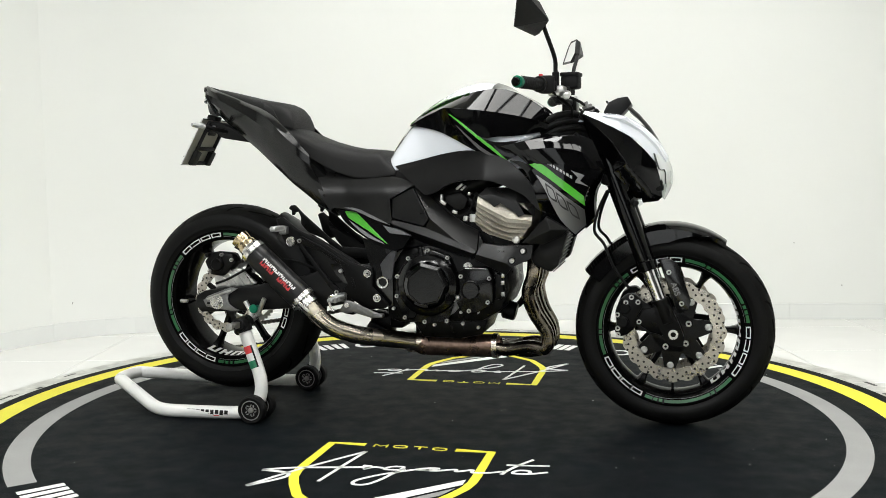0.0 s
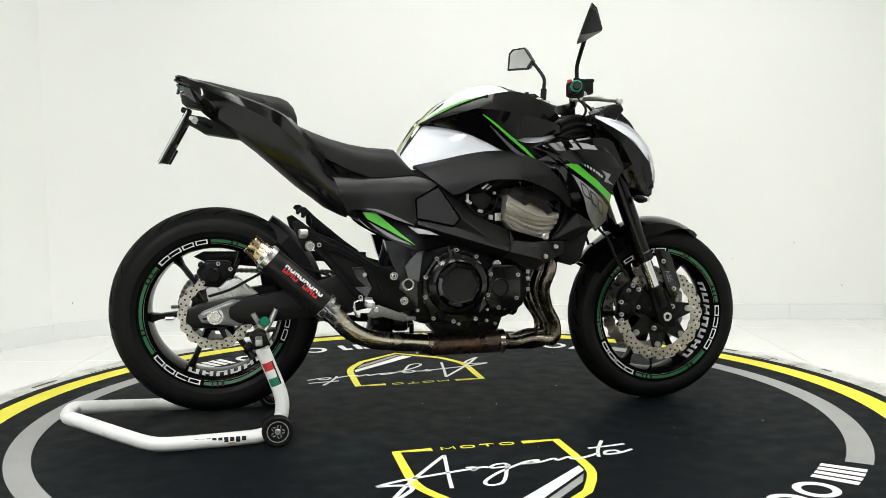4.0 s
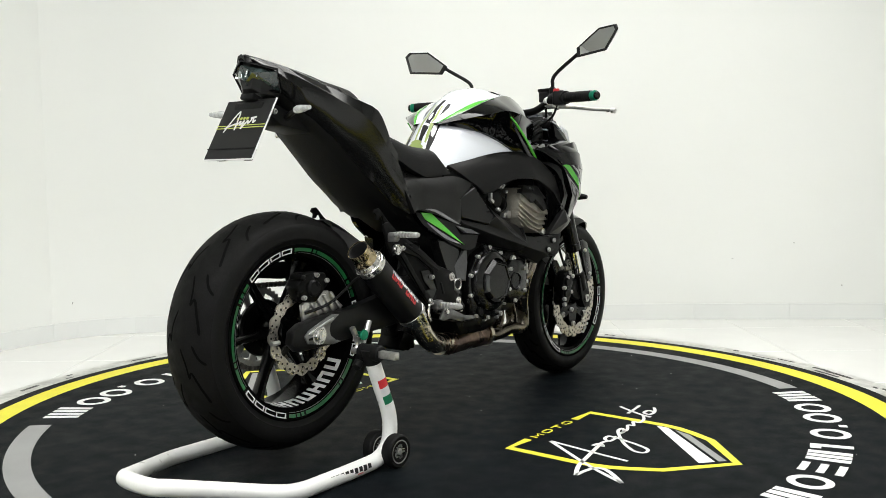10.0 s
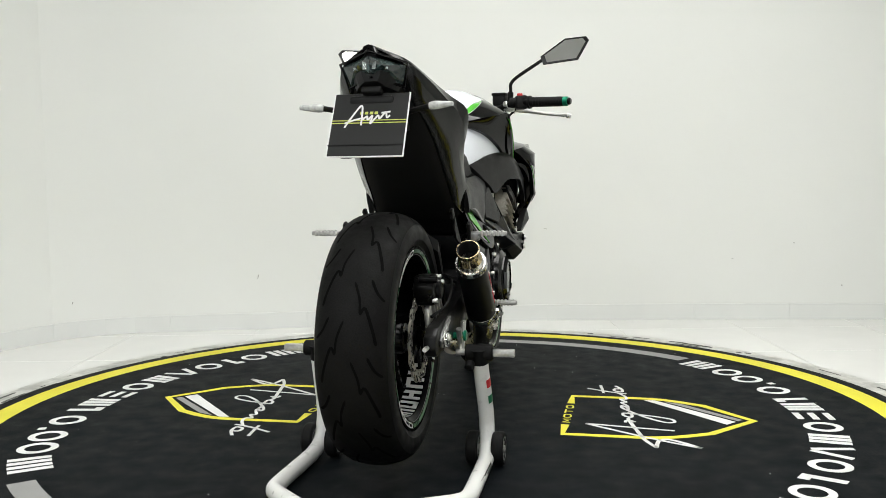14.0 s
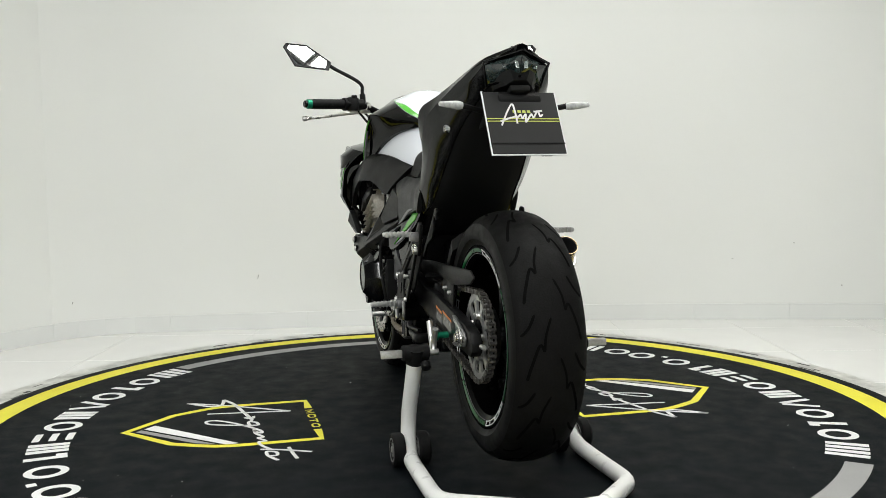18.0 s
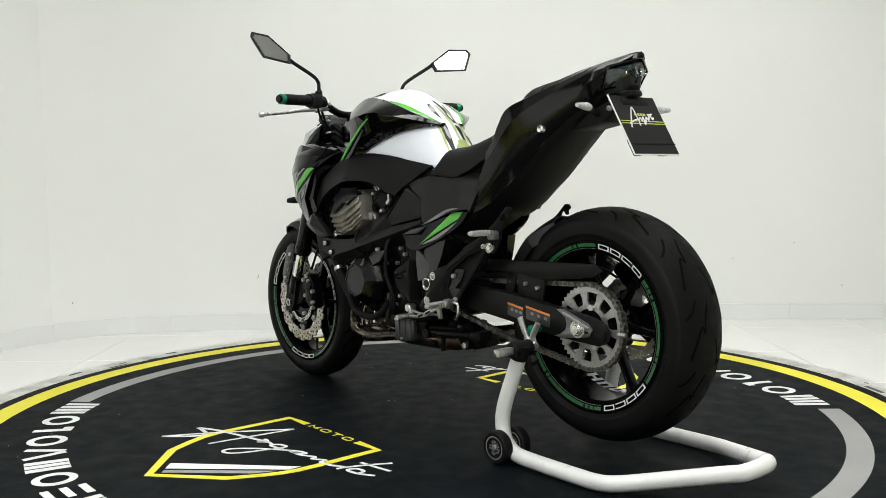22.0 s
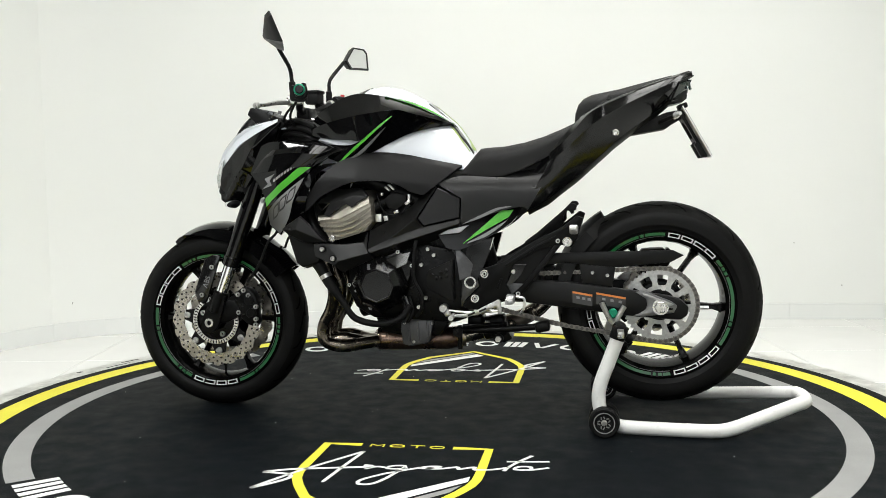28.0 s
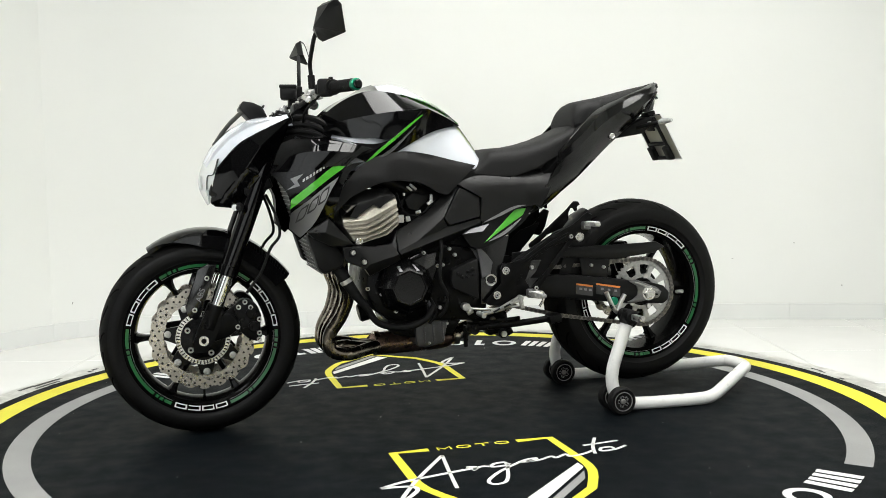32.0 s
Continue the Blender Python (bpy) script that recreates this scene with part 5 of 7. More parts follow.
for k, y0 in enumerate((-0.135, -0.047, 0.047, 0.135)):
    yb = (-0.075, -0.03, 0.03, 0.075)[k]
    part("header_pipe", b_tube([(0.30, y0, 0.545), (0.335, y0, 0.525), (0.335, y0, 0.47), (0.318, y0 * 0.90, 0.41), (0.335, y0 * 0.72, 0.345), (0.368, y0 * 0.58, 0.285), (0.365, yb, 0.235), (0.31, yb * 0.8, 0.216 if k % 2 else 0.236), (0.245, yb * 0.5 - 0.01, 0.222), (0.205, yb * 0.35 - 0.02, 0.226)], 0.0205, 16), HEADER, exh, "tarnished steel header pipe")
for x in (0.20, -0.045, -0.075):
    part("exhaust_clamp", b_cyl(0.040 if x > 0 else 0.033, (x - 0.008, -0.03 if x > 0 else -0.05, 0.229 if x > 0 else 0.237), (x + 0.008, -0.03 if x > 0 else -0.048, 0.229 if x > 0 else 0.236), 24), PIPE, exh)
MB, ME = Vector((-0.370, -0.196, 0.376)), Vector((-0.552, -0.196, 0.542))
md = (ME - MB).normalized()
part("link_pipe", b_tube([(-0.05, -0.05, 0.236), (-0.10, -0.07, 0.245), (-0.17, -0.115, 0.260), (-0.24, -0.155, 0.277), (-0.31, -0.185, 0.312), tuple(MB)], 0.0285, 20), PIPE, exh, "burnished steel link pipe")
muf = part("silencer", joined(b_cyl(0.0415, MB + md * 0.02, ME, 40, r2=0.0405)), CARBON, bike, "matt black carbon silencer sleeve")
part("silencer_collar", joined(b_cyl(0.033, MB - md * 0.012, MB + md * 0.015, 32), b_cyl(0.0425, MB + md * 0.012, MB + md * 0.030, 40, bevel=0.002)), STEEL, muf)
part("silencer_band", joined(b_cyl(0.0425, ME - md * 0.014, ME + md * 0.006, 40, bevel=0.002), b_cyl(0.039, ME, ME + md * 0.016, 40, r2=0.032)), STEEL, muf)
tipbm = b_lathe([(0.032, 0.0), (0.032, 0.020), (0.0285, 0.025), (0.0285, 0.034), (0.030, 0.038), (0.030, 0.054), (0.0287, 0.054), (0.028, 0.01), (0.028, 0.0)], 36, "Z", closed=True)
tm = Matrix.Translation(ME + md * 0.006) @ md.to_track_quat("Z", "Y").to_matrix().to_4x4()
part("silencer_tip", moved(tipbm, tm), BRASS, muf, "golden steel exhaust tip")
part("outlet_liner", moved(b_lathe([(0.0260, 0.002), (0.0279, 0.002), (0.0285, 0.051), (0.0268, 0.051)], 36, "Z", closed=True), tm), SOOT_HOLES, muf, "sooty inner pipe")
part("outlet_core", b_cyl(0.0262, ME + md * 0.010, ME + md * 0.016, 30), SOOT_HOLES, muf)
part("pipe_spring", b_tube([tuple(MB + md * 0.03 + Vector((0, -0.045, 0))), tuple(MB - md * 0.03 + Vector((-0.005, -0.034, 0)))], 0.005, 8), STEEL, muf)
# lettering bars on the sleeve: white over red
mx = md.to_track_quat("X", "Y").to_matrix().to_4x4()
for row, (material, ang0, wd, n0, s0, step) in enumerate(((DECALWHITE, 0.48, 0.010, 8, 0.056, 0.0175), (RED, 0.16, 0.012, 7, 0.066, 0.0185))):
    for k in range(n0):
        if row and k == 3:
            continue
        for ds, ln, da in ((0.0, step * 0.30, 0.0), (step * 0.30, step * 0.30, 0.09 * (1 if k % 2 else -1)), (step * 0.60, step * 0.26, 0.0)):
            c = MB + md * (s0 + k * step + ds)
            n = (Vector((0, -1, 0)) * math.cos(ang0 + da) + Vector((0.67, 0, 0.74)) * math.sin(ang0 + da)).normalized()
            m = Matrix((md, md.cross(n), n)).transposed().to_4x4()
            m.translation = c + n * 0.0412
            part("letter_bar", moved(b_box(ln * 0.80, wd * (0.55 if da else 1.0), 0.0014), m), material, muf, angle=0)

# ---------------------------------------------------------------- tank and bodywork
TANK = [(-0.152, 0.808, 0.070), (-0.129, 0.852, 0.090), (-0.107, 0.890, 0.100), (-0.074, 0.935, 0.110), (-0.01, 0.989, 0.128), (0.054, 1.027, 0.146), (0.109, 1.053, 0.161), (0.163, 1.061, 0.174), (0.208, 1.055, 0.180), (0.25, 1.040, 0.180), (0.32, 0.990, 0.160), (0.40, 0.900, 0.115)]
ZB = 0.79


def tank_pw(x):
    """How square the tank's cross-section is: peaked at the seat, full over the engine."""
    return 1.5 + 0.8 * min(max((x + 0.10) / 0.22, 0.0), 1.0)


rings = []
for i in range(29):
    x = -0.152 + 0.552 * i / 28
    zt, w = lerp_table(TANK, x)
    ring = []
    p = tank_pw(x)
    for j in range(33):
        a = math.pi * j / 32
        c, s = math.cos(a), math.sin(a)
        ring.append(Vector((x, w * math.copysign(abs(c) ** (2 / p), c), ZB + (zt - ZB) * abs(s) ** (2 / p))))
    rings.append(ring)
tank = part("fuel_tank", b_loft(rings), PEARL, bike, "pearl white fuel tank", angle=60)
# tank top: black centre fillet at the front, filler cap, knee-pad decal bars
part("tank_front_cover", b_loft([[Vector((x, y, z)) for y, z in ((-w, z0 - 0.035), (-w * 0.6, z0 - 0.004), (0, z0 + 0.006), (w * 0.6, z0 - 0.004), (w, z0 - 0.035), (w, z0 - 0.10), (-w, z0 - 0.10))] for x, z0, w in ((0.285, 1.014, 0.105), (0.33, 0.988, 0.108), (0.375, 0.950, 0.104), (0.415, 0.900, 0.09))]), GLOSS, bike, "gloss black front tank cover", angle=60)
part("filler_cap", b_lathe([(0.042, 1.010), (0.042, 1.040), (0.036, 1.045), (0, 1.046)], 32, "Z", (0.21, 0, 0)), ALUDARK, tank)


def tank_top(x, y):
    zt, w = lerp_table(TANK, x)
    u, p = min(abs(y) / w, 0.99), tank_pw(x)
    return ZB + (zt - ZB) * (1 - u ** p) ** (1 / p)


def b_claw(x0, x1, y0, y1, skew, lift):
    """A slanted torn stripe of the tank pad, laid over the tank's top."""
    bm = bmesh.new()
    rows = []
    for i in range(9):
        t = i / 8
        x = x0 + (x1 - x0) * t
        w = (y1 - y0) / 2 * (0.55 + 0.45 * math.sin(math.pi * min(t * 1.3, 1.0))) * (1.0 + 0.16 * math.sin(t * 23 + x0 * 190))
        c = (y0 + y1) / 2 + skew * (t - 0.5)
        rows.append([bm.verts.new((x, c + w * k, tank_top(x, c + w * k) + lift)) for k in (-1, -0.33, 0.33, 1)])
    for p, q in zip(rows, rows[1:]):
        for j in range(3):
            bm.faces.new((p[j], p[j + 1], q[j + 1], q[j]))
    return bm


for k, (x0, x1, y0, y1, skew, material) in enumerate(((-0.128, 0.018, -0.050, -0.030, 0.016, PLATEBLK), (-0.120, 0.030, -0.018, 0.002, 0.010, PLATEBLK), (-0.128, 0.018, 0.026, 0.046, -0.014, PLATEBLK), (-0.110, 0.000, -0.030, -0.019, 0.014, PADOLIVE), (-0.116, 0.006, 0.004, 0.014, 0.006, PADOLIVE), (-0.118, -0.020, 0.047, 0.055, -0.012, PADOLIVE), (-0.090, -0.052, -0.048, -0.034, 0.004, DECALWHITE), (-0.060, -0.034, -0.012, -0.002, 0.002, DECALWHITE), (-0.100, -0.070, 0.030, 0.042, 0.003, DECALGREY), (-0.020, 0.008, 0.024, 0.040, -0.006, DECALGREY), (-0.130, -0.112, -0.034, 0.034, 0.0, PADOLIVE))):
    part("pad_stripe", b_claw(x0, x1, y0, y1, skew, 0.0012 + 0.0002 * k), material, tank, "torn stripe of the printed tank pad" if k == 0 else "")
for sd in (1, -1):
    TOP_EDGE = [(-0.066, 0.047, 0.934), (-0.007, 0.096, 0.965), (0.060, 0.118, 0.995), (0.141, 0.118, 1.020), (0.208, 0.110, 1.031), (0.251, 0.106, 1.029), (0.303, 0.106, 1.009), (0.355, 0.104, 0.976), (0.385, 0.100, 0.946), (0.398, 0.095, 0.918)]
    CREST = [(-0.067, 0.051, 0.931), (-0.010, 0.118, 0.948), (0.045, 0.175, 0.962), (0.092, 0.211, 0.971)]
    BROW = [(0.092, 0.211, 0.971), (0.15, 0.206, 0.966), (0.22, 0.190, 0.958), (0.30, 0.162, 0.944), (0.347, 0.142, 0.932), (0.388, 0.116, 0.918)]
    RIDGE = [(0.092, 0.211, 0.971), (0.13, 0.215, 0.930), (0.184, 0.214, 0.886), (0.226, 0.209, 0.853), (0.270, 0.203, 0.813)]
    SILL = [(-0.067, 0.051, 0.929), (-0.012, 0.102, 0.921), (0.055, 0.145, 0.903), (0.117, 0.170, 0.873), (0.167, 0.182, 0.846), (0.215, 0.196, 0.828), (0.266, 0.201, 0.811)]
    side = part("tank_side_panel", b_strips([TOP_EDGE, CREST + BROW[1:]], sd, 26, 0.016), GLOSS, bike, "gloss black creased tank side panel", angle=30)
    part("tank_shoulder", b_strips([[(x, y * 0.35, tank_top(x, y * 0.35) - 0.001) for x, y, z in TOP_EDGE[:5]], [(x, y * 0.72, max(tank_top(x, y * 0.72), z + 0.3 * (tank_top(x, y * 0.35) - z)) + 0.002) for x, y, z in TOP_EDGE[:5]], TOP_EDGE[:5]], sd, 22, 0.0), PEARL, side, "pearl white shoulder of the tank", angle=60)
    part("tank_crown", b_strips([[(x, 0.0, tank_top(x, 0.0) + 0.004) for x, y, z in TOP_EDGE[4:9]], [(x, y * 0.6, max(tank_top(x, y * 0.6), z) + 0.004) for x, y, z in TOP_EDGE[4:9]], TOP_EDGE[4:9]], sd, 14, 0.0), GLOSS, side, "gloss black front of the tank top", angle=60)
    part("panel_flank", b_strips([CREST + RIDGE[1:], [(a[0] * 0.5 + b[0] * 0.5, a[1] * 0.5 + b[1] * 0.5 - 0.004, a[2] * 0.5 + b[2] * 0.5) for a, b in zip([CREST[0], CREST[1], CREST[2], RIDGE[0], RIDGE[2], RIDGE[3], RIDGE[4]], SILL)], SILL], sd, 26, 0.016), GLOSS, side, "gloss black undercut flank", angle=30)
    part("panel_pocket", b_strips([BROW, [(0.093, 0.211, 0.968), (0.15, 0.212, 0.935), (0.205, 0.196, 0.922), (0.28, 0.168, 0.915), (0.34, 0.144, 0.913), (0.384, 0.118, 0.910)], [(0.093, 0.211, 0.967), (0.135, 0.215, 0.925), (0.196, 0.210, 0.882), (0.235, 0.190, 0.884), (0.304, 0.158, 0.888), (0.376, 0.122, 0.902)]], sd, 22, 0.016), GLOSS, side, "gloss black front facet", angle=30)
    part("panel_foot", b_strips([[(0.196, 0.212, 0.880), (0.238, 0.200, 0.868), (0.30, 0.188, 0.872), (0.372, 0.150, 0.884)], [(0.232, 0.209, 0.850), (0.262, 0.207, 0.846), (0.315, 0.196, 0.852), (0.385, 0.160, 0.866)], [(0.270, 0.204, 0.813), (0.285, 0.206, 0.822), (0.325, 0.198, 0.835), (0.39, 0.165, 0.850)]], sd, 14, 0.016), GLOSS, side, "gloss black foot of the panel", angle=30)
    part("tank_stripe", b_strips([[(x, y * (0.995 if i in (0, 3) else 0.88), z + 0.0005 + (0.0 if i in (0, 3) else 0.007)) for i, (x, y, z) in enumerate(TOP_EDGE[:4])], [(x, y, z + 0.002) for x, y, z in TOP_EDGE[:4]]], sd, 16, 0.006), GREEN, side, "green tank stripe", angle=60)
    low = [(0.098, 0.212, 0.953)] + RIDGE[1:]
    part("green_stripe", b_strips([[(x + ox, y + 0.0022, z + oz) for (x, y, z), ox, oz in zip(low, (0.001, 0.0015, 0.002, 0.002, 0.001), (0.0005, 0.001, 0.001, 0.001, 0.001))], [(x + ox, y + 0.0022, z + oz) for (x, y, z), ox, oz in zip(low, (-0.001, -0.003, -0.0045, -0.0045, -0.002), (-0.001, -0.003, -0.004, -0.005, -0.003))]], sd, 16, 0.004), GREEN, side, "green stripe along the tank", angle=60)
    part("stripe_edge", b_strips([[(x + ox, y + 0.0016, z + oz) for (x, y, z), ox, oz in zip(RIDGE[1:], (-0.010, -0.014, -0.014, -0.003), (-0.010, -0.012, -0.012, -0.003))], [(x + ox, y + 0.0002, z + oz) for (x, y, z), ox, oz in zip(RIDGE[1:], (-0.011, -0.021, -0.024, -0.004), (-0.011, -0.015, -0.016, -0.004))]], sd, 12, 0.004), TRIMGREY, side, angle=60)

    def cover_w(x, z):
        e = min(max((x + 0.10) / 0.27, 0.0), 1.15)
        top = 0.806 + 0.040 * min(e, 1.0)
        return 0.108 + 0.076 * e + 0.036 * min(max((top - z) / 0.085, 0.0), 1.0) ** 0.65

    part("frame_cover_upper", b_shell([(-0.100, 0.803), (-0.021, 0.819), (0.081, 0.840), (0.166, 0.845), (0.255, 0.823), (0.319, 0.775), (0.361, 0.715), (0.387, 0.660), (0.361, 0.674), (0.327, 0.708), (0.293, 0.727), (0.242, 0.749), (0.20, 0.757), (0.131, 0.757), (0.08, 0.741), (0.046, 0.721), (0.012, 0.712), (-0.022, 0.740)], cover_w, 0.010, 0.014, sd), SATIN, bike, "satin black side cover under the tank", angle=60)

    def shroud_w(x, z):
        w = 0.208 + 0.052 * min(max((x - 0.26) / 0.09, 0), 1)
        w -= 0.55 * max(0, 0.70 - z)
        w -= 0.28 * max(0, z - 0.80)
        w -= 0.42 * max(0, x - 0.44)
        return w

    inner = part("inner_fairing", b_shell([(0.275, 0.815), (0.335, 0.800), (0.39, 0.72), (0.425, 0.64), (0.44, 0.60), (0.405, 0.585), (0.375, 0.62), (0.372, 0.665), (0.352, 0.735), (0.325, 0.785)], lambda x, z: shroud_w(x, z) - 0.010, 0.012, 0.02, sd), GLOSS, bike, "gloss black inner fairing", angle=60)
    shroud = part("radiator_shroud", b_shell([(0.282, 0.848), (0.39, 0.872), (0.476, 0.882), (0.519, 0.868), (0.553, 0.785), (0.512, 0.735), (0.498, 0.690), (0.502, 0.622), (0.467, 0.590), (0.425, 0.640), (0.388, 0.722), (0.338, 0.800)], shroud_w, 0.014, 0.018, sd), GLOSS, bike, "gloss black radiator shroud with green and grey graphics", angle=60)
    part("shroud_ledge", b_strips([[(0.262, 0.165, 0.862), (0.32, 0.160, 0.880), (0.40, 0.158, 0.893), (0.455, 0.162, 0.896), (0.485, 0.176, 0.884)], [(0.250, 0.204, 0.855), (0.312, 0.230, 0.866), (0.383, 0.230, 0.877), (0.458, 0.216, 0.881), (0.500, 0.205, 0.858)], [(0.285, 0.222, 0.842), (0.335, 0.262, 0.842), (0.400, 0.266, 0.846), (0.470, 0.248, 0.840), (0.516, 0.222, 0.822)], [(0.338, 0.252, 0.803), (0.372, 0.2625, 0.802), (0.420, 0.2625, 0.800), (0.480, 0.245, 0.790), (0.546, 0.217, 0.786)]], sd, 16, 0.012), GLOSS, shroud, "gloss black creased top of the shroud", angle=26)
    part("shroud_chamfer", b_strips([[(0.248, 0.196, 0.856), (0.296, 0.208, 0.834), (0.334, 0.222, 0.803), (0.366, 0.226, 0.745), (0.402, 0.205, 0.670)], [(0.262, 0.208, 0.853), (0.306, 0.234, 0.838), (0.342, 0.256, 0.803), (0.378, 0.2585, 0.745), (0.418, 0.238, 0.662)]], sd, 16, 0.010), GLOSS, shroud, "bevelled rear edge", angle=60)
    part("green_slash", b_shell([(0.342, 0.801), (0.372, 0.803), (0.40, 0.786), (0.497, 0.708), (0.499, 0.680), (0.41, 0.752)], lambda x, z: shroud_w(x, z) + 0.0015, 0.002, 0.02, sd, 0.0), GREEN, shroud, "green slash graphic", angle=60)
    part("grey_fade", b_shell([(0.362, 0.772), (0.41, 0.738), (0.497, 0.668), (0.500, 0.624), (0.468, 0.596), (0.428, 0.642), (0.392, 0.720)], lambda x, z: shroud_w(x, z) + 0.0012, 0.002, 0.02, sd, 0.0), DECALFADE, shroud, "silver-grey fading graphic", angle=60)
    for k in range(3):
        o = 0.030 * k
        quad = [(0.388 + o, 0.748 - o * 0.85), (0.412 + o, 0.728 - o * 0.85), (0.424 + o, 0.690 - o * 0.85), (0.400 + o, 0.708 - o * 0.85)]
        mx_, mz_ = sum(p[0] for p in quad) / 4, sum(p[1] for p in quad) / 4
        part("model_bar", b_shell(quad, lambda x, z: shroud_w(x, z) + 0.0022, 0.002, 0.012, sd, 0.0), DECALDARK, shroud, angle=60)
        part("model_bar_core", b_shell([(mx_ + (x - mx_) * 0.68, mz_ + (z - mz_) * 0.68) for x, z in quad], lambda x, z: shroud_w(x, z) + 0.0030, 0.002, 0.012, sd, 0.0), DECALFADE, shroud, angle=60)
    for k in range(8):
        o = 0.0095 * k
        part("maker_bar", b_shell([(0.392 + o, 0.811 - o * 0.62), (0.398 + o, 0.807 - o * 0.62), (0.398 + o, 0.799 - o * 0.62), (0.392 + o, 0.803 - o * 0.62)], lambda x, z: shroud_w(x, z) + 0.0016 + (0.012 if z > 0.8 and x > 0.38 else 0) * 0, 0.002, 0.012, sd, 0.0), SILVERINK, shroud, angle=60)
    part("mark_bar", b_shell([(0.462, 0.782), (0.498, 0.768), (0.486, 0.752), (0.508, 0.736), (0.472, 0.748), (0.480, 0.762)], lambda x, z: shroud_w(x, z) + 0.0018, 0.002, 0.012, sd, 0.0), DECALGREY, shroud, angle=60)

    lowf = part("frame_cover", b_facets({"b": (-0.026, 0.735, 0.160), "c": (0.032, 0.641, 0.198), "d": (0.013, 0.615, 0.180), "e": (-0.098, 0.638, 0.158), "f": (-0.014, 0.742, 0.138), "g": (0.074, 0.662, 0.152), "h": (0.132, 0.625, 0.166), "i": (0.180, 0.604, 0.184), "j": (0.180, 0.547, 0.222), "k": (0.115, 0.577, 0.212), "l": (-0.099, 0.625, 0.170), "m": (0.173, 0.538, 0.223), "n": (0.160, 0.522, 0.185), "o": (0.076, 0.541, 0.158), "p": (-0.010, 0.566, 0.140), "q": (-0.095, 0.606, 0.140)}, ("bfghijkc", "ckd", "edkjml", "lmnopq"), sd, 0.016, 0.0012), COVERGREY, bike, "faceted satin black frame cover", angle=12)
    part("cover_panel", b_facets({"a": (-0.0985, 0.701, 0.156), "b": (-0.030, 0.734, 0.164), "c": (0.027, 0.641, 0.194), "d": (0.009, 0.619, 0.190), "e": (-0.0975, 0.643, 0.164)}, ("abcde",), sd, 0.03, 0.0018), COVERGREY, lowf, "flat upper panel", angle=12)
    part("cover_nose", b_facets({"a": (0.183, 0.600, 0.200), "b": (0.197, 0.570, 0.204), "c": (0.255, 0.564, 0.212), "d": (0.306, 0.566, 0.224), "e": (0.348, 0.566, 0.226), "f": (0.344, 0.527, 0.232), "g": (0.284, 0.500, 0.230), "h": (0.264, 0.475, 0.205), "i": (0.166, 0.519, 0.190), "j": (0.176, 0.537, 0.219), "k": (0.183, 0.547, 0.218), "m": (0.270, 0.512, 0.231)}, ("abk", "bcdmjk", "defgm", "gmh", "mjih"), sd, 0.018, 0.0014), COVERGREY, lowf, "faceted nose of the frame cover", angle=12)
    bolts(lowf, [(0.320, 0.2335, 0.550), (0.287, 0.2335, 0.521)], sd, 0.0085)
    for x, z in ((0.320, 0.550), (0.287, 0.521)):
        part("bolt_cup", b_lathe([(0.0085, sd * 0.226), (0.0115, sd * 0.226), (0.0115, sd * 0.2345), (0.0085, sd * 0.2345)], 16, "Y", (x, 0, z), closed=True), ENGBLK, lowf)

    def sc_w(x, z):
        return 0.162 - 0.10 * max(0, z - 0.70) - 7.0 * max(0, z - 0.715) ** 2 - 0.10 * max(0, -0.12 - x) - 1.6 * max(0, 0.67 - z) ** 2 + 0.14 * max(0, -0.26 - x)

    part("side_cover", b_shell([(-0.386, 0.826), (-0.316, 0.795), (-0.232, 0.765), (-0.100, 0.770), (-0.026, 0.746), (-0.104, 0.702), (-0.100, 0.628), (-0.13, 0.630), (-0.20, 0.655), (-0.284, 0.674), (-0.305, 0.664), (-0.337, 0.718), (-0.366, 0.773)], sc_w, 0.010, 0.014, sd), COVERGREY, bike, "satin dark grey side cover", angle=60)
    def trim_w(x, z):
        return 0.176 + 0.12 * (x + 0.106) - 0.22 * (z - 0.561)

    gp = part("tail_cover_lower", b_shell([(-0.285, 0.672), (-0.200, 0.660), (-0.128, 0.628), (-0.033, 0.590), (-0.058, 0.552), (-0.100, 0.545), (-0.178, 0.578), (-0.258, 0.628)], trim_w, 0.012, 0.018, sd), GLOSS, bike, "gloss black trim with a green wedge", angle=60)
    part("green_wedge", b_facets({k: (x, z, trim_w(x, z) + 0.0025) for k, x, z in (("a", -0.262, 0.665), ("b", -0.222, 0.662), ("c", -0.168, 0.6145), ("d", -0.106, 0.561), ("e", -0.176, 0.6025), ("f", -0.248, 0.643))}, ("abcdef",), sd, 0.003, 0.0004), GREEN, gp, "green wedge graphic", angle=20)
    part("grey_edge", b_shell([(-0.266, 0.676), (-0.215, 0.672), (-0.159, 0.648), (-0.105, 0.622), (-0.133, 0.630), (-0.171, 0.644), (-0.220, 0.666)], lambda x, z: max(trim_w(x, z), sc_w(x, z)) + 0.0025, 0.002, 0.02, sd, 0.0), DECALGREY, gp, angle=60)
    part("grey_edge", b_shell([(-0.244, 0.635), (-0.172, 0.592), (-0.108, 0.5595), (-0.176, 0.583), (-0.222, 0.614)], lambda x, z: trim_w(x, z) + 0.002, 0.002, 0.02, sd, 0.0), DECALGREY, gp, angle=60)
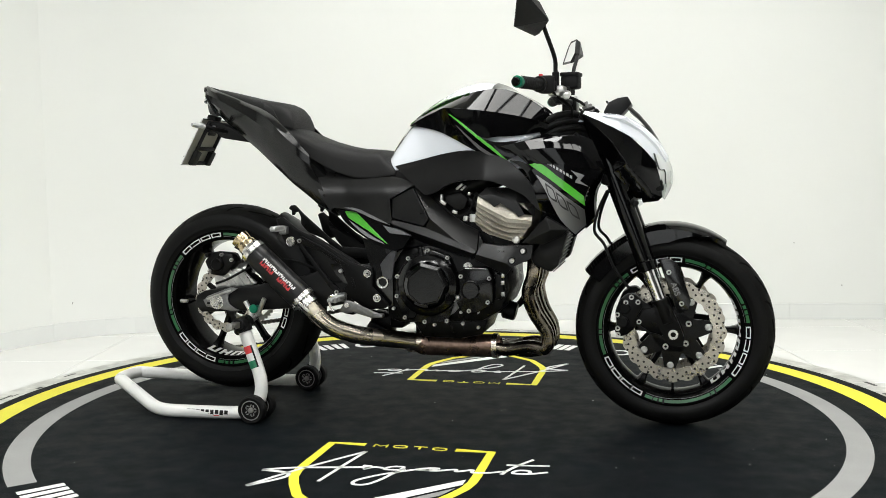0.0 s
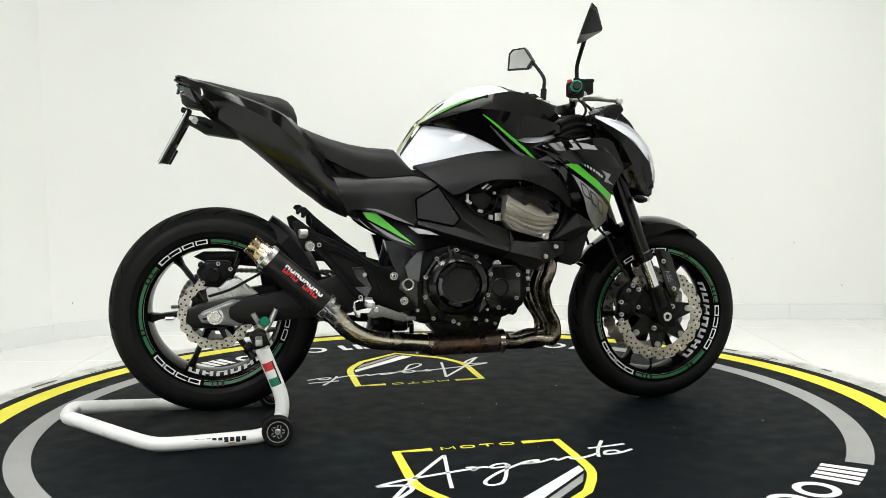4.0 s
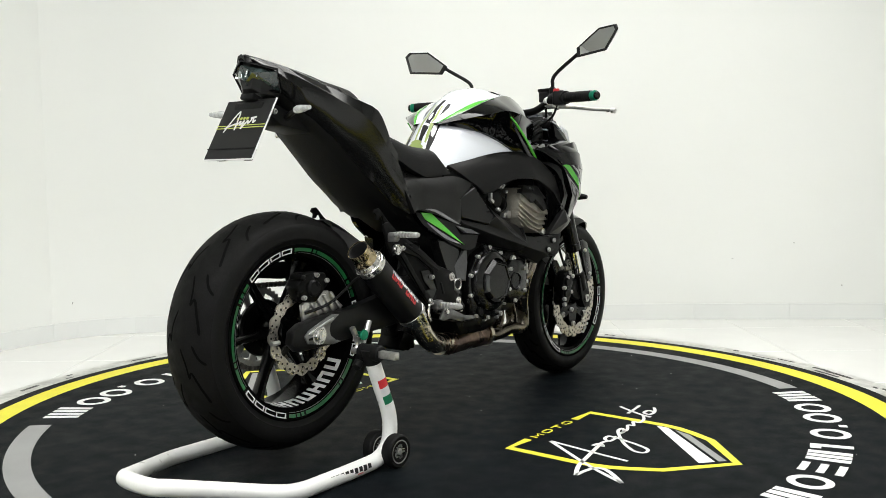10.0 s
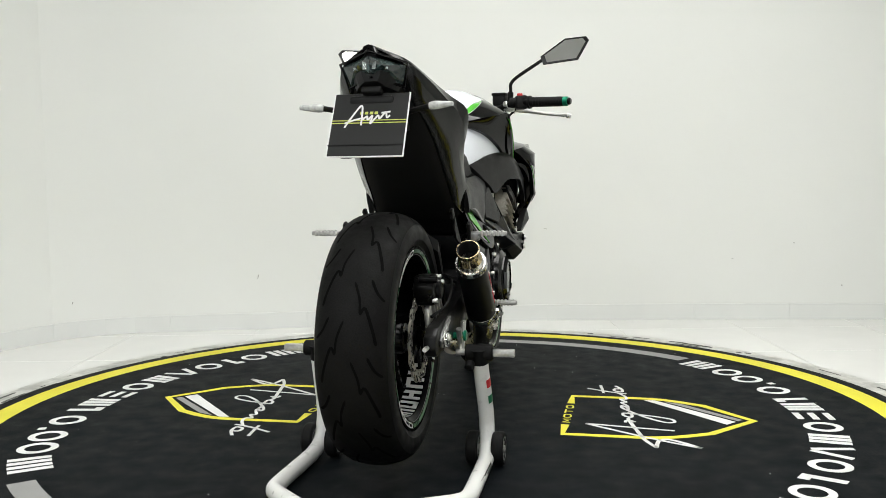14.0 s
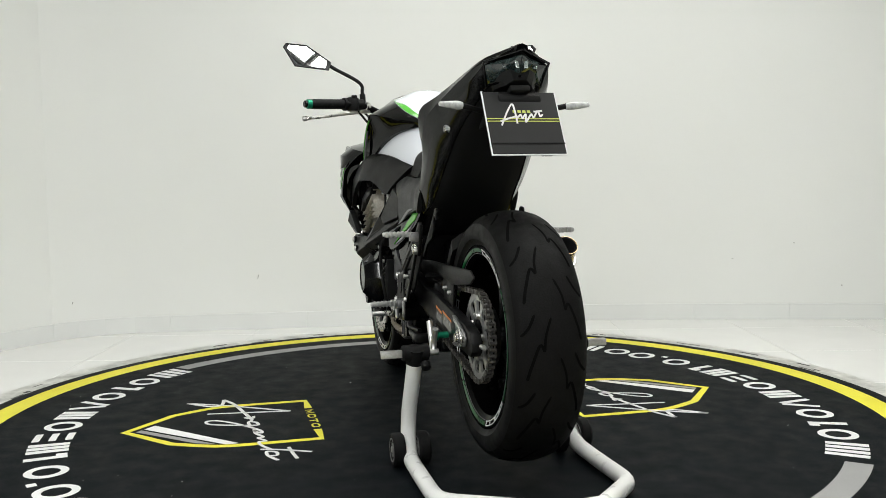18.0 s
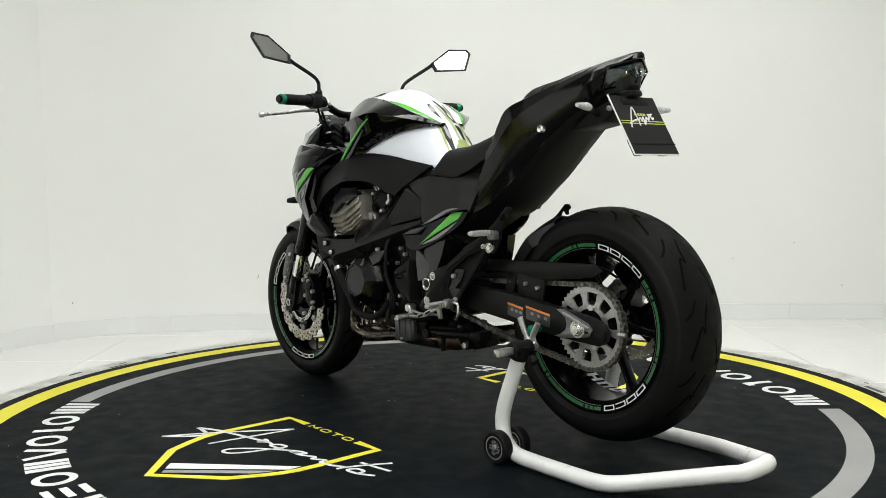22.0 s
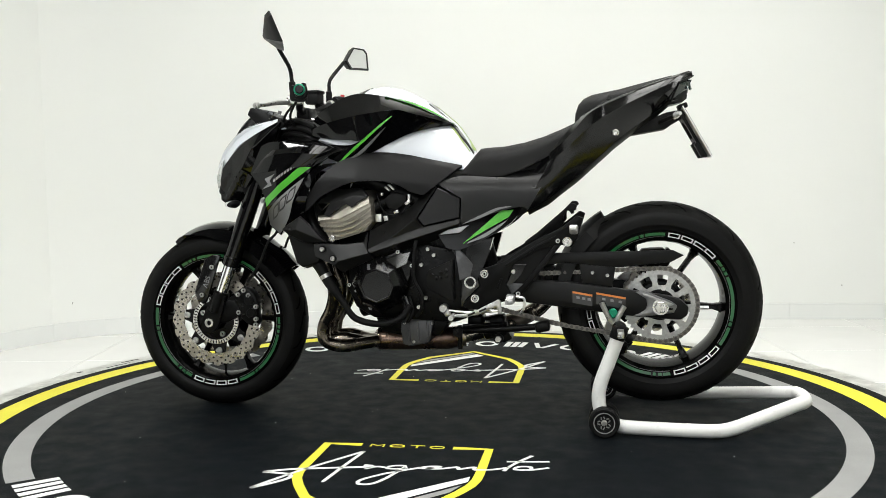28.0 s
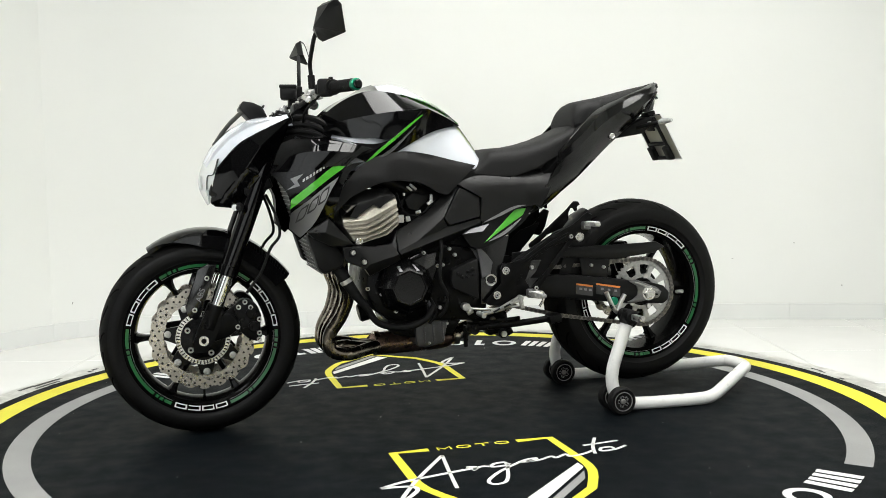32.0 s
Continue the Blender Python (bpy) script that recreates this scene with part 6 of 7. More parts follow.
    # tip coloured grey for the reflection along this edge
    part("cover_tip", b_facets({"a": (-0.128, 0.620, 0.164), "b": (-0.065, 0.606, 0.174), "c": (-0.033, 0.590, 0.186), "d": (-0.100, 0.597, 0.183)}, ("abd", "bcd"), sd, 0.012, 0.0008), TRIMGREY, gp, "pointed cover edge, its reflection coloured grey", angle=15)
    fp = part("pivot_plate", b_facets({"a": (-0.052, 0.590, 0.150), "b": (-0.099, 0.556, 0.160), "c": (-0.099, 0.366, 0.160), "d": (-0.140, 0.364, 0.158), "e": (-0.168, 0.410, 0.158), "f": (-0.160, 0.464, 0.162), "g": (-0.182, 0.519, 0.156), "h": (-0.199, 0.580, 0.150), "i": (-0.122, 0.566, 0.164), "j": (-0.112, 0.462, 0.166), "k": (-0.150, 0.450, 0.166), "m": (-0.136, 0.530, 0.162)}, ("abi", "bcji", "cdek", "jck", "ekf", "fkjm", "jim", "fmg", "mihg"), sd, 0.035, 0.0012), PLATEGLOSS, bike, "black frame plate at the swing-arm pivot", angle=12)
    # grey sliver paints the gloss plate's bright reflection
    part("frame_glint", b_facets({"a": (-0.082, 0.556, 0.168), "b": (-0.112, 0.530, 0.170), "c": (-0.139, 0.498, 0.163), "d": (-0.130, 0.462, 0.166), "e": (-0.098, 0.450, 0.176), "f": (-0.090, 0.505, 0.176)}, ("abf", "bcf", "cdef"), sd, 0.01, 0.001), TRIMGREY, fp, "reflection coloured grey on the frame facet above the pivot", angle=20)
    part("plate_lip", b_facets({"a": (-0.098, 0.500, 0.152), "b": (-0.098, 0.530, 0.158), "c": (-0.070, 0.545, 0.150), "d": (-0.078, 0.520, 0.146)}, ("abcd",), sd, 0.01, 0.001), TRIMGREY, fp, "grey trim strip", angle=12)
    part("pivot_nut", joined(b_lathe([(0.0115, sd * 0.155), (0.0195, sd * 0.155), (0.0195, sd * 0.169), (0.0185, sd * 0.171), (0.0165, sd * 0.171), (0.016, sd * 0.1692), (0.0135, sd * 0.1692), (0.0115, sd * 0.165)], 28, "Y", (-0.13, 0, 0.443), closed=True)), STEEL, fp)
    # dark plug, coloured as the shade inside an empty socket
    part("pivot_socket", b_cyl(0.0125, (-0.13, sd * 0.15, 0.443), (-0.13, sd * 0.1685, 0.443), 6), SOOT_HOLES, fp)
    hang = part("footrest_hanger", joined(
        b_prism([(-0.474, 0.640), (-0.455, 0.648), (-0.408, 0.611), (-0.327, 0.572), (-0.234, 0.508), (-0.166, 0.486), (-0.160, 0.470), (-0.160, 0.430), (-0.107, 0.376), (-0.118, 0.364), (-0.177, 0.357), (-0.236, 0.394), (-0.258, 0.412), (-0.242, 0.440), (-0.262, 0.496), (-0.330, 0.540), (-0.400, 0.562), (-0.440, 0.552), (-0.458, 0.585)], sd * 0.170, sd * 0.180, 0.003),
        b_prism([(-0.410, 0.562), (-0.394, 0.566), (-0.300, 0.447), (-0.262, 0.412), (-0.275, 0.400), (-0.290, 0.410), (-0.314, 0.440)], sd * 0.171, sd * 0.179, 0.0025)), FRAMEBLK, bike, "black cast footrest hanger plate")
    part("hanger_rib", joined(b_prism([(-0.392, 0.588), (-0.325, 0.556), (-0.245, 0.504), (-0.236, 0.498), (-0.240, 0.492), (-0.330, 0.548), (-0.394, 0.580)], sd * 0.179, sd * 0.183, 0.0015), b_prism([(-0.232, 0.458), (-0.224, 0.458), (-0.212, 0.425), (-0.220, 0.423)], sd * 0.179, sd * 0.183, 0.0015)), FRAMEBLK, hang)
    part("hanger_web", b_facets({"a": (-0.302, 0.499, 0.166), "b": (-0.262, 0.500, 0.170), "c": (-0.258, 0.472, 0.174), "d": (-0.242, 0.438, 0.176), "e": (-0.250, 0.408, 0.176), "f": (-0.284, 0.407, 0.172), "g": (-0.316, 0.441, 0.166), "h": (-0.262, 0.442, 0.168), "i": (-0.286, 0.466, 0.166)}, ("abci", "cdhi", "defh", "fgh"), sd, 0.006, 0.0008), PLATEGLOSS, hang, "glossy cast web with sharp facets", angle=12)
    part("heel_guard", b_prism([(-0.43, 0.60), (-0.36, 0.59), (-0.22, 0.51), (-0.17, 0.47), (-0.20, 0.40), (-0.27, 0.42), (-0.32, 0.46), (-0.40, 0.55)], sd * 0.154, sd * 0.160, 0.002), MATTE, hang)
    part("hook_bracket", b_prism([(-0.455, 0.672), (-0.448, 0.682), (-0.432, 0.683), (-0.405, 0.655), (-0.316, 0.578), (-0.275, 0.548), (-0.277, 0.535), (-0.297, 0.538), (-0.339, 0.576), (-0.392, 0.596), (-0.414, 0.622), (-0.414, 0.645), (-0.422, 0.661), (-0.43, 0.66), (-0.436, 0.65), (-0.446, 0.652), (-0.444, 0.664)], sd * 0.120, sd * 0.128, 0.0025), FRAMEBLK, hang, "black strap hook bracket")
    bolts(hang, [(-0.1755, 0.1805, 0.4715), (-0.1455, 0.1805, 0.395), (-0.264, 0.176, 0.478), (-0.278, 0.1795, 0.411), (-0.398, 0.1805, 0.572)], sd, 0.0078)
    for x, z in ((-0.1755, 0.4715), (-0.1455, 0.395)):
        part("washer", b_lathe([(0.0085, sd * 0.1795), (0.0125, sd * 0.1795), (0.0125, sd * 0.1825), (0.0085, sd * 0.1825)], 18, "Y", (x, 0, z), closed=True), STEEL, hang)
    part("peg_bolt", joined(b_lathe([(0, sd * 0.178), (0.0155, sd * 0.178), (0.0155, sd * 0.186), (0.014, sd * 0.189), (0.012, sd * 0.1885), (0.011, sd * 0.186), (0.0, sd * 0.186)], 24, "Y", (-0.426, 0, 0.570)), b_cyl(0.008, (-0.426, sd * 0.185, 0.570), (-0.426, sd * 0.190, 0.570), 6)), STEEL, hang)
    part("passenger_footrest", joined(b_box(0.020, 0.085, 0.012, pose(-0.446, sd * 0.235, 0.614), 0.004), *[b_box(0.022, 0.005, 0.0155, pose(-0.446, sd * (0.210 + 0.011 * k), 0.614), 0.001, 1) for k in range(6)]), AXLEALU, hang, "ribbed alloy passenger footrest")
    part("peg_mount", b_box(0.026, 0.030, 0.026, pose(-0.446, sd * 0.188, 0.606), 0.006), ALUDARK, hang)
    part("rider_footrest", joined(b_box(0.020, 0.085, 0.013, pose(-0.258, sd * 0.238, 0.398, 0, 0, sd * 8), 0.004), *[b_box(0.022, 0.004, 0.017, pose(-0.258, sd * (0.212 + 0.011 * k), 0.398, 0, 0, sd * 8), 0.001, 1) for k in range(6)]), AXLEALU, hang, "ribbed alloy rider footrest")
    part("peg_mount", b_box(0.026, 0.026, 0.028, pose(-0.256, sd * 0.190, 0.397), 0.005), ALUDARK, hang)
    part("return_spring", b_tube([(-0.272, sd * 0.186, 0.402), (-0.296, sd * 0.190, 0.398), (-0.297, sd * 0.190, 0.372), (-0.285, sd * 0.188, 0.352)], 0.0042, 8), STEEL, hang)
# brake pedal (right) and gear lever (left)
bp = part("brake_pedal", joined(b_prism([(-0.262, 0.357), (-0.240, 0.388), (-0.226, 0.388), (-0.150, 0.356), (-0.122, 0.347), (-0.120, 0.338), (-0.155, 0.335), (-0.215, 0.352), (-0.245, 0.349)], -0.204, -0.196, 0.002), b_box(0.030, 0.030, 0.010, pose(-0.132, -0.206, 0.345), 0.003)), ALUDARK, bike, "bare alloy brake pedal")
part("pedal_pivot", b_cyl(0.008, (-0.235, -0.16, 0.375), (-0.235, -0.212, 0.375), 14, bevel=0.001), STEEL, bp)
gl = part("gear_lever", joined(b_prism([(-0.224, 0.392), (-0.208, 0.390), (-0.150, 0.360), (-0.110, 0.349), (-0.075, 0.347), (-0.073, 0.339), (-0.112, 0.338), (-0.160, 0.348), (-0.206, 0.371), (-0.214, 0.371), (-0.218, 0.350), (-0.232, 0.350)], 0.190, 0.200, 0.002), b_cyl(0.008, (-0.080, 0.19, 0.343), (-0.080, 0.245, 0.343), 12), b_cyl(0.009, (-0.218, 0.185, 0.385), (-0.218, 0.204, 0.385), 14, bevel=0.001)), ALU, bike, "bare alloy gear lever")
for x, z in ((-0.172, 0.363), (-0.137, 0.350)):
    # dark plate on the lever, coloured as a shaded opening
    part("lever_slot", b_box(0.024, 0.0012, 0.006, pose(x, 0.2005, z, 0, 24, 0)), SOOT_HOLES, gl)
part("shift_rod", b_tube([(-0.224, 0.19, 0.360), (-0.12, 0.18, 0.352), (-0.046, 0.165, 0.358)], 0.004, 8), BOLT, gl)
part("shift_joint", joined(b_cyl(0.013, (-0.046, 0.15, 0.362), (-0.046, 0.178, 0.362), 14, bevel=0.002), b_box(0.02, 0.012, 0.03, pose(-0.055, 0.17, 0.352, 0, 30, 0), 0.003)), ALU, gl)
stand_leg = part("side_stand", joined(b_tube([(-0.08, 0.12, 0.285), (-0.20, 0.14, 0.293), (-0.345, 0.145, 0.306)], 0.0105, 12), b_box(0.045, 0.05, 0.03, pose(-0.35, 0.15, 0.307, 0, 10, 0), 0.008), b_cyl(0.016, (-0.085, 0.09, 0.282), (-0.085, 0.14, 0.282), 16)), ENGBLK, bike, "folded black side stand")
part("stand_spring", b_tube([(-0.10, 0.13, 0.30), (-0.24, 0.13, 0.31)], 0.007, 10), ENGBLK, stand_leg)
link = part("shock_linkage", joined(b_box(0.08, 0.07, 0.07, pose(-0.19, 0.03, 0.285, 0, 12, 0), 0.012), b_box(0.05, 0.09, 0.05, pose(-0.13, 0.02, 0.30), 0.01), b_prism([(-0.16, 0.27), (-0.22, 0.235), (-0.25, 0.25), (-0.22, 0.30)], -0.03, 0.06, 0.006), b_cyl(0.016, (-0.205, -0.03, 0.252), (-0.205, 0.075, 0.252), 14), b_cyl(0.03, (-0.20, 0.0, 0.36), (-0.15, 0.0, 0.56), 18)), ENGBLK, bike, "dark suspension linkage under the frame")
for x, y, z in ((-0.205, 0.07, 0.252), (-0.17, 0.06, 0.30)):
    part("link_bolt", b_cyl(0.010, (x, y, z), (x, y + 0.015, z), 6), BOLT, link)
part("drain_plug", b_cyl(0.008, (-0.08, 0.06, 0.285), (-0.08, 0.06, 0.215), 10), ENGBLK, link)
# frame tubes and dark filling behind the covers
frame_ob = part("frame", joined(*[b_tube([(0.42, sd * 0.06, 0.84), (0.30, sd * 0.12, 0.80), (0.05, sd * 0.115, 0.70), (-0.10, sd * 0.105, 0.58), (-0.12, sd * 0.11, 0.46)], 0.026, 12) for sd in (1, -1)], *[b_tube([(0.39, sd * 0.12, 0.80), (0.385, sd * 0.15, 0.65), (0.33, sd * 0.165, 0.56)], 0.02, 12) for sd in (1, -1)], *[b_tube([(-0.10, sd * 0.10, 0.60), (-0.30, sd * 0.10, 0.70), (-0.55, sd * 0.08, 0.90)], 0.016, 10) for sd in (1, -1)]), FRAMEBLK, bike, "black tubular frame")
part("head_stock", joined(b_prism([(0.35, 0.84), (0.385, 0.955), (0.455, 0.965), (0.505, 0.915), (0.49, 0.83), (0.42, 0.80)], -0.075, 0.075, 0.012), *[b_tube([(0.34, sd * 0.10, 0.86 + 0.02 * k), (0.40, sd * 0.115, 0.90 + 0.022 * k), (0.47, sd * 0.09, 0.91 + 0.018 * k), (0.52, sd * 0.05, 0.88)], 0.009, 8) for sd in (1, -1) for k in range(3)]), MATTE, frame_ob, "dark steering head with cable looms")
part("air_box", joined(b_prism([(-0.12, 0.60), (-0.12, 0.78), (0.05, 0.82), (0.30, 0.83), (0.33, 0.78), (0.14, 0.74), (0.06, 0.68), (0.02, 0.58)], -0.115, 0.115, 0.01), b_prism([(-0.38, 0.70), (-0.38, 0.82), (-0.10, 0.78), (-0.08, 0.58), (-0.20, 0.60)], -0.105, 0.105, 0.01)), MATTE, frame_ob)

# ---------------------------------------------------------------- seats and tail


def seat_ring(x, zt, zb, w, crown=0.012):
    pts = []
    for j in range(17):
        a = math.pi * j / 16
        c, s = math.cos(a), math.sin(a)
        pts.append(Vector((x, w * math.copysign(abs(c) ** 0.55, c), zb + (zt - zb) * abs(s) ** 0.45)))
    return pts


part("rider_seat", b_loft([seat_ring(*r) for r in ((-0.510, 0.944, 0.925, 0.06), (-0.49, 0.944, 0.905, 0.085), (-0.45, 0.932, 0.875, 0.108), (-0.40, 0.909, 0.845, 0.122), (-0.35, 0.889, 0.818, 0.131), (-0.29, 0.872, 0.788, 0.132), (-0.23, 0.861, 0.769, 0.128), (-0.18, 0.858, 0.768, 0.124), (-0.153, 0.855, 0.770, 0.121), (-0.138, 0.838, 0.772, 0.121), (-0.118, 0.812, 0.774, 0.121), (-0.098, 0.787, 0.776, 0.120))]), SEATVINYL, bike, "black vinyl rider seat", angle=50)
pil = part("passenger_seat", b_loft([seat_ring(*r) for r in ((-0.755, 1.070, 1.058, 0.025), (-0.735, 1.068, 1.045, 0.048), (-0.70, 1.060, 1.022, 0.070), (-0.64, 1.045, 0.995, 0.090), (-0.58, 1.030, 0.975, 0.094), (-0.53, 1.021, 0.958, 0.100), (-0.495, 1.014, 0.945, 0.102), (-0.472, 1.003, 0.936, 0.099), (-0.456, 0.985, 0.930, 0.094), (-0.448, 0.960, 0.927, 0.095), (-0.446, 0.936, 0.926, 0.088))]), SEATVINYL, bike, "black vinyl passenger seat pad", angle=50)
part("seat_strap", b_loft([[p + Vector((dx * (p.z - 0.93) * -0.55, 0, 0.003)) for p in seat_ring(x, zt + 0.004, zb, w + 0.004)] for x, zt, zb, w, dx in ((-0.506, 1.0155, 0.948, 0.102, 1.0), (-0.480, 1.008, 0.938, 0.1005, 1.0))]), SEATVINYL, pil, "seat strap")
# core of the tail: x, then half-width and height of its top edge, shoulder, flank and belly
TAIL = [(-0.742, (0.034, 1.050), (0.048, 1.036), (0.048, 1.008), (0.042, 0.990)), (-0.68, (0.060, 1.030), (0.082, 1.015), (0.075, 0.965), (0.066, 0.944)), (-0.60, (0.080, 1.000), (0.105, 0.985), (0.100, 0.918), (0.085, 0.886)), (-0.52, (0.100, 0.965), (0.130, 0.945), (0.115, 0.862), (0.095, 0.816)), (-0.45, (0.110, 0.918), (0.142, 0.888), (0.115, 0.800), (0.100, 0.754)), (-0.40, (0.115, 0.858), (0.136, 0.840), (0.115, 0.770), (0.100, 0.716)), (-0.33, (0.100, 0.795), (0.120, 0.775), (0.110, 0.710), (0.100, 0.660))]
tail = part("tail_unit", b_loft([[Vector((x, -y, z)) for y, z in half] + [Vector((x, y, z)) for y, z in reversed(half)] for x, *half in TAIL]), MATTE, bike, "gloss black pointed tail unit", angle=55)
CREASE = [(-0.798, 0.006, 1.079), (-0.735, 0.071, 1.056), (-0.66, 0.103, 1.026), (-0.60, 0.122, 1.003), (-0.54, 0.146, 0.978), (-0.49, 0.178, 0.950), (-0.45, 0.174, 0.905), (-0.41, 0.156, 0.866), (-0.373, 0.146, 0.836)]
WAIST = [(-0.766, 0.062, 1.050), (-0.71, 0.097, 1.030), (-0.65, 0.121, 1.002), (-0.59, 0.140, 0.972), (-0.53, 0.162, 0.938), (-0.485, 0.168, 0.905), (-0.445, 0.163, 0.868), (-0.41, 0.154, 0.838), (-0.371, 0.147, 0.810)]
BELLY = [(-0.727, 0.064, 0.988), (-0.68, 0.082, 0.950), (-0.63, 0.094, 0.915), (-0.57, 0.105, 0.868), (-0.50, 0.112, 0.805), (-0.45, 0.115, 0.760), (-0.40, 0.116, 0.722), (-0.36, 0.120, 0.690), (-0.305, 0.130, 0.662)]
for sd in (1, -1):
    part("tail_edge", b_strips([[(-0.790, 0.004, 1.083), (-0.735, 0.052, 1.063), (-0.66, 0.082, 1.037), (-0.60, 0.098, 1.014), (-0.54, 0.114, 0.992), (-0.49, 0.140, 0.964), (-0.45, 0.152, 0.925), (-0.41, 0.148, 0.882), (-0.375, 0.140, 0.842)], CREASE, WAIST], sd, 24, 0.010), TAILBLACK, tail, "glossy upper edge of the tail", angle=32)
    part("tail_panel", b_strips([WAIST, [(-0.752, 0.084, 1.034), (-0.70, 0.103, 1.000), (-0.64, 0.120, 0.967), (-0.58, 0.134, 0.931), (-0.52, 0.147, 0.890), (-0.47, 0.149, 0.852), (-0.43, 0.148, 0.820), (-0.39, 0.147, 0.790), (-0.345, 0.146, 0.762)], [(-0.735, 0.074, 1.006), (-0.69, 0.092, 0.972), (-0.63, 0.109, 0.935), (-0.57, 0.124, 0.893), (-0.51, 0.134, 0.848), (-0.455, 0.140, 0.803), (-0.41, 0.142, 0.767), (-0.37, 0.143, 0.738), (-0.32, 0.147, 0.715)], BELLY], sd, 24, 0.012), TAILBLACK, tail, "gloss black side panel of the tail", angle=32)
rr = []
for x, y, z in BELLY:
    rr.append([Vector((x, k * (y - dy), z + dz)) for k, order in ((-1, 1), (1, -1)) for dy, dz in ((0.010, 0.014), (0.004, 0.000), (0.016, -0.008), (0.045, -0.016))[::order]])
part("undertail", b_loft(rr), MATTE, tail, "matte black undertail", angle=40)
part("seat_lock", b_lathe([(0, 0.120), (0.0105, 0.120), (0.0105, 0.131), (0.008, 0.133), (0.004, 0.129), (0, 0.129)], 18, "Y", (-0.568, 0, 0.893)), STEEL, tail)
light = part("tail_light", b_loft([[Vector((x, y, z)) for y, z in ((-t, zt), (-w, zm), (-wm, zm - 0.02), (-wb, zb), (wb, zb), (wm, zm - 0.02), (w, zm), (t, zt))] for x, zt, zm, zb, t, w, wm, wb in ((-0.715, 1.046, 1.012, 0.975, 0.050, 0.074, 0.066, 0.052), (-0.742, 1.055, 1.024, 0.980, 0.040, 0.066, 0.060, 0.048), (-0.770, 1.062, 1.030, 0.986, 0.020, 0.045, 0.040, 0.034), (-0.784, 1.066, 1.032, 0.998, 0.010, 0.026, 0.022, 0.016))]), SATIN, bike, "dark tail light with a faceted clear chevron lens", angle=20)
part("light_hood", b_loft([[Vector((x, y, z)) for y, z in ((-w, z0 - 0.016), (-w * 0.75, z0 - 0.002), (0, z0 + 0.003), (w * 0.75, z0 - 0.002), (w, z0 - 0.016), (0, z0 - 0.006))] for x, z0, w in ((-0.70, 1.044, 0.078), (-0.75, 1.064, 0.056), (-0.80, 1.080, 0.016))]), GLOSS, light)
for sd in (1, -1):
    LV = {"a": (-0.800, 0.001, 1.056), "b": (-0.754, 0.080, 1.036), "c": (-0.736, 0.066, 0.992), "d": (-0.788, 0.001, 1.016), "e": (-0.791, 0.030, 1.036), "f": (-0.770, 0.048, 1.020), "g": (-0.790, 0.001, 1.036)}
    for word in ("abe", "bfe", "bcf", "cdf", "dfe", "dge", "gae"):
        lf = bmesh.new()
        front = [lf.verts.new((LV[k][0], sd * LV[k][1], LV[k][2])) for k in word]
        back = [lf.verts.new((LV[k][0] + 0.010, sd * LV[k][1] * 0.96, LV[k][2])) for k in word]
        lf.faces.new(front)
        lf.faces.new(back[::-1])
        for i in range(3):
            lf.faces.new((front[i], front[(i + 1) % 3], back[(i + 1) % 3], back[i]))
        part("lens_facet", lf, CRYSTAL if word in ("abe", "cdf", "dge") else SMOKE, light, angle=0)
    part("lamp_element", joined(b_box(0.004, 0.010, 0.026, pose(-0.793, sd * 0.012, 1.037, 0, 18, sd * 20), 0.001, 1), b_box(0.004, 0.016, 0.007, pose(-0.781, sd * 0.036, 1.028, 0, 0, sd * 38), 0.001, 1)), REFLECT, light, "bright lamp element behind the lens")
    part("lens_frame", b_tube([(-0.803, 0.0, 1.068), (-0.756, sd * 0.084, 1.042), (-0.733, sd * 0.070, 0.987), (-0.784, 0.0, 1.008)], 0.0035, 8, smooth=False), GLOSS, light, "black frame round the lens")
    ind = part("rear_indicator", joined(b_tube([(-0.742, sd * 0.133, 0.940), (-0.744, sd * 0.150, 0.941), (-0.751, sd * 0.192, 0.943)], 0.011, 12, radii=(0.0085, 0.0105, 0.0055))), BLINKER, bike, "clear-lens rear indicator")
    part("indicator_stalk", b_tube([(-0.70, sd * 0.05, 0.925), (-0.742, sd * 0.135, 0.940)], 0.007, 10), RUBBER, ind)
    find = part("front_indicator", b_tube([(0.632, sd * 0.125, 0.690), (0.636, sd * 0.15, 0.688), (0.640, sd * 0.182, 0.686)], 0.012, 12, radii=(0.009, 0.013, 0.007)), RUBBER, bike, "small black front indicator")
    part("indicator_lens", b_tube([(0.648, sd * 0.135, 0.690), (0.650, sd * 0.172, 0.687)], 0.009, 10), LENS, find)
# number plate card on its carrier
PM = Matrix.Translation((-0.810, 0, 0.895)) @ Matrix.Rotation(math.atan2(0.084, 0.148), 4, "Y")
plate = part("plate_card", moved(b_box(0.004, 0.182, 0.172, Matrix(), 0.001, 1), PM), PLATEBLK, bike, "black dealer card in the plate holder with a yellow line")
part("plate_edge", moved(joined(b_box(0.003, 0.186, 0.004, pose(0.001, 0, -0.087)), b_box(0.003, 0.004, 0.176, pose(0.001, -0.092, 0)), b_box(0.003, 0.004, 0.176, pose(0.001, 0.092, 0))), PM), DECALWHITE, plate)
part("card_back", moved(b_box(0.0012, 0.176, 0.166, pose(0.0028, 0, 0)), PM), CARDBACK, plate, "pale back of the card")
part("plate_line", moved(joined(b_box(0.001, 0.182, 0.0022, pose(-0.0024, 0, 0.010)), b_box(0.001, 0.182, 0.0022, pose(-0.0024, 0, 0.003))), PM), YELLOWINK, plate)
part("plate_strap", moved(b_box(0.002, 0.184, 0.003, pose(-0.0026, 0, -0.058)), PM), RUBBER, plate)
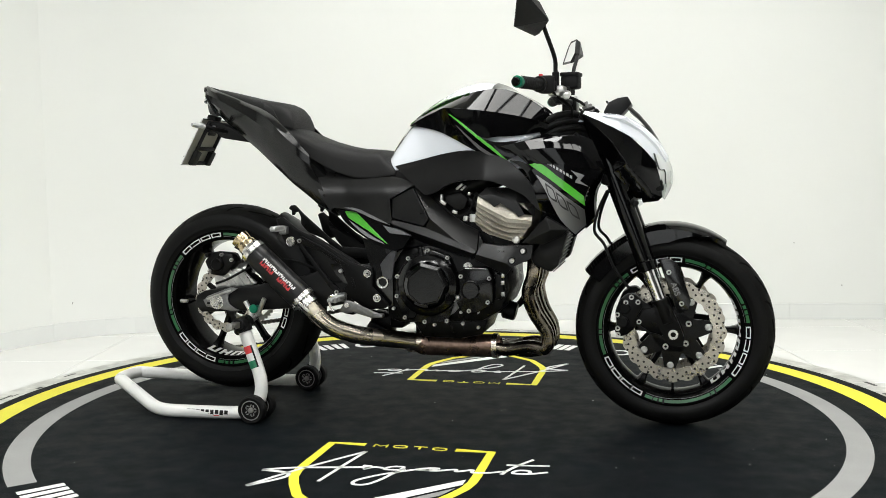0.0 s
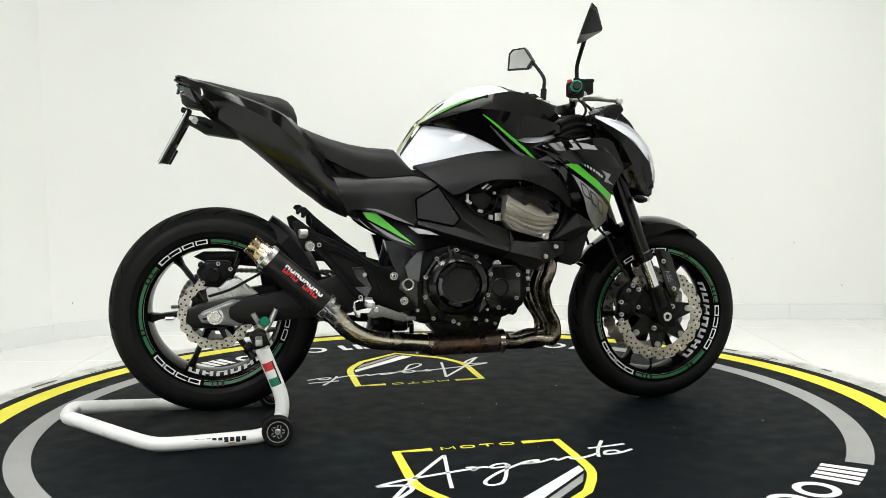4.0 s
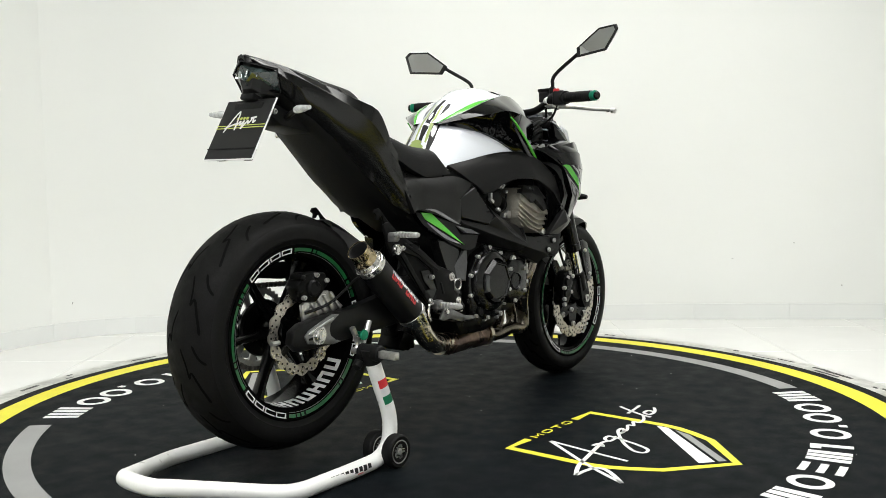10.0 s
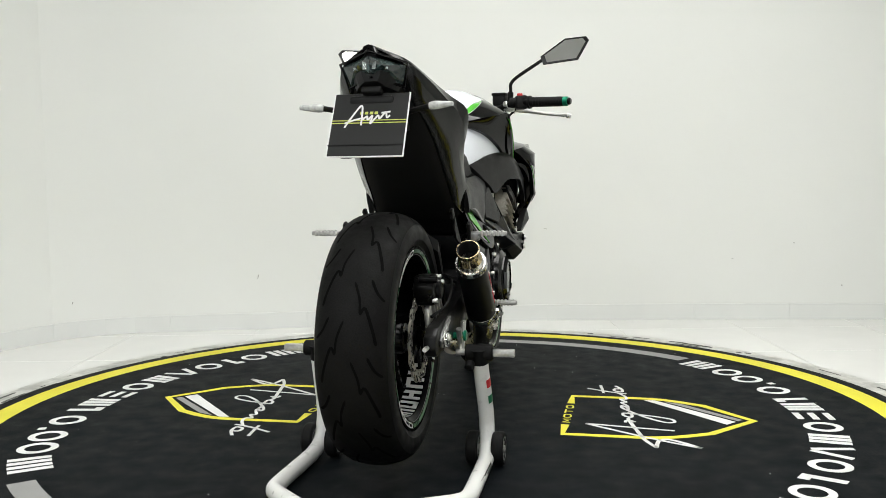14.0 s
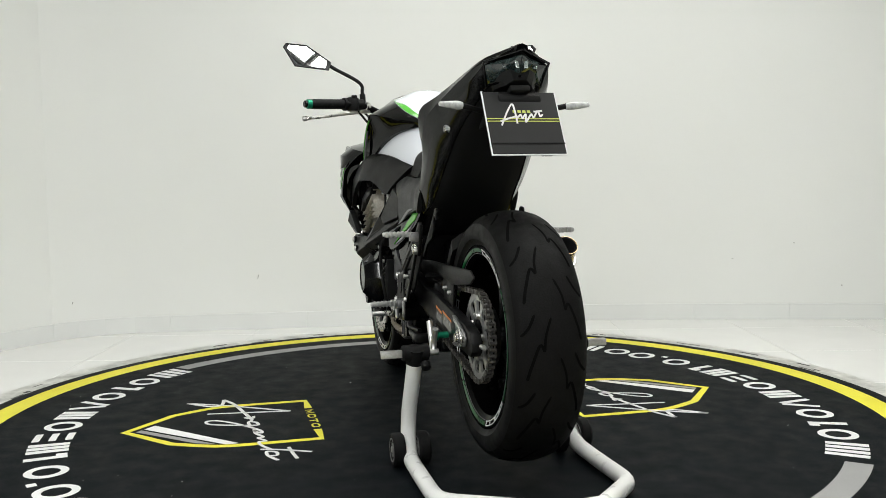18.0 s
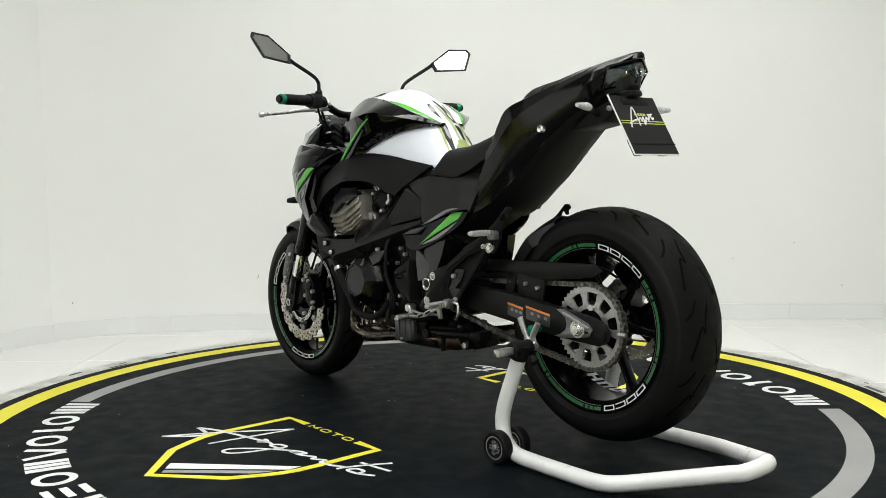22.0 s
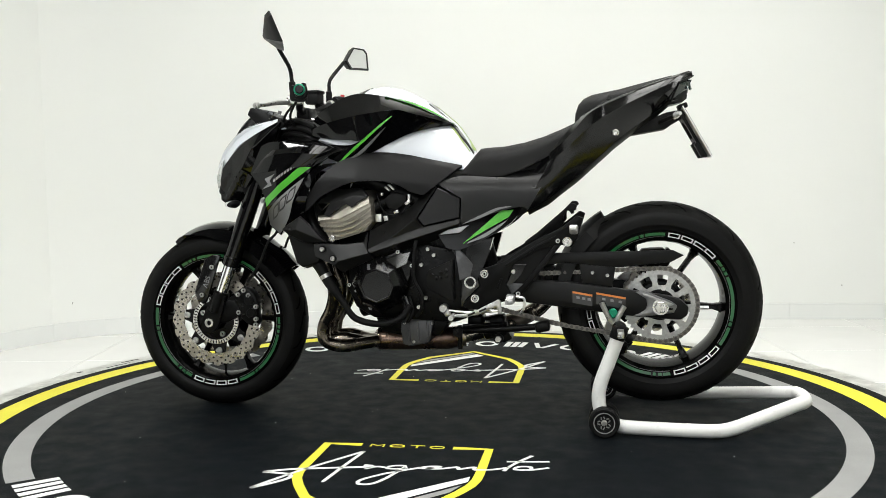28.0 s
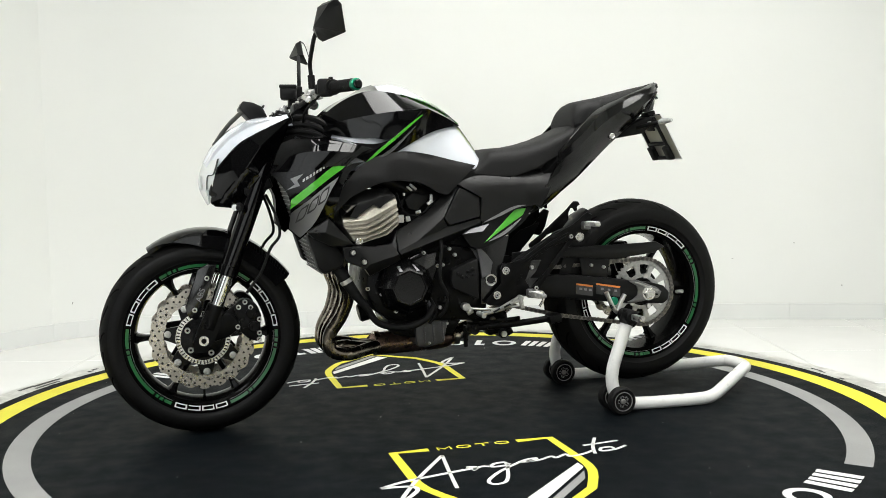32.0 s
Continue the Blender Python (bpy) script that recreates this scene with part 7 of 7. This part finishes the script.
for k in range(4):
    part("letter_bar", moved(b_box(0.001, 0.008, 0.007, pose(-0.0026, 0.012 - 0.012 * k + 0.008, 0.030)), PM), YELLOWINK, plate)
st = [[(-0.05, -0.028), (-0.02, 0.03), (0.0, 0.055), (0.005, 0.01), (0.005, -0.02)], [(-0.052, -0.012), (-0.02, 0.0), (0.01, 0.008)], [(0.008, 0.0), (0.022, 0.014), (0.026, 0.0), (0.04, 0.016), (0.036, -0.014), (0.05, 0.004), (0.06, 0.016), (0.066, 0.004), (0.084, 0.028), (0.09, 0.008), (0.10, 0.016)], [(0.07, 0.026), (0.10, 0.030)]]
for pts in st:
    bm = b_ribbon([((x - 0.03) * 0.72, y * 0.72 + 0.003) for x, y in pts], 0.0042, 0.0, 0.001)
    part("brush_stroke", moved(bm, PM @ Matrix.Translation((-0.0032, 0, 0.008)) @ Matrix(((0, 0, 1, 0), (-1, 0, 0, 0), (0, 1, 0, 0), (0, 0, 0, 1)))), DECALWHITE, plate, angle=0)
carrier = part("plate_carrier", b_prism([(-0.60, 0.905), (-0.72, 0.955), (-0.78, 0.965), (-0.785, 0.945), (-0.74, 0.92), (-0.72, 0.905), (-0.60, 0.885)], -0.055, 0.055, 0.006), MATTE, bike, "black plate carrier arm")
for y in (-0.056, 0.056):
    part("carrier_strut", moved(b_box(0.010, 0.010, 0.165, pose(0.012, y, 0.0), 0.002), PM), MATTE, carrier)
    part("carrier_foot", moved(b_box(0.018, 0.03, 0.05, pose(0.016, y * 0.9, -0.054), 0.003), PM), MATTE, carrier)
for z in (-0.075, -0.02, 0.05):
    part("carrier_bar", moved(b_box(0.010, 0.112, 0.012, pose(0.012, 0, z), 0.002), PM), MATTE, carrier)
part("carrier_pad", moved(b_box(0.006, 0.05, 0.05, pose(0.010, 0, 0.055), 0.003), PM), MATTE, carrier)
part("plate_lamp", b_box(0.03, 0.05, 0.016, pose(-0.772, 0, 0.975, 0, 20, 0), 0.004), MATTE, carrier)
bolts(carrier, [(-0.745, 0.057, 0.94)], -1, 0.008)
bolts(carrier, [(-0.745, 0.057, 0.94)], 1, 0.008)

# ---------------------------------------------------------------- head: lamp cowl, screen, clamps, bars
cowl = []
for x, z, w in ((0.488, 0.946, 0.122), (0.55, 0.940, 0.132), (0.605, 0.928, 0.120), (0.655, 0.896, 0.100), (0.698, 0.852, 0.082), (0.724, 0.806, 0.062)):
    cowl.append([Vector((x + dx, y * w, z + dz)) for y, dx, dz in ((-1, 0, 0), (-0.7, 0.004, 0.008), (0, 0.008, 0.013), (0.7, 0.004, 0.008), (1, 0, 0), (0.9, -0.02, -0.02), (0, -0.02, -0.01), (-0.9, -0.02, -0.02))])
part("headlamp_cowl", b_loft(cowl), PEARL, bike, "pearl white headlamp cowl", angle=40)
LENS_EDGE = [(0.684, 0.098, 0.830), (0.699, 0.092, 0.782), (0.707, 0.082, 0.738), (0.712, 0.064, 0.700)]
LENS_MID = [(0.716, 0.060, 0.822), (0.731, 0.056, 0.778), (0.731, 0.050, 0.738), (0.716, 0.040, 0.694)]
LENS_NOSE = [(0.730, 0.0, 0.816), (0.743, 0.0, 0.778), (0.742, 0.0, 0.738), (0.720, 0.0, 0.690)]
hl = part("headlamp", joined(*[b_strips([LENS_EDGE, LENS_MID, LENS_NOSE], sd, 14, 0.0) for sd in (1, -1)]), LENS, bike, "clear headlamp lens", angle=40)
for sd in (1, -1):
    def mask_w(x, z):
        w = 0.138 - 0.38 * max(0, x - 0.57) - 0.22 * max(0, 0.78 - z)
        u = (z - 0.945) * 0.60 + (x - 0.50) * 0.80
        return w + 0.018 * max(0.0, 1 - abs(u) / 0.03) * min(1, max(0, (0.93 - z) * 8))

    near = lambda a, b, t, up=0.0: [tuple(Vector(p).lerp(Vector(q), t) + Vector((0.0022, 0.0016, up))) for p, q in zip(a, b)]
    part("lens_brow", b_strips([near(LENS_EDGE, LENS_MID, 0.0)[:2] + near(LENS_EDGE, LENS_MID, 0.5)[1:3], near(LENS_EDGE, LENS_MID, 0.16)[:2] + near(LENS_EDGE, LENS_MID, 0.62)[1:3]], sd, 10, 0.002), SMOKE, hl, "dark line inside the lens", angle=60)
    part("lamp_reflector", b_strips([near(LENS_MID, LENS_NOSE, 0.12)[1:3], near(LENS_MID, LENS_NOSE, 0.75)[1:3]], sd, 6, 0.002), REFLECT, hl, "silver reflector bowl", angle=60)
    part("bulb_bezel", b_strips([near(LENS_EDGE, LENS_MID, 0.35)[2:], near(LENS_EDGE, LENS_MID, 0.72)[2:]], sd, 6, 0.002), REFLECT, hl, "position light bezel", angle=60)
    mv = lambda x, z, d: (x, z, 0.138 - 0.38 * max(0, x - 0.57) - 0.22 * max(0, 0.78 - z) + d)
    mask = part("headlamp_mask", b_facets({"a": mv(0.478, 0.948, 0), "b": mv(0.545, 0.919, 0.002), "c": mv(0.600, 0.889, 0.002), "d": mv(0.654, 0.848, 0.004), "e": mv(0.690, 0.806, 0.010), "f": mv(0.704, 0.764, 0.012), "g": mv(0.713, 0.700, 0.006), "h": mv(0.700, 0.688, -0.004), "i": mv(0.653, 0.683, -0.010), "j": mv(0.625, 0.706, -0.012), "k": mv(0.588, 0.718, -0.014), "l": mv(0.558, 0.742, -0.016), "m": mv(0.532, 0.820, -0.012), "n": mv(0.503, 0.890, -0.006), "p": mv(0.570, 0.863, 0.018), "q": mv(0.612, 0.800, 0.020), "r": mv(0.655, 0.722, 0.010), "s": mv(0.652, 0.795, 0.010)}, ("abp", "bcp", "cqp", "cdq", "dsq", "des", "efs", "fgs", "sgr", "srq", "ghr", "hir", "ijr", "jqr", "jkq", "klq", "lmq", "mpq", "mnp", "nap"), sd, 0.012, 0.0012), GLOSS, bike, "gloss black faceted headlamp mask", angle=12)
    part("cowl_flank", b_strips([[(0.486, 0.146, 0.947), (0.540, 0.139, 0.922), (0.580, 0.131, 0.902), (0.624, 0.119, 0.877), (0.655, 0.107, 0.848), (0.690, 0.092, 0.806)], [(0.490, 0.130, 0.957), (0.550, 0.124, 0.944), (0.600, 0.112, 0.928), (0.650, 0.094, 0.896), (0.694, 0.076, 0.850), (0.716, 0.062, 0.812)], [(0.492, 0.095, 0.957), (0.55, 0.092, 0.951), (0.605, 0.080, 0.940), (0.658, 0.068, 0.908), (0.704, 0.054, 0.862), (0.730, 0.040, 0.818)]], sd, 16, 0.006), PEARL, mask, "pearl white cowl flank", angle=40)
    part("mask_fin", b_shell([(0.575, 0.775), (0.61, 0.80), (0.665, 0.742), (0.69, 0.70), (0.66, 0.70), (0.61, 0.735)], lambda x, z: mask_w(x, z) + 0.010, 0.010, 0.015, sd, 0.0), GLOSS, mask, angle=60)
part("lamp_bucket", joined(b_prism([(0.53, 0.93), (0.62, 0.88), (0.70, 0.80), (0.72, 0.72), (0.64, 0.70), (0.57, 0.78)], -0.085, 0.085, 0.01)), MATTE, hl)
screen = part("instrument_pod", b_prism([(0.538, 0.955), (0.553, 0.985), (0.580, 0.997), (0.610, 1.001), (0.622, 0.979), (0.590, 0.945), (0.550, 0.935)], -0.054, 0.054, 0.004), SATIN, bike, "black instrument pod behind a small fly screen")
part("fly_screen", b_loft([[Vector((x, y * w, z)) for y, z in ((-1, z0 - 0.012), (-0.7, z0), (0, z0 + 0.006), (0.7, z0), (1, z0 - 0.012), (0, z0 - 0.008))] for x, z0, w in ((0.612, 0.972, 0.066), (0.645, 0.942, 0.062), (0.675, 0.906, 0.045), (0.700, 0.868, 0.02))]), ENGBLK, screen, "dark fly screen", angle=40)
part("dial", b_box(0.006, 0.10, 0.045, pose(0.560, 0, 0.972, 0, -38, 0), 0.002), SMOKE, screen)
yoke = part("fork_yoke", joined(b_box(0.075, 0.25, 0.03, pose(fork_x(0.935) + 0.0, 0, 0.935, 0, 20, 0), 0.008), b_box(0.085, 0.25, 0.035, pose(fork_x(0.745), 0, 0.745, 0, 20, 0), 0.008), b_cyl(0.032, (0.44, 0, 0.75), (0.375, 0, 0.94), 18), b_box(0.045, 0.09, 0.05, pose(0.435, 0, 0.972), 0.008), *[b_cyl(0.020, (fork_x(0.95), sd * 0.103, 0.95), (fork_x(0.965), sd * 0.103, 0.965), 20, bevel=0.003) for sd in (1, -1)]), FRAMEBLK, bike, "black fork yokes and bar clamp")
part("ignition_lock", b_cyl(0.022, (0.425, 0, 0.93), (0.412, 0, 0.965), 20, bevel=0.003), STEEL, yoke)
bars = part("handlebar", b_tube([(0.335, 0.37, 1.023), (0.372, 0.25, 1.027), (0.395, 0.18, 1.022), (0.428, 0.09, 0.992), (0.435, 0.0, 0.988), (0.428, -0.09, 0.992), (0.395, -0.18, 1.022), (0.372, -0.25, 1.027), (0.335, -0.37, 1.023)], 0.0125, 14), FRAMEBLK, bike, "black tubular handlebar")
MIRRORS = {-1: (0.0, 0.0), 1: (0.032, -0.008)}
for sd in (1, -1):
    g0, g1 = Vector((0.372, sd * 0.250, 1.0265)), Vector((0.333, sd * 0.375, 1.0235))
    d = (g1 - g0).normalized()
    grip = part("grip", joined(b_cyl(0.0168, g0, g1, 20, bevel=0.002), *[b_cyl(0.0176, g0 + d * (0.012 + 0.011 * k), g0 + d * (0.018 + 0.011 * k), 20) for k in range(10)], b_cyl(0.023, g0 - d * 0.004, g0 + d * 0.004, 20)), RUBBER, bars, "black ribbed rubber grip")
    part("bar_end", joined(b_cyl(0.0168, g1 - d * 0.004, g1 + d * 0.014, 20, bevel=0.002)), ANOGREEN, bars, "green anodised bar end")
    part("bar_end_cap", b_cyl(0.0125, g1 + d * 0.012, g1 + d * 0.024, 20, bevel=0.003), GLOSS, bars)
    sw = part("switch_gear", joined(b_box(0.045, 0.045, 0.05, pose(0.388, sd * 0.218, 1.028, 0, 0, -sd * 15), 0.010), b_box(0.03, 0.03, 0.03, pose(0.40, sd * 0.19, 1.025), 0.006), b_cyl(0.019, (0.39, sd * 0.205, 1.028), (0.395, sd * 0.18, 1.027), 16)), MATTE, bars, "black switch housing")
    part("switch_button", b_box(0.012, 0.02, 0.010, pose(0.372, sd * 0.215, 1.054), 0.003), RED if sd < 0 else RUBBER, sw)
    part("brake_lever" if sd < 0 else "clutch_lever", joined(b_tube([(0.425, sd * 0.185, 1.005), (0.452, sd * 0.235, 1.000), (0.458, sd * 0.30, 0.990), (0.462, sd * 0.375, 0.982)], 0.007, 10, radii=(0.009, 0.0075, 0.006, 0.006)), b_cyl(0.0095, (0.460, sd * 0.372, 0.982), (0.464, sd * 0.39, 0.980), 12, bevel=0.003)), ALU, bars, "bare alloy hand lever")
    part("lever_perch", joined(b_box(0.05, 0.04, 0.03, pose(0.415, sd * 0.175, 1.012, 0, 0, sd * 10), 0.008)), ALU, bars)
    part("lever_clamp", joined(b_cyl(0.017, (0.398, sd * 0.172, 1.022), (0.404, sd * 0.158, 1.018), 14, bevel=0.002), b_cyl(0.006, (0.43, sd * 0.185, 0.992), (0.43, sd * 0.185, 1.022), 10, bevel=0.001)), STEEL, bars)
    part("bar_clamp_bolt", b_cyl(0.007, (0.445, sd * 0.03, 0.985), (0.445, sd * 0.03, 1.003), 10, bevel=0.001), BOLT, yoke)
    part("fork_cap", joined(b_cyl(0.017, (fork_x(0.962), sd * 0.103, 0.962), (fork_x(0.974), sd * 0.103, 0.974), 6, bevel=0.001), b_cyl(0.006, (fork_x(0.970), sd * 0.103, 0.970), (fork_x(0.984), sd * 0.103, 0.984), 10)), ALUDARK, yoke)
    dx, dz = MIRRORS[sd]
    base = Vector((0.410 + dx * 0.3, sd * 0.176, 1.035))
    knee, neck = Vector((0.409 + dx * 0.5, sd * 0.178, 1.095)), Vector((0.395 + dx, sd * 0.275, 1.164 + dz))
    mir = part("mirror_stem", joined(b_tube([tuple(base), tuple(base.lerp(knee, 0.7)), tuple(knee), tuple(knee.lerp(neck, 0.22) + Vector((0, 0, 0.008))), tuple(neck), tuple(neck + Vector((-0.004, sd * 0.03, 0.018)))], 0.0062, 10), b_cyl(0.0105, base - Vector((0, 0, 0.01)), base.lerp(knee, 0.55), 14, bevel=0.002)), RUBBER, bike, "black mirror stem")
    face = []
    for yy, zz in ((0.288, 1.184), (0.368, 1.238), (0.436, 1.240), (0.446, 1.226), (0.412, 1.164), (0.298, 1.156)):
        if sd > 0:
            xx = 0.356 + 0.45 * (zz - 1.156) + 0.35 * (0.436 - yy)
        else:
            xx = 0.324 + 0.38 * (zz - 1.160) + 0.31 * (0.436 - yy)
        neck_face = Vector((0.400 if sd > 0 else 0.372, sd * 0.290, 1.168 + dz))
        face.append(neck_face + (Vector((xx, sd * yy, zz + dz)) - neck_face) * 1.09)
    cen = sum(face, Vector()) / 6
    nrm = (face[1] - face[0]).cross(face[4] - face[0]).normalized()
    if nrm.x > 0:
        nrm = -nrm
    tip = Vector((0.432 if sd > 0 else 0.406, sd * 0.372, 1.184 + dz))
    rings = []
    for k in (0.0, 0.06, 0.35, 0.72, 0.93):
        rings.append([cen + (p - cen) * (1.03 if k == 0.06 else 1.0) + ((tip - cen) - (p - cen)) * (k ** 1.15) * (0.55 if k == 0.35 else 1.0) + Vector((0.010 * (k > 0.1), 0, 0)) for p in face])
    part("mirror_shell", b_loft(rings), SATIN, mir, "black angular mirror shell", angle=25)
    gb = bmesh.new()
    outer = [cen + (p - cen) * 0.84 + nrm * 0.0012 for p in face]
    gb.faces.new([gb.verts.new(p) for p in outer])
    part("mirror_glass", gb, MIRROR, mir, "mirror glass", angle=0)
    fr = bmesh.new()
    ra = [fr.verts.new(cen + (p - cen) * 1.0 + nrm * 0.0) for p in face]
    rb_ = [fr.verts.new(cen + (p - cen) * 0.97 + nrm * 0.003) for p in face]
    rc = [fr.verts.new(cen + (p - cen) * 0.84 + nrm * 0.001) for p in face]
    for u, v in ((ra, rb_), (rb_, rc)):
        for i in range(6):
            fr.faces.new((u[i], u[(i + 1) % 6], v[(i + 1) % 6], v[i]))
    part("mirror_rim", fr, SATIN, mir)
part("fluid_reservoir", joined(b_box(0.052, 0.05, 0.04, pose(0.450, -0.135, 1.040, 0, 0, -10), 0.008), b_box(0.056, 0.054, 0.012, pose(0.450, -0.135, 1.062, 0, 0, -10), 0.004), b_box(0.03, 0.03, 0.03, pose(0.435, -0.15, 1.012), 0.006)), MATTE, bars, "black brake fluid reservoir")
for k, (pts, r) in enumerate((([(0.42, 0.17, 1.0), (0.47, 0.12, 0.96), (0.49, 0.06, 0.90), (0.46, 0.04, 0.80)], 0.004), ([(0.44, -0.13, 1.0), (0.49, -0.10, 0.97), (0.50, -0.07, 0.90), (0.52, -0.05, 0.75)], 0.0045), ([(0.40, -0.20, 1.01), (0.45, -0.15, 0.97), (0.44, -0.08, 0.92), (0.40, -0.06, 0.85)], 0.004), ([(0.40, 0.20, 1.01), (0.44, 0.15, 0.96), (0.43, 0.08, 0.91), (0.40, 0.06, 0.84)], 0.004))):
    part("cable", b_tube(pts, r, 8), RUBBER, bars)

# ---------------------------------------------------------------- the paddock stand
stand = tagged(new("paddock_stand"), "white tubular paddock stand that lifts the rear wheel", "paddock stand")
tube_pts = []
for sd in (-1, 1):
    run_ = [(-0.578, sd * 0.222, 0.295), (-0.55, sd * 0.225, 0.22), (-0.525, sd * 0.228, 0.15), (-0.52, sd * 0.230, 0.10), (-0.535, sd * 0.233, 0.055), (-0.575, sd * 0.236, 0.030), (-0.64, sd * 0.237, 0.024), (-0.80, sd * 0.2395, 0.022), (-0.852, sd * 0.2385, 0.0225), (-0.885, sd * 0.231, 0.0245), (-0.915, sd * 0.216, 0.029), (-0.95, sd * 0.192, 0.0355), (-1.10, sd * 0.085, 0.066), (-1.14, sd * 0.048, 0.073)]
    tube_pts += run_ if sd < 0 else run_[::-1]
part("tube_frame", b_tube(tube_pts, 0.0205, 18, 5), WHITEPAINT, stand, "white powder-coated bent tube", angle=60)
for sd in (1, -1):
    for y in (0.264, 0.196):
        w = part("stand_wheel", b_lathe([(0.020, -0.014), (0.040, -0.016), (0.0445, -0.011), (0.0455, 0), (0.0445, 0.011), (0.040, 0.016), (0.020, 0.014)], 32, "Y", closed=True), RUBBER, stand, "small black rubber wheel")
        w.location = (-0.536, sd * y, 0.0455)
        part("wheel_hub", b_lathe([(0.0, -0.009), (0.030, -0.009), (0.031, 0), (0.030, 0.009), (0, 0.009)], 24, "Y"), PLATEBLK, w)
        for f in (1, -1):
            star = [b_lathe([(0.0285, f * 0.008), (0.0315, f * 0.008), (0.0315, f * 0.0155), (0.0285, f * 0.0155)], 30, "Y", closed=True)]
            for k in range(5):
                for u in (-1, 1):
                    star.append(moved(b_box(0.0185, 0.005, 0.0026, pose(0.0195, f * 0.0115, 0) @ Matrix.Rotation(radians(u * 16), 4, "Y") @ pose(0, 0, u * 0.0030)), Matrix.Rotation(radians(72 * k), 4, "Y")))
            part("hub_star", joined(*star), AXLEALU, w, "grey five-point hub star")
        part("hub_cap", b_cyl(0.009, (0, -0.017, 0), (0, 0.017, 0), 12, bevel=0.002), ALU, w)
    part("axle_rod", b_cyl(0.007, (-0.536, sd * 0.18, 0.0455), (-0.536, sd * 0.28, 0.0455), 10), BOLT, stand)
    rcp = part("receiver", joined(b_cyl(0.0215, (-0.580, sd * 0.185, 0.312), (-0.580, sd * 0.258, 0.312), 20, bevel=0.004), b_cyl(0.0235, (-0.572, sd * 0.222, 0.285), (-0.586, sd * 0.221, 0.325), 18)), RUBBER, stand, "black clamp sleeve")
    part("clamp_bar", b_box(0.019, 0.060, 0.019, pose(-0.582, sd * 0.284, 0.312), 0.002), ALU, rcp, "bare square bar end")
    part("fork_prong", joined(b_tube([(-0.582, sd * 0.172, 0.312), (-0.575, sd * 0.170, 0.335), (-0.595, sd * 0.170, 0.375)], 0.008, 8), b_tube([(-0.578, sd * 0.172, 0.312), (-0.555, sd * 0.170, 0.330), (-0.528, sd * 0.170, 0.385)], 0.008, 8), b_cyl(0.009, (-0.582, sd * 0.16, 0.312), (-0.582, sd * 0.20, 0.312), 10)), ALU, rcp, "bare metal fork prongs")
    part("knob", b_cyl(0.013, (-0.60, sd * 0.20, 0.29), (-0.615, sd * 0.20, 0.275), 12, bevel=0.003), RUBBER, rcp)


def tube_patch(p, q, r, a0, a1, n=5):
    """A sticker bent round a tube from p to q; angles from the side towards the top."""
    p, q = Vector(p), Vector(q)
    d = (q - p).normalized()
    s = Vector((0, math.copysign(1, p.y), 0))
    s = (s - d * s.dot(d)).normalized()
    u = d.cross(s) * math.copysign(1, p.y)
    if u.z < 0 and abs(d.z) < 0.5:
        u = -u
    bm = bmesh.new()
    rows = []
    for k in range(n + 1):
        a = a0 + (a1 - a0) * k / n
        o = (s * math.cos(a) + u * math.sin(a)) * r
        rows.append((bm.verts.new(p + o), bm.verts.new(q + o)))
    for a, b in zip(rows, rows[1:]):
        bm.faces.new((a[0], a[1], b[1], b[0]))
    return bm


top_, bot_ = Vector((-0.5580, -0.2240, 0.241)), Vector((-0.5330, -0.2270, 0.173))
for k, material in enumerate((RED, DECALWHITE, FLAGGREEN)):
    part("flag_sticker", tube_patch(top_.lerp(bot_, k / 3), top_.lerp(bot_, (k + 1) / 3), 0.0212, -0.9, 0.5), material, stand, angle=60)
part("sticker_edge", tube_patch(top_, bot_, 0.0213, 0.5, 0.75), PLATEBLK, stand, angle=60)
for sd in (-1,):
    for k in range(9):
        x0 = -0.625 - 0.0165 * k
        part("letter_bar", tube_patch((x0, sd * 0.237, 0.024), (x0 - 0.012, sd * 0.237, 0.024), 0.0211, -0.05 - 0.15 * (k % 2), 0.55), PLATEBLK, stand, angle=60)
    part("letter_underline", tube_patch((-0.655, sd * 0.237, 0.024), (-0.675, sd * 0.237, 0.024), 0.0211, -0.4, -0.25), RED, stand, angle=60)

# ---------------------------------------------------------------- floor tiles, laid last
TS = 0.625
tile_me = finish("tile", b_box(TS - 0.003, TS - 0.003, 0.012, Matrix(), 0.0012, 1), TILE)
for i in range(-7, 6):
    for j in range(-11, 4):
        x, y = 0.93 - TS / 2 + i * TS, 1.05 - TS / 2 + j * TS
        if x * x + y * y < 0.9 or x > 4.2 or x < -3.3 or y > 2.2 or y < -5.5:
            continue
        share("tile", tile_me, pose(x, y, FLOOR_Z - 0.006), flr)


# ---------------------------------------------------------------- what turns
def motions():
    start, rate = -14.18, 6.573
    for ob, base in ((turntable, pose(0, 0, 0)), (bike, pose(0, -0.013, 0)), (stand, pose(0, -0.013, 0))):
        walk(ob, [(t, pose(0, 0, 0, 0, 0, start + rate * t) @ base) for t in range(0, 33, 2)])


motions()
